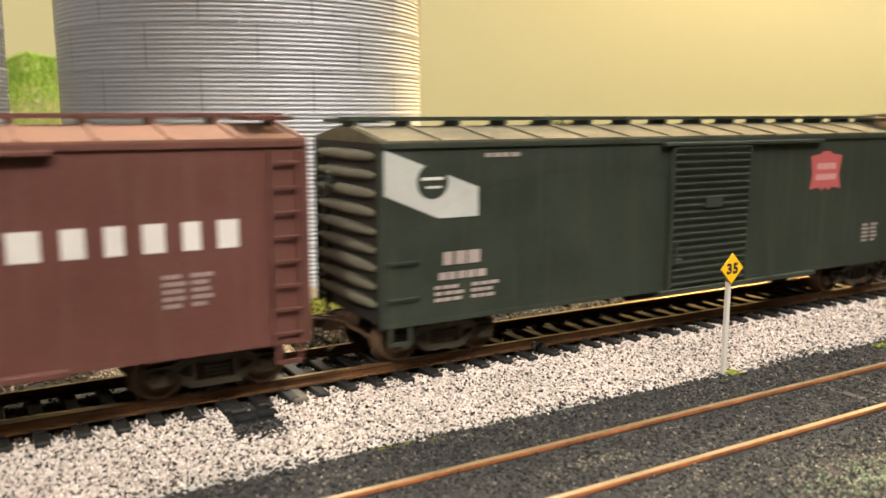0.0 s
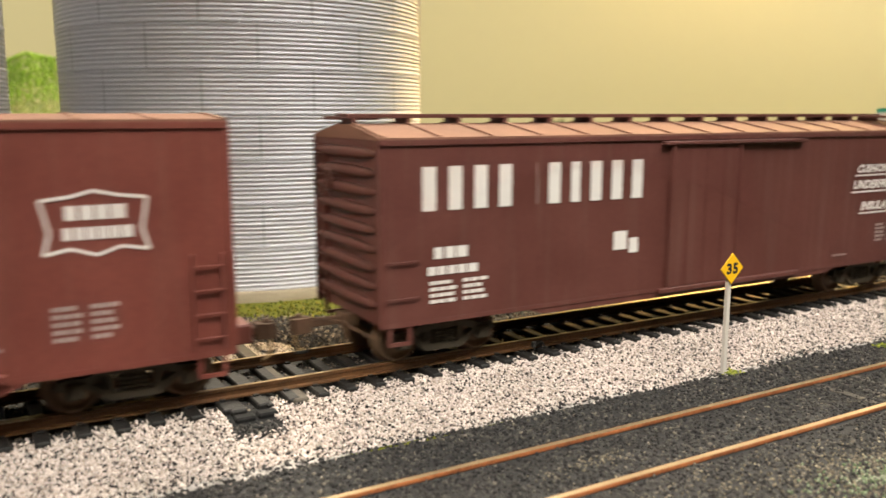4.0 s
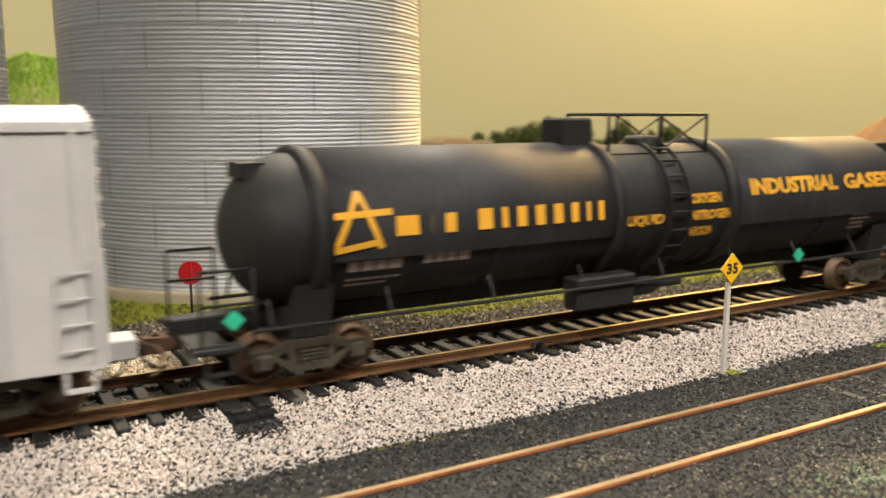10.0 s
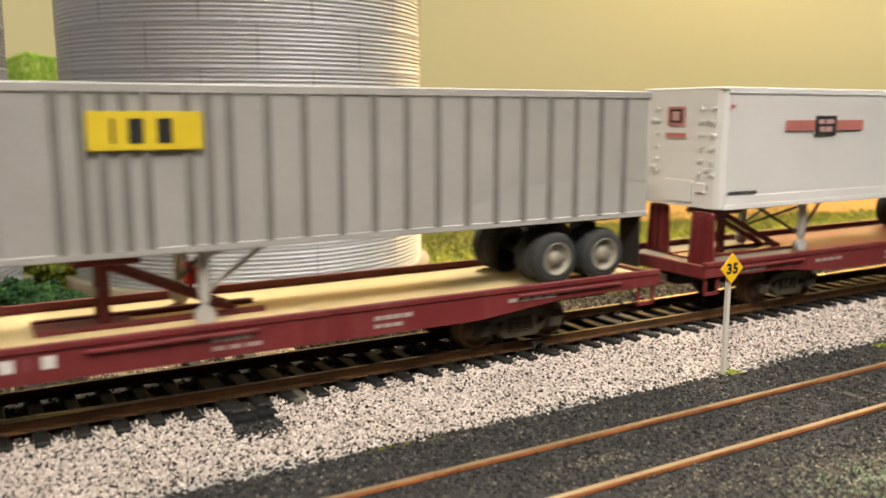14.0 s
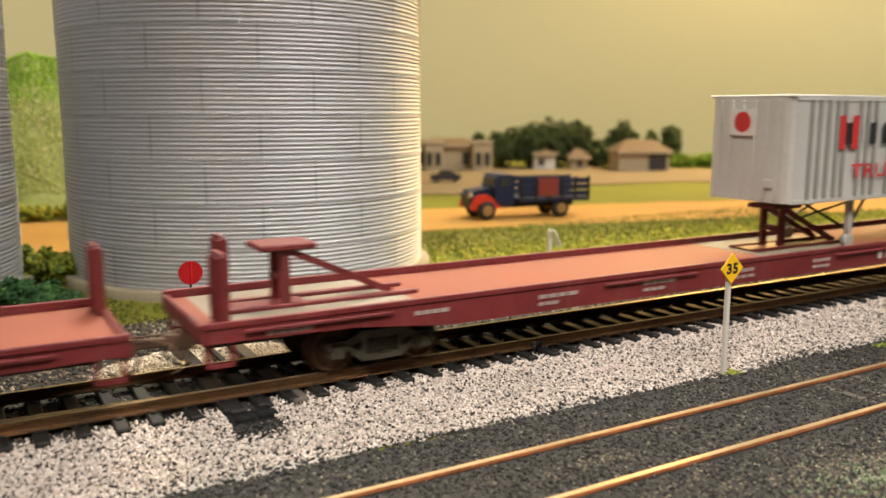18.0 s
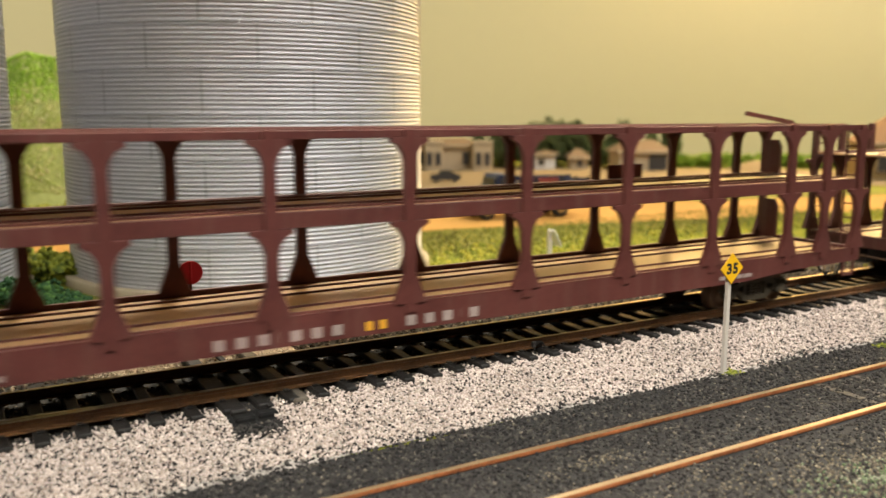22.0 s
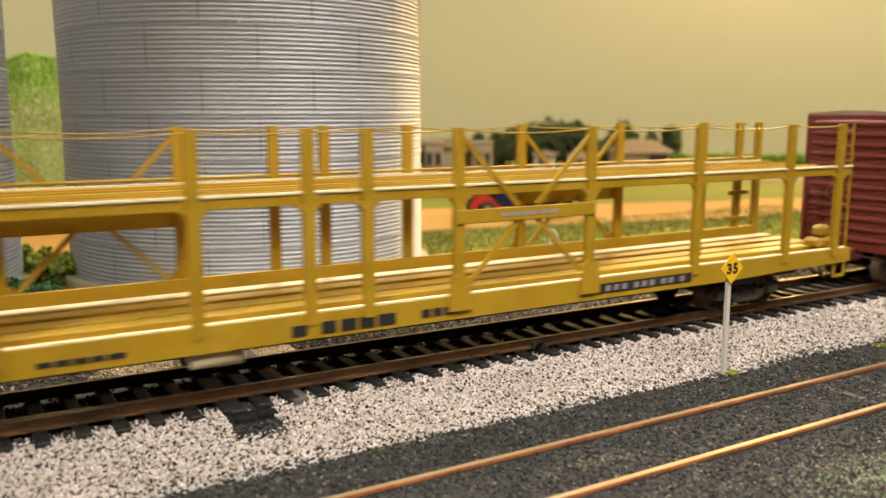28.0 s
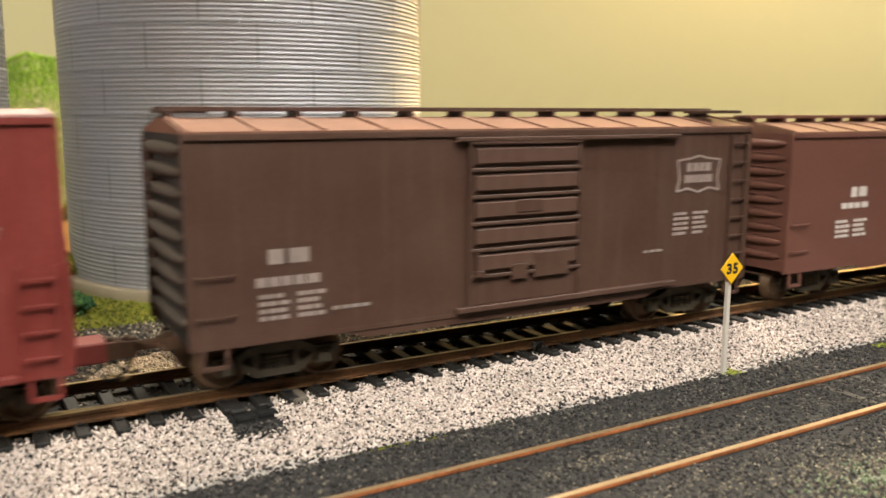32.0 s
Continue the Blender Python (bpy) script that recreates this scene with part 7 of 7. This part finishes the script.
part("reservoir", lathe(bm_new(), [(0.01, 131), (2.2, 131.4), (2.2, 141), (0.01, 141.4)], 16, "x", (0, -13.5, 8.2)), YDECK, yel, "pale air reservoir")

# ---------------------------------------------------------------- the last box cars
red = box_car(3313, 215, MAROON, mat("pale_dusty_roof", (0.42, 0.28, 0.26), 0.7, var=0.15), "maroon sixty-foot box car with white name blocks", zb=9.8, ze=52.0, zr=53.4, doors=[(89.6, 126.2, 10.6, 50.8, "header", None), (127.5, 165, 11.2, 50.4, "smooth", None)], walkway=False, ladder="low", panels=18, ribs=12, sill=(36, 178, 7.8))
lettering(red, name_blocks(19.0, 41.5, 32.6, 41.4, (1, 1, 1, 1), YS), LETTER, "white company name blocks")
lettering(red, name_blocks(45.5, 71.8, 32.6, 41.4, (0.5, 1, 0.9, 1, 1, 1), YS), LETTER, "white company name blocks")
lettering(red, bars([(24.5, 32, 25.2, 28.0, 2), (22.5, 34, 20.9, 22.7, 5), (38, 41, 20.0, 20.7, 2), (38, 46, 17.2, 18.0, 4)] + data_block(23, 19.0, YS, 14, 3, 0.8), YS), LETTER)
lettering(red, box(bm_new(), 43, 52.2, YS, YS + 0.06, 24.3, 26.9), YELSIGN, "yellow placard")
lettering(red, ring(bm_new(), 47.6, 21.2, 2.2, 2.7, YS), PALELET)
lettering(red, bars([(61.4, 65.4, 24.0, 28.4, 1), (65.8, 69.5, 22.2, 26.2, 1)], YS), LETTER, "white device blocks")
lettering(red, text_bm("CUSHION", 187, 199.5, 36.4, 38.4, YS, slant=0.8), DULLLET, "white slanted lettering CUSHION")
lettering(red, text_bm("UNDERFRAME", 186, 205.5, 32.8, 34.8, YS, slant=0.8), DULLLET, "white slanted lettering UNDERFRAME")
lettering(red, bars([(186.5, 199.5, 35.6, 36.0, 1), (185.5, 205, 32.0, 32.4, 1), (72, 86, 11, 12, 5)] + data_block(186, 24, YS, 12, 5, 0.8), YS), PALELET)
lettering(red, bars([(105, 111, 22, 24.6, 1), (100, 112, 27.2, 28.2, 4)], YS - 1.05), LETTER)

# faint rib highlights put into the colour, over end walls painted black for shade
DIMRIB = mat("dim_lit_end_ribs", (0.085, 0.07, 0.055), 0.65, var=0.3, coarse=120)
br = box_car(3548, 142, DKBROWN, BROWNROOF, "dark brown forty-foot box car with pressed steel door", zb=10.6, ze=49.0, zr=51.8, doors=[(57.5, 87, 12.2, 47.0, "pressed", None)], panels=11, sill=(34, 108, 8.6), end_mat=DARK, rib_mat=DIMRIB)


def herald(car, x, z, w, h):
    """Shield outline in white bars, with two plain bars inside."""
    pts = [(0, 0), (0.06, 0.35), (0, 0.88), (0.28, 0.92), (0.5, 1.0), (0.72, 0.92), (1.0, 0.88), (0.94, 0.35), (1.0, 0), (0.75, 0.08), (0.5, -0.04), (0.25, 0.08)]
    hb = bm_new()
    for a, b in zip(pts, pts[1:] + pts[:1]):
        bar(hb, (x + a[0] * w, YS, z + a[1] * h), (x + b[0] * w, YS, z + b[1] * h), 0.1, 0.5)
    lettering(car, hb, PALELET, "pale herald outline")
    lettering(car, bars([(x + 0.22 * w, x + 0.78 * w, z + 0.56 * h, z + 0.8 * h, 4), (x + 0.18 * w, x + 0.82 * w, z + 0.24 * h, z + 0.46 * h, 6)], YS), PALELET)


herald(br, 117, 33.8, 14.5, 8.6)
lettering(br, bars([(14.5, 22.5, 25.0, 27.8, 2), (12, 24.5, 20.8, 22.6, 5), (27, 35, 15.0, 15.7, 4)] + data_block(12.5, 18.6, YS, 15, 4, 0.8), YS), DULLLET)
lettering(br, bars(data_block(116.5, 28, YS, 13, 5, 0.7) + [(107, 113, 19.5, 20.1, 3)], YS), PALELET)
lb = box_car(3707, 142, mat("warm_box_car_brown", (0.14, 0.06, 0.045), 0.5, var=0.12), BROWNROOF, "warm brown forty-foot box car at the rear", zb=9.8, ze=47.2, zr=50.0, doors=[(57.5, 87, 10.4, 45.4, "pressed", None)], panels=11, sill=(34, 108, 8.0))
lettering(lb, bars([(26, 33, 29.2, 32, 2), (22, 34, 26, 27.6, 4)] + data_block(20, 22, YS, 16, 4, 0.8), YS), LETTER)

# ---------------------------------------------------------------- loose stone and growth
rng = np.random.default_rng(11)


def scatter(n, x0, x1, y0, y1):
    return np.stack([rng.uniform(x0, x1, n), rng.uniform(y0, y1, n)], 1)


def heap(name, p, size, material, label, seed, lift=0.15, category="gravel", lie=height):
    z = np.array([lie(x, y) for x, y in p]) + rng.uniform(-0.1, 0.35, len(p)) + lift
    return tagged(put(name, shards(name, np.column_stack([p, z]), size, material, seed)), label, category, kind="stuff")


p = scatter(80000, -75, 262, -34.5, -9.9)
edge = np.array([-32.6 + 1.6 * noise.noise(Vector((x * 0.06, 1.7, 0))) + 0.7 * noise.noise(Vector((x * 0.3, 4.7, 0))) for x in p[:, 0]])
clear = (p[:, 1] < edge) & (rng.uniform(size=len(p)) > 0.02)
patch = (np.abs(p[:, 0] + 0.3) < 4.4) & (p[:, 1] > -22.8)
thin = (p[:, 1] > -13.5) & (rng.uniform(size=len(p)) > 0.35 * np.clip((-9.4 - p[:, 1]) / 4.0, 0, 1))
p = p[~clear & ~patch & ~thin]
heap("white_ballast", p, rng.uniform(0.24, 0.45, len(p)), BALLAST, "white and grey ballast stones on the track shoulder", 5)
p = scatter(170, -5.0, 4.6, -24.0, -20.0)
heap("spilled_cinders", p, rng.uniform(0.3, 0.55, len(p)), CINDER, "black grit spilled round the switch plate", 17, 0.3)
p = scatter(52000, -75, 230, -112, -31)
keep = (p[:, 0] < 70 - (p[:, 1] + 112) * -2.1) & (np.abs(p[:, 1] + 49.0) > 0.9) & (np.abs(p[:, 1] + 66.6) > 0.9)
keep &= p[:, 1] < -30.5
p = p[keep]
heap("cinders", p, rng.uniform(0.25, 0.55, len(p)), CINDER, "dark grey cinders filling the siding", 6, 0.05)
p = scatter(7000, -75, 300, -15, 16)
heap("soiled_ballast", p, rng.uniform(0.3, 0.6, len(p)), MIXED, "soiled brown ballast between the sleepers", 7, -0.1)
p = scatter(24000, -75, 330, 15.5, 86)
p = p[p[:, 1] < 84 - 36 * np.clip((p[:, 0] - 10) / 70, 0, 1) + rng.normal(0, 1.5, len(p))]
heap("yard_gravel", p, rng.uniform(0.35, 0.75, len(p)), MIXED, "mixed dark gravel behind the track", 8)


def sand_lie(x, y):
    """A low bank of sand beside the far rail."""
    edge = min((x + 23) / 5.0, (27 - x) / 6.0, (45 - 0.45 * abs(x - 1) - y) / 6.0, 1.0)
    return -8.3 + 4.3 * max(0.0, edge) ** 0.7


strip("sand_bank", -23, 27, 16.5, 44, lambda x, y: sand_lie(x, y) - 0.2, mat("pale_sand_bank", (0.6, 0.5, 0.36), 0.95, var=0.15, coarse=200, bump=0.5), "pale sand bank round the switch stand", "ground", step=2.5, rag=0.5)
p = scatter(5200, -23, 27, 16.5, 45)
p = p[[sand_lie(x, y) > -7.9 for x, y in p]]
heap("pale_sand", p, rng.uniform(0.3, 0.6, len(p)), SANDST, "pale sandy gravel round the switch stand", 9, 0.0, lie=sand_lie)
for cx, cy, sx, sy, n, label in ((48, -57.5, 5, 1.0, 110, "pale grit spilled on the cinders"), (96, -86, 12, 5, 1500, "pale grit at the edge of the cinders"), (66, -78, 18, 7, 500, "scattered pale grit on the cinders")):
    p = np.stack([rng.normal(cx, sx, n), rng.normal(cy, sy, n)], 1)
    heap("pale_grit", p, rng.uniform(0.18, 0.36, n), GRIT, label, 30 + n, 0.15)
for cx, cy, n, label in ((110, -34, 90, "green tuft at the foot of the speed sign"), (163, -37.5, 40, "small green tuft on the cinders"), (84, -86, 260, "green and pale weeds on the cinders")):
    p = np.stack([rng.normal(cx, 1.2 if n < 200 else 7, n), rng.normal(cy, 0.9 if n < 200 else 3, n)], 1)
    heap("weed_tuft", p, rng.uniform(0.15, 0.4, n), MINT if n > 200 else LEAFYE, label, 10 + n, 0.4, "weeds")
# turf on the field behind the yard strip
n = 34000
p = np.stack([rng.uniform(-60, 420, n), 44 + 165 * rng.uniform(0, 1, n) ** 1.2], 1)
c1 = (np.hypot(p[:, 0] - 55.8, p[:, 1] - 162.6) > 73) & (np.hypot(p[:, 0] + 95, p[:, 1] - 172) > 73)
c1 &= p[:, 1] > 82 - 36 * np.clip((p[:, 0] - 10) / 70, 0, 1) + rng.normal(0, 3, len(p))
p = p[c1]
heap("field_turf", p, rng.uniform(0.3, 0.8, len(p)), WEED, "yellow-green ground foam turf", 21, 0.0, "turf")
n = 9000
p = np.stack([rng.uniform(80, 460, n), rng.normal(112, 20, n)], 1)
p = p[np.hypot(p[:, 0] - 55.8, p[:, 1] - 162.6) > 73]
heap("field_weeds", p, rng.uniform(0.5, 1.5, len(p)), LEAFLT, "light green weeds along the field edge", 22, 0.2, "weeds")

# bushes by the bins
for k, (cx, cy, hh, ww) in enumerate(((-19, 110, 6, 15), (-26, 120, 8, 16), (-32, 130, 8, 16), (-24, 112, 6, 14))):
    tree(cx, cy, hh, ww, LEAFDK, "low dark green bush beside the bin plinth", 60 + k, 420, False, 0.0, 1.3, "bush")
for k, (cx, cy, hh, ww) in enumerate(((-20, 170, 11, 18), (-13, 162, 10, 14), (-28, 178, 11, 16))):
    tree(cx, cy, hh, ww, LEAFYE, "yellow-green bush between the bins", 70 + k, 420, False, 0.0, 1.5, "bush")
# wooded rise seen between the bins: a soft foam-covered hill
def rise(x, y):
    u = max(0.0, min(1.0, (y - 352) / 60.0))
    return -8.6 + (92 + 9 * noise.noise(Vector((x * 0.03, 0.2, y * 0.01)))) * u ** 0.8 + 5 * noise.noise(Vector((x * 0.07, y * 0.07, 2.0))) * min(1.0, u * 4)


HILLGREEN = mat("pale_green_hillside_foam", (0.2, 0.27, 0.05), 0.95, var=0.3, coarse=22, fine=260, tint=(0.4, 0.42, 0.17), bump=0.6)
sheet("wooded_hill", [-160 + 6 * i for i in range(40)], [350 + 5 * i for i in range(24)], rise, HILLGREEN, "soft pale green wooded hill behind the bins", "hill")
for label, leaf, y0, y1, n, sz in (("pale green scrub on the hillside", LEAFPALE, 358, 398, 5200, 0.95), ("bright green scrub along the hilltop", BRIGHT, 392, 420, 4200, 1.1)):
    p = scatter(n, -110, 50, y0, y1)
    heap("hill_scrub", p, rng.uniform(0.6, 1.3, n) * sz, leaf, label, n + int(y0), 0.5, "scrub", rise)
for k, (cx, cy, hh, ww) in enumerate(((-30, 352, 12, 26), (-8, 356, 9, 22), (14, 350, 11, 24), (-50, 350, 10, 24))):
    tree(cx, cy, hh, ww, LEAFLT, "olive bush at the foot of the hill", 90 + k, 420, False, 0.0, 1.6, "bush")
# hedge line and gravel pile in the distance
for k in range(14):
    tree(655 + k * 20 + (k % 2) * 6, 520 - k * 13, 14 + (k % 3), 36, LEAFHEDGE, "low green hedge before the backdrop", 120 + k, 260, False, 0.0, 2.4, "hedge")
pile = thing("gravel_pile", "pale sand pile beside the road", "sand pile", (672, 430, -8.0))
part("heap", lathe(bm_new(), [(34, -0.5), (26, 3), (16, 7.5), (7, 10.5), (0.01, 12)], 28), PALEROAD, pile)

# ---------------------------------------------------------------- what moves
def motions():
    for ob, x, y, z in MOVING:
        walk(ob, [(0.0, pose(x * S, y * S, z * S)), (SECONDS, pose(x * S - SPEED * SECONDS, y * S, z * S))])
    turn = -math.degrees(SPEED / (WR * S))       # wheels roll without slipping
    for ob, dx, x in WHEELS:
        t0, t1 = max(0.0, x / 111.2 - 2.8), min(SECONDS, x / 111.2 + 0.9)
        k0, k1 = int(t0 * 15), int(t1 * 15)
        if k1 <= k0:
            k0, k1 = 0, 2
        rows = [(k / 15, pose(dx * S, 0, WR * S, 0, turn * (k - k0) / 15, 0)) for k in range(k0, k1 + 1)]
        if rows[0][0] > 0:
            rows.insert(0, (0.0, rows[0][1]))
        if rows[-1][0] < SECONDS:
            rows.append((SECONDS, rows[-1][1]))
        walk(ob, rows)


motions()
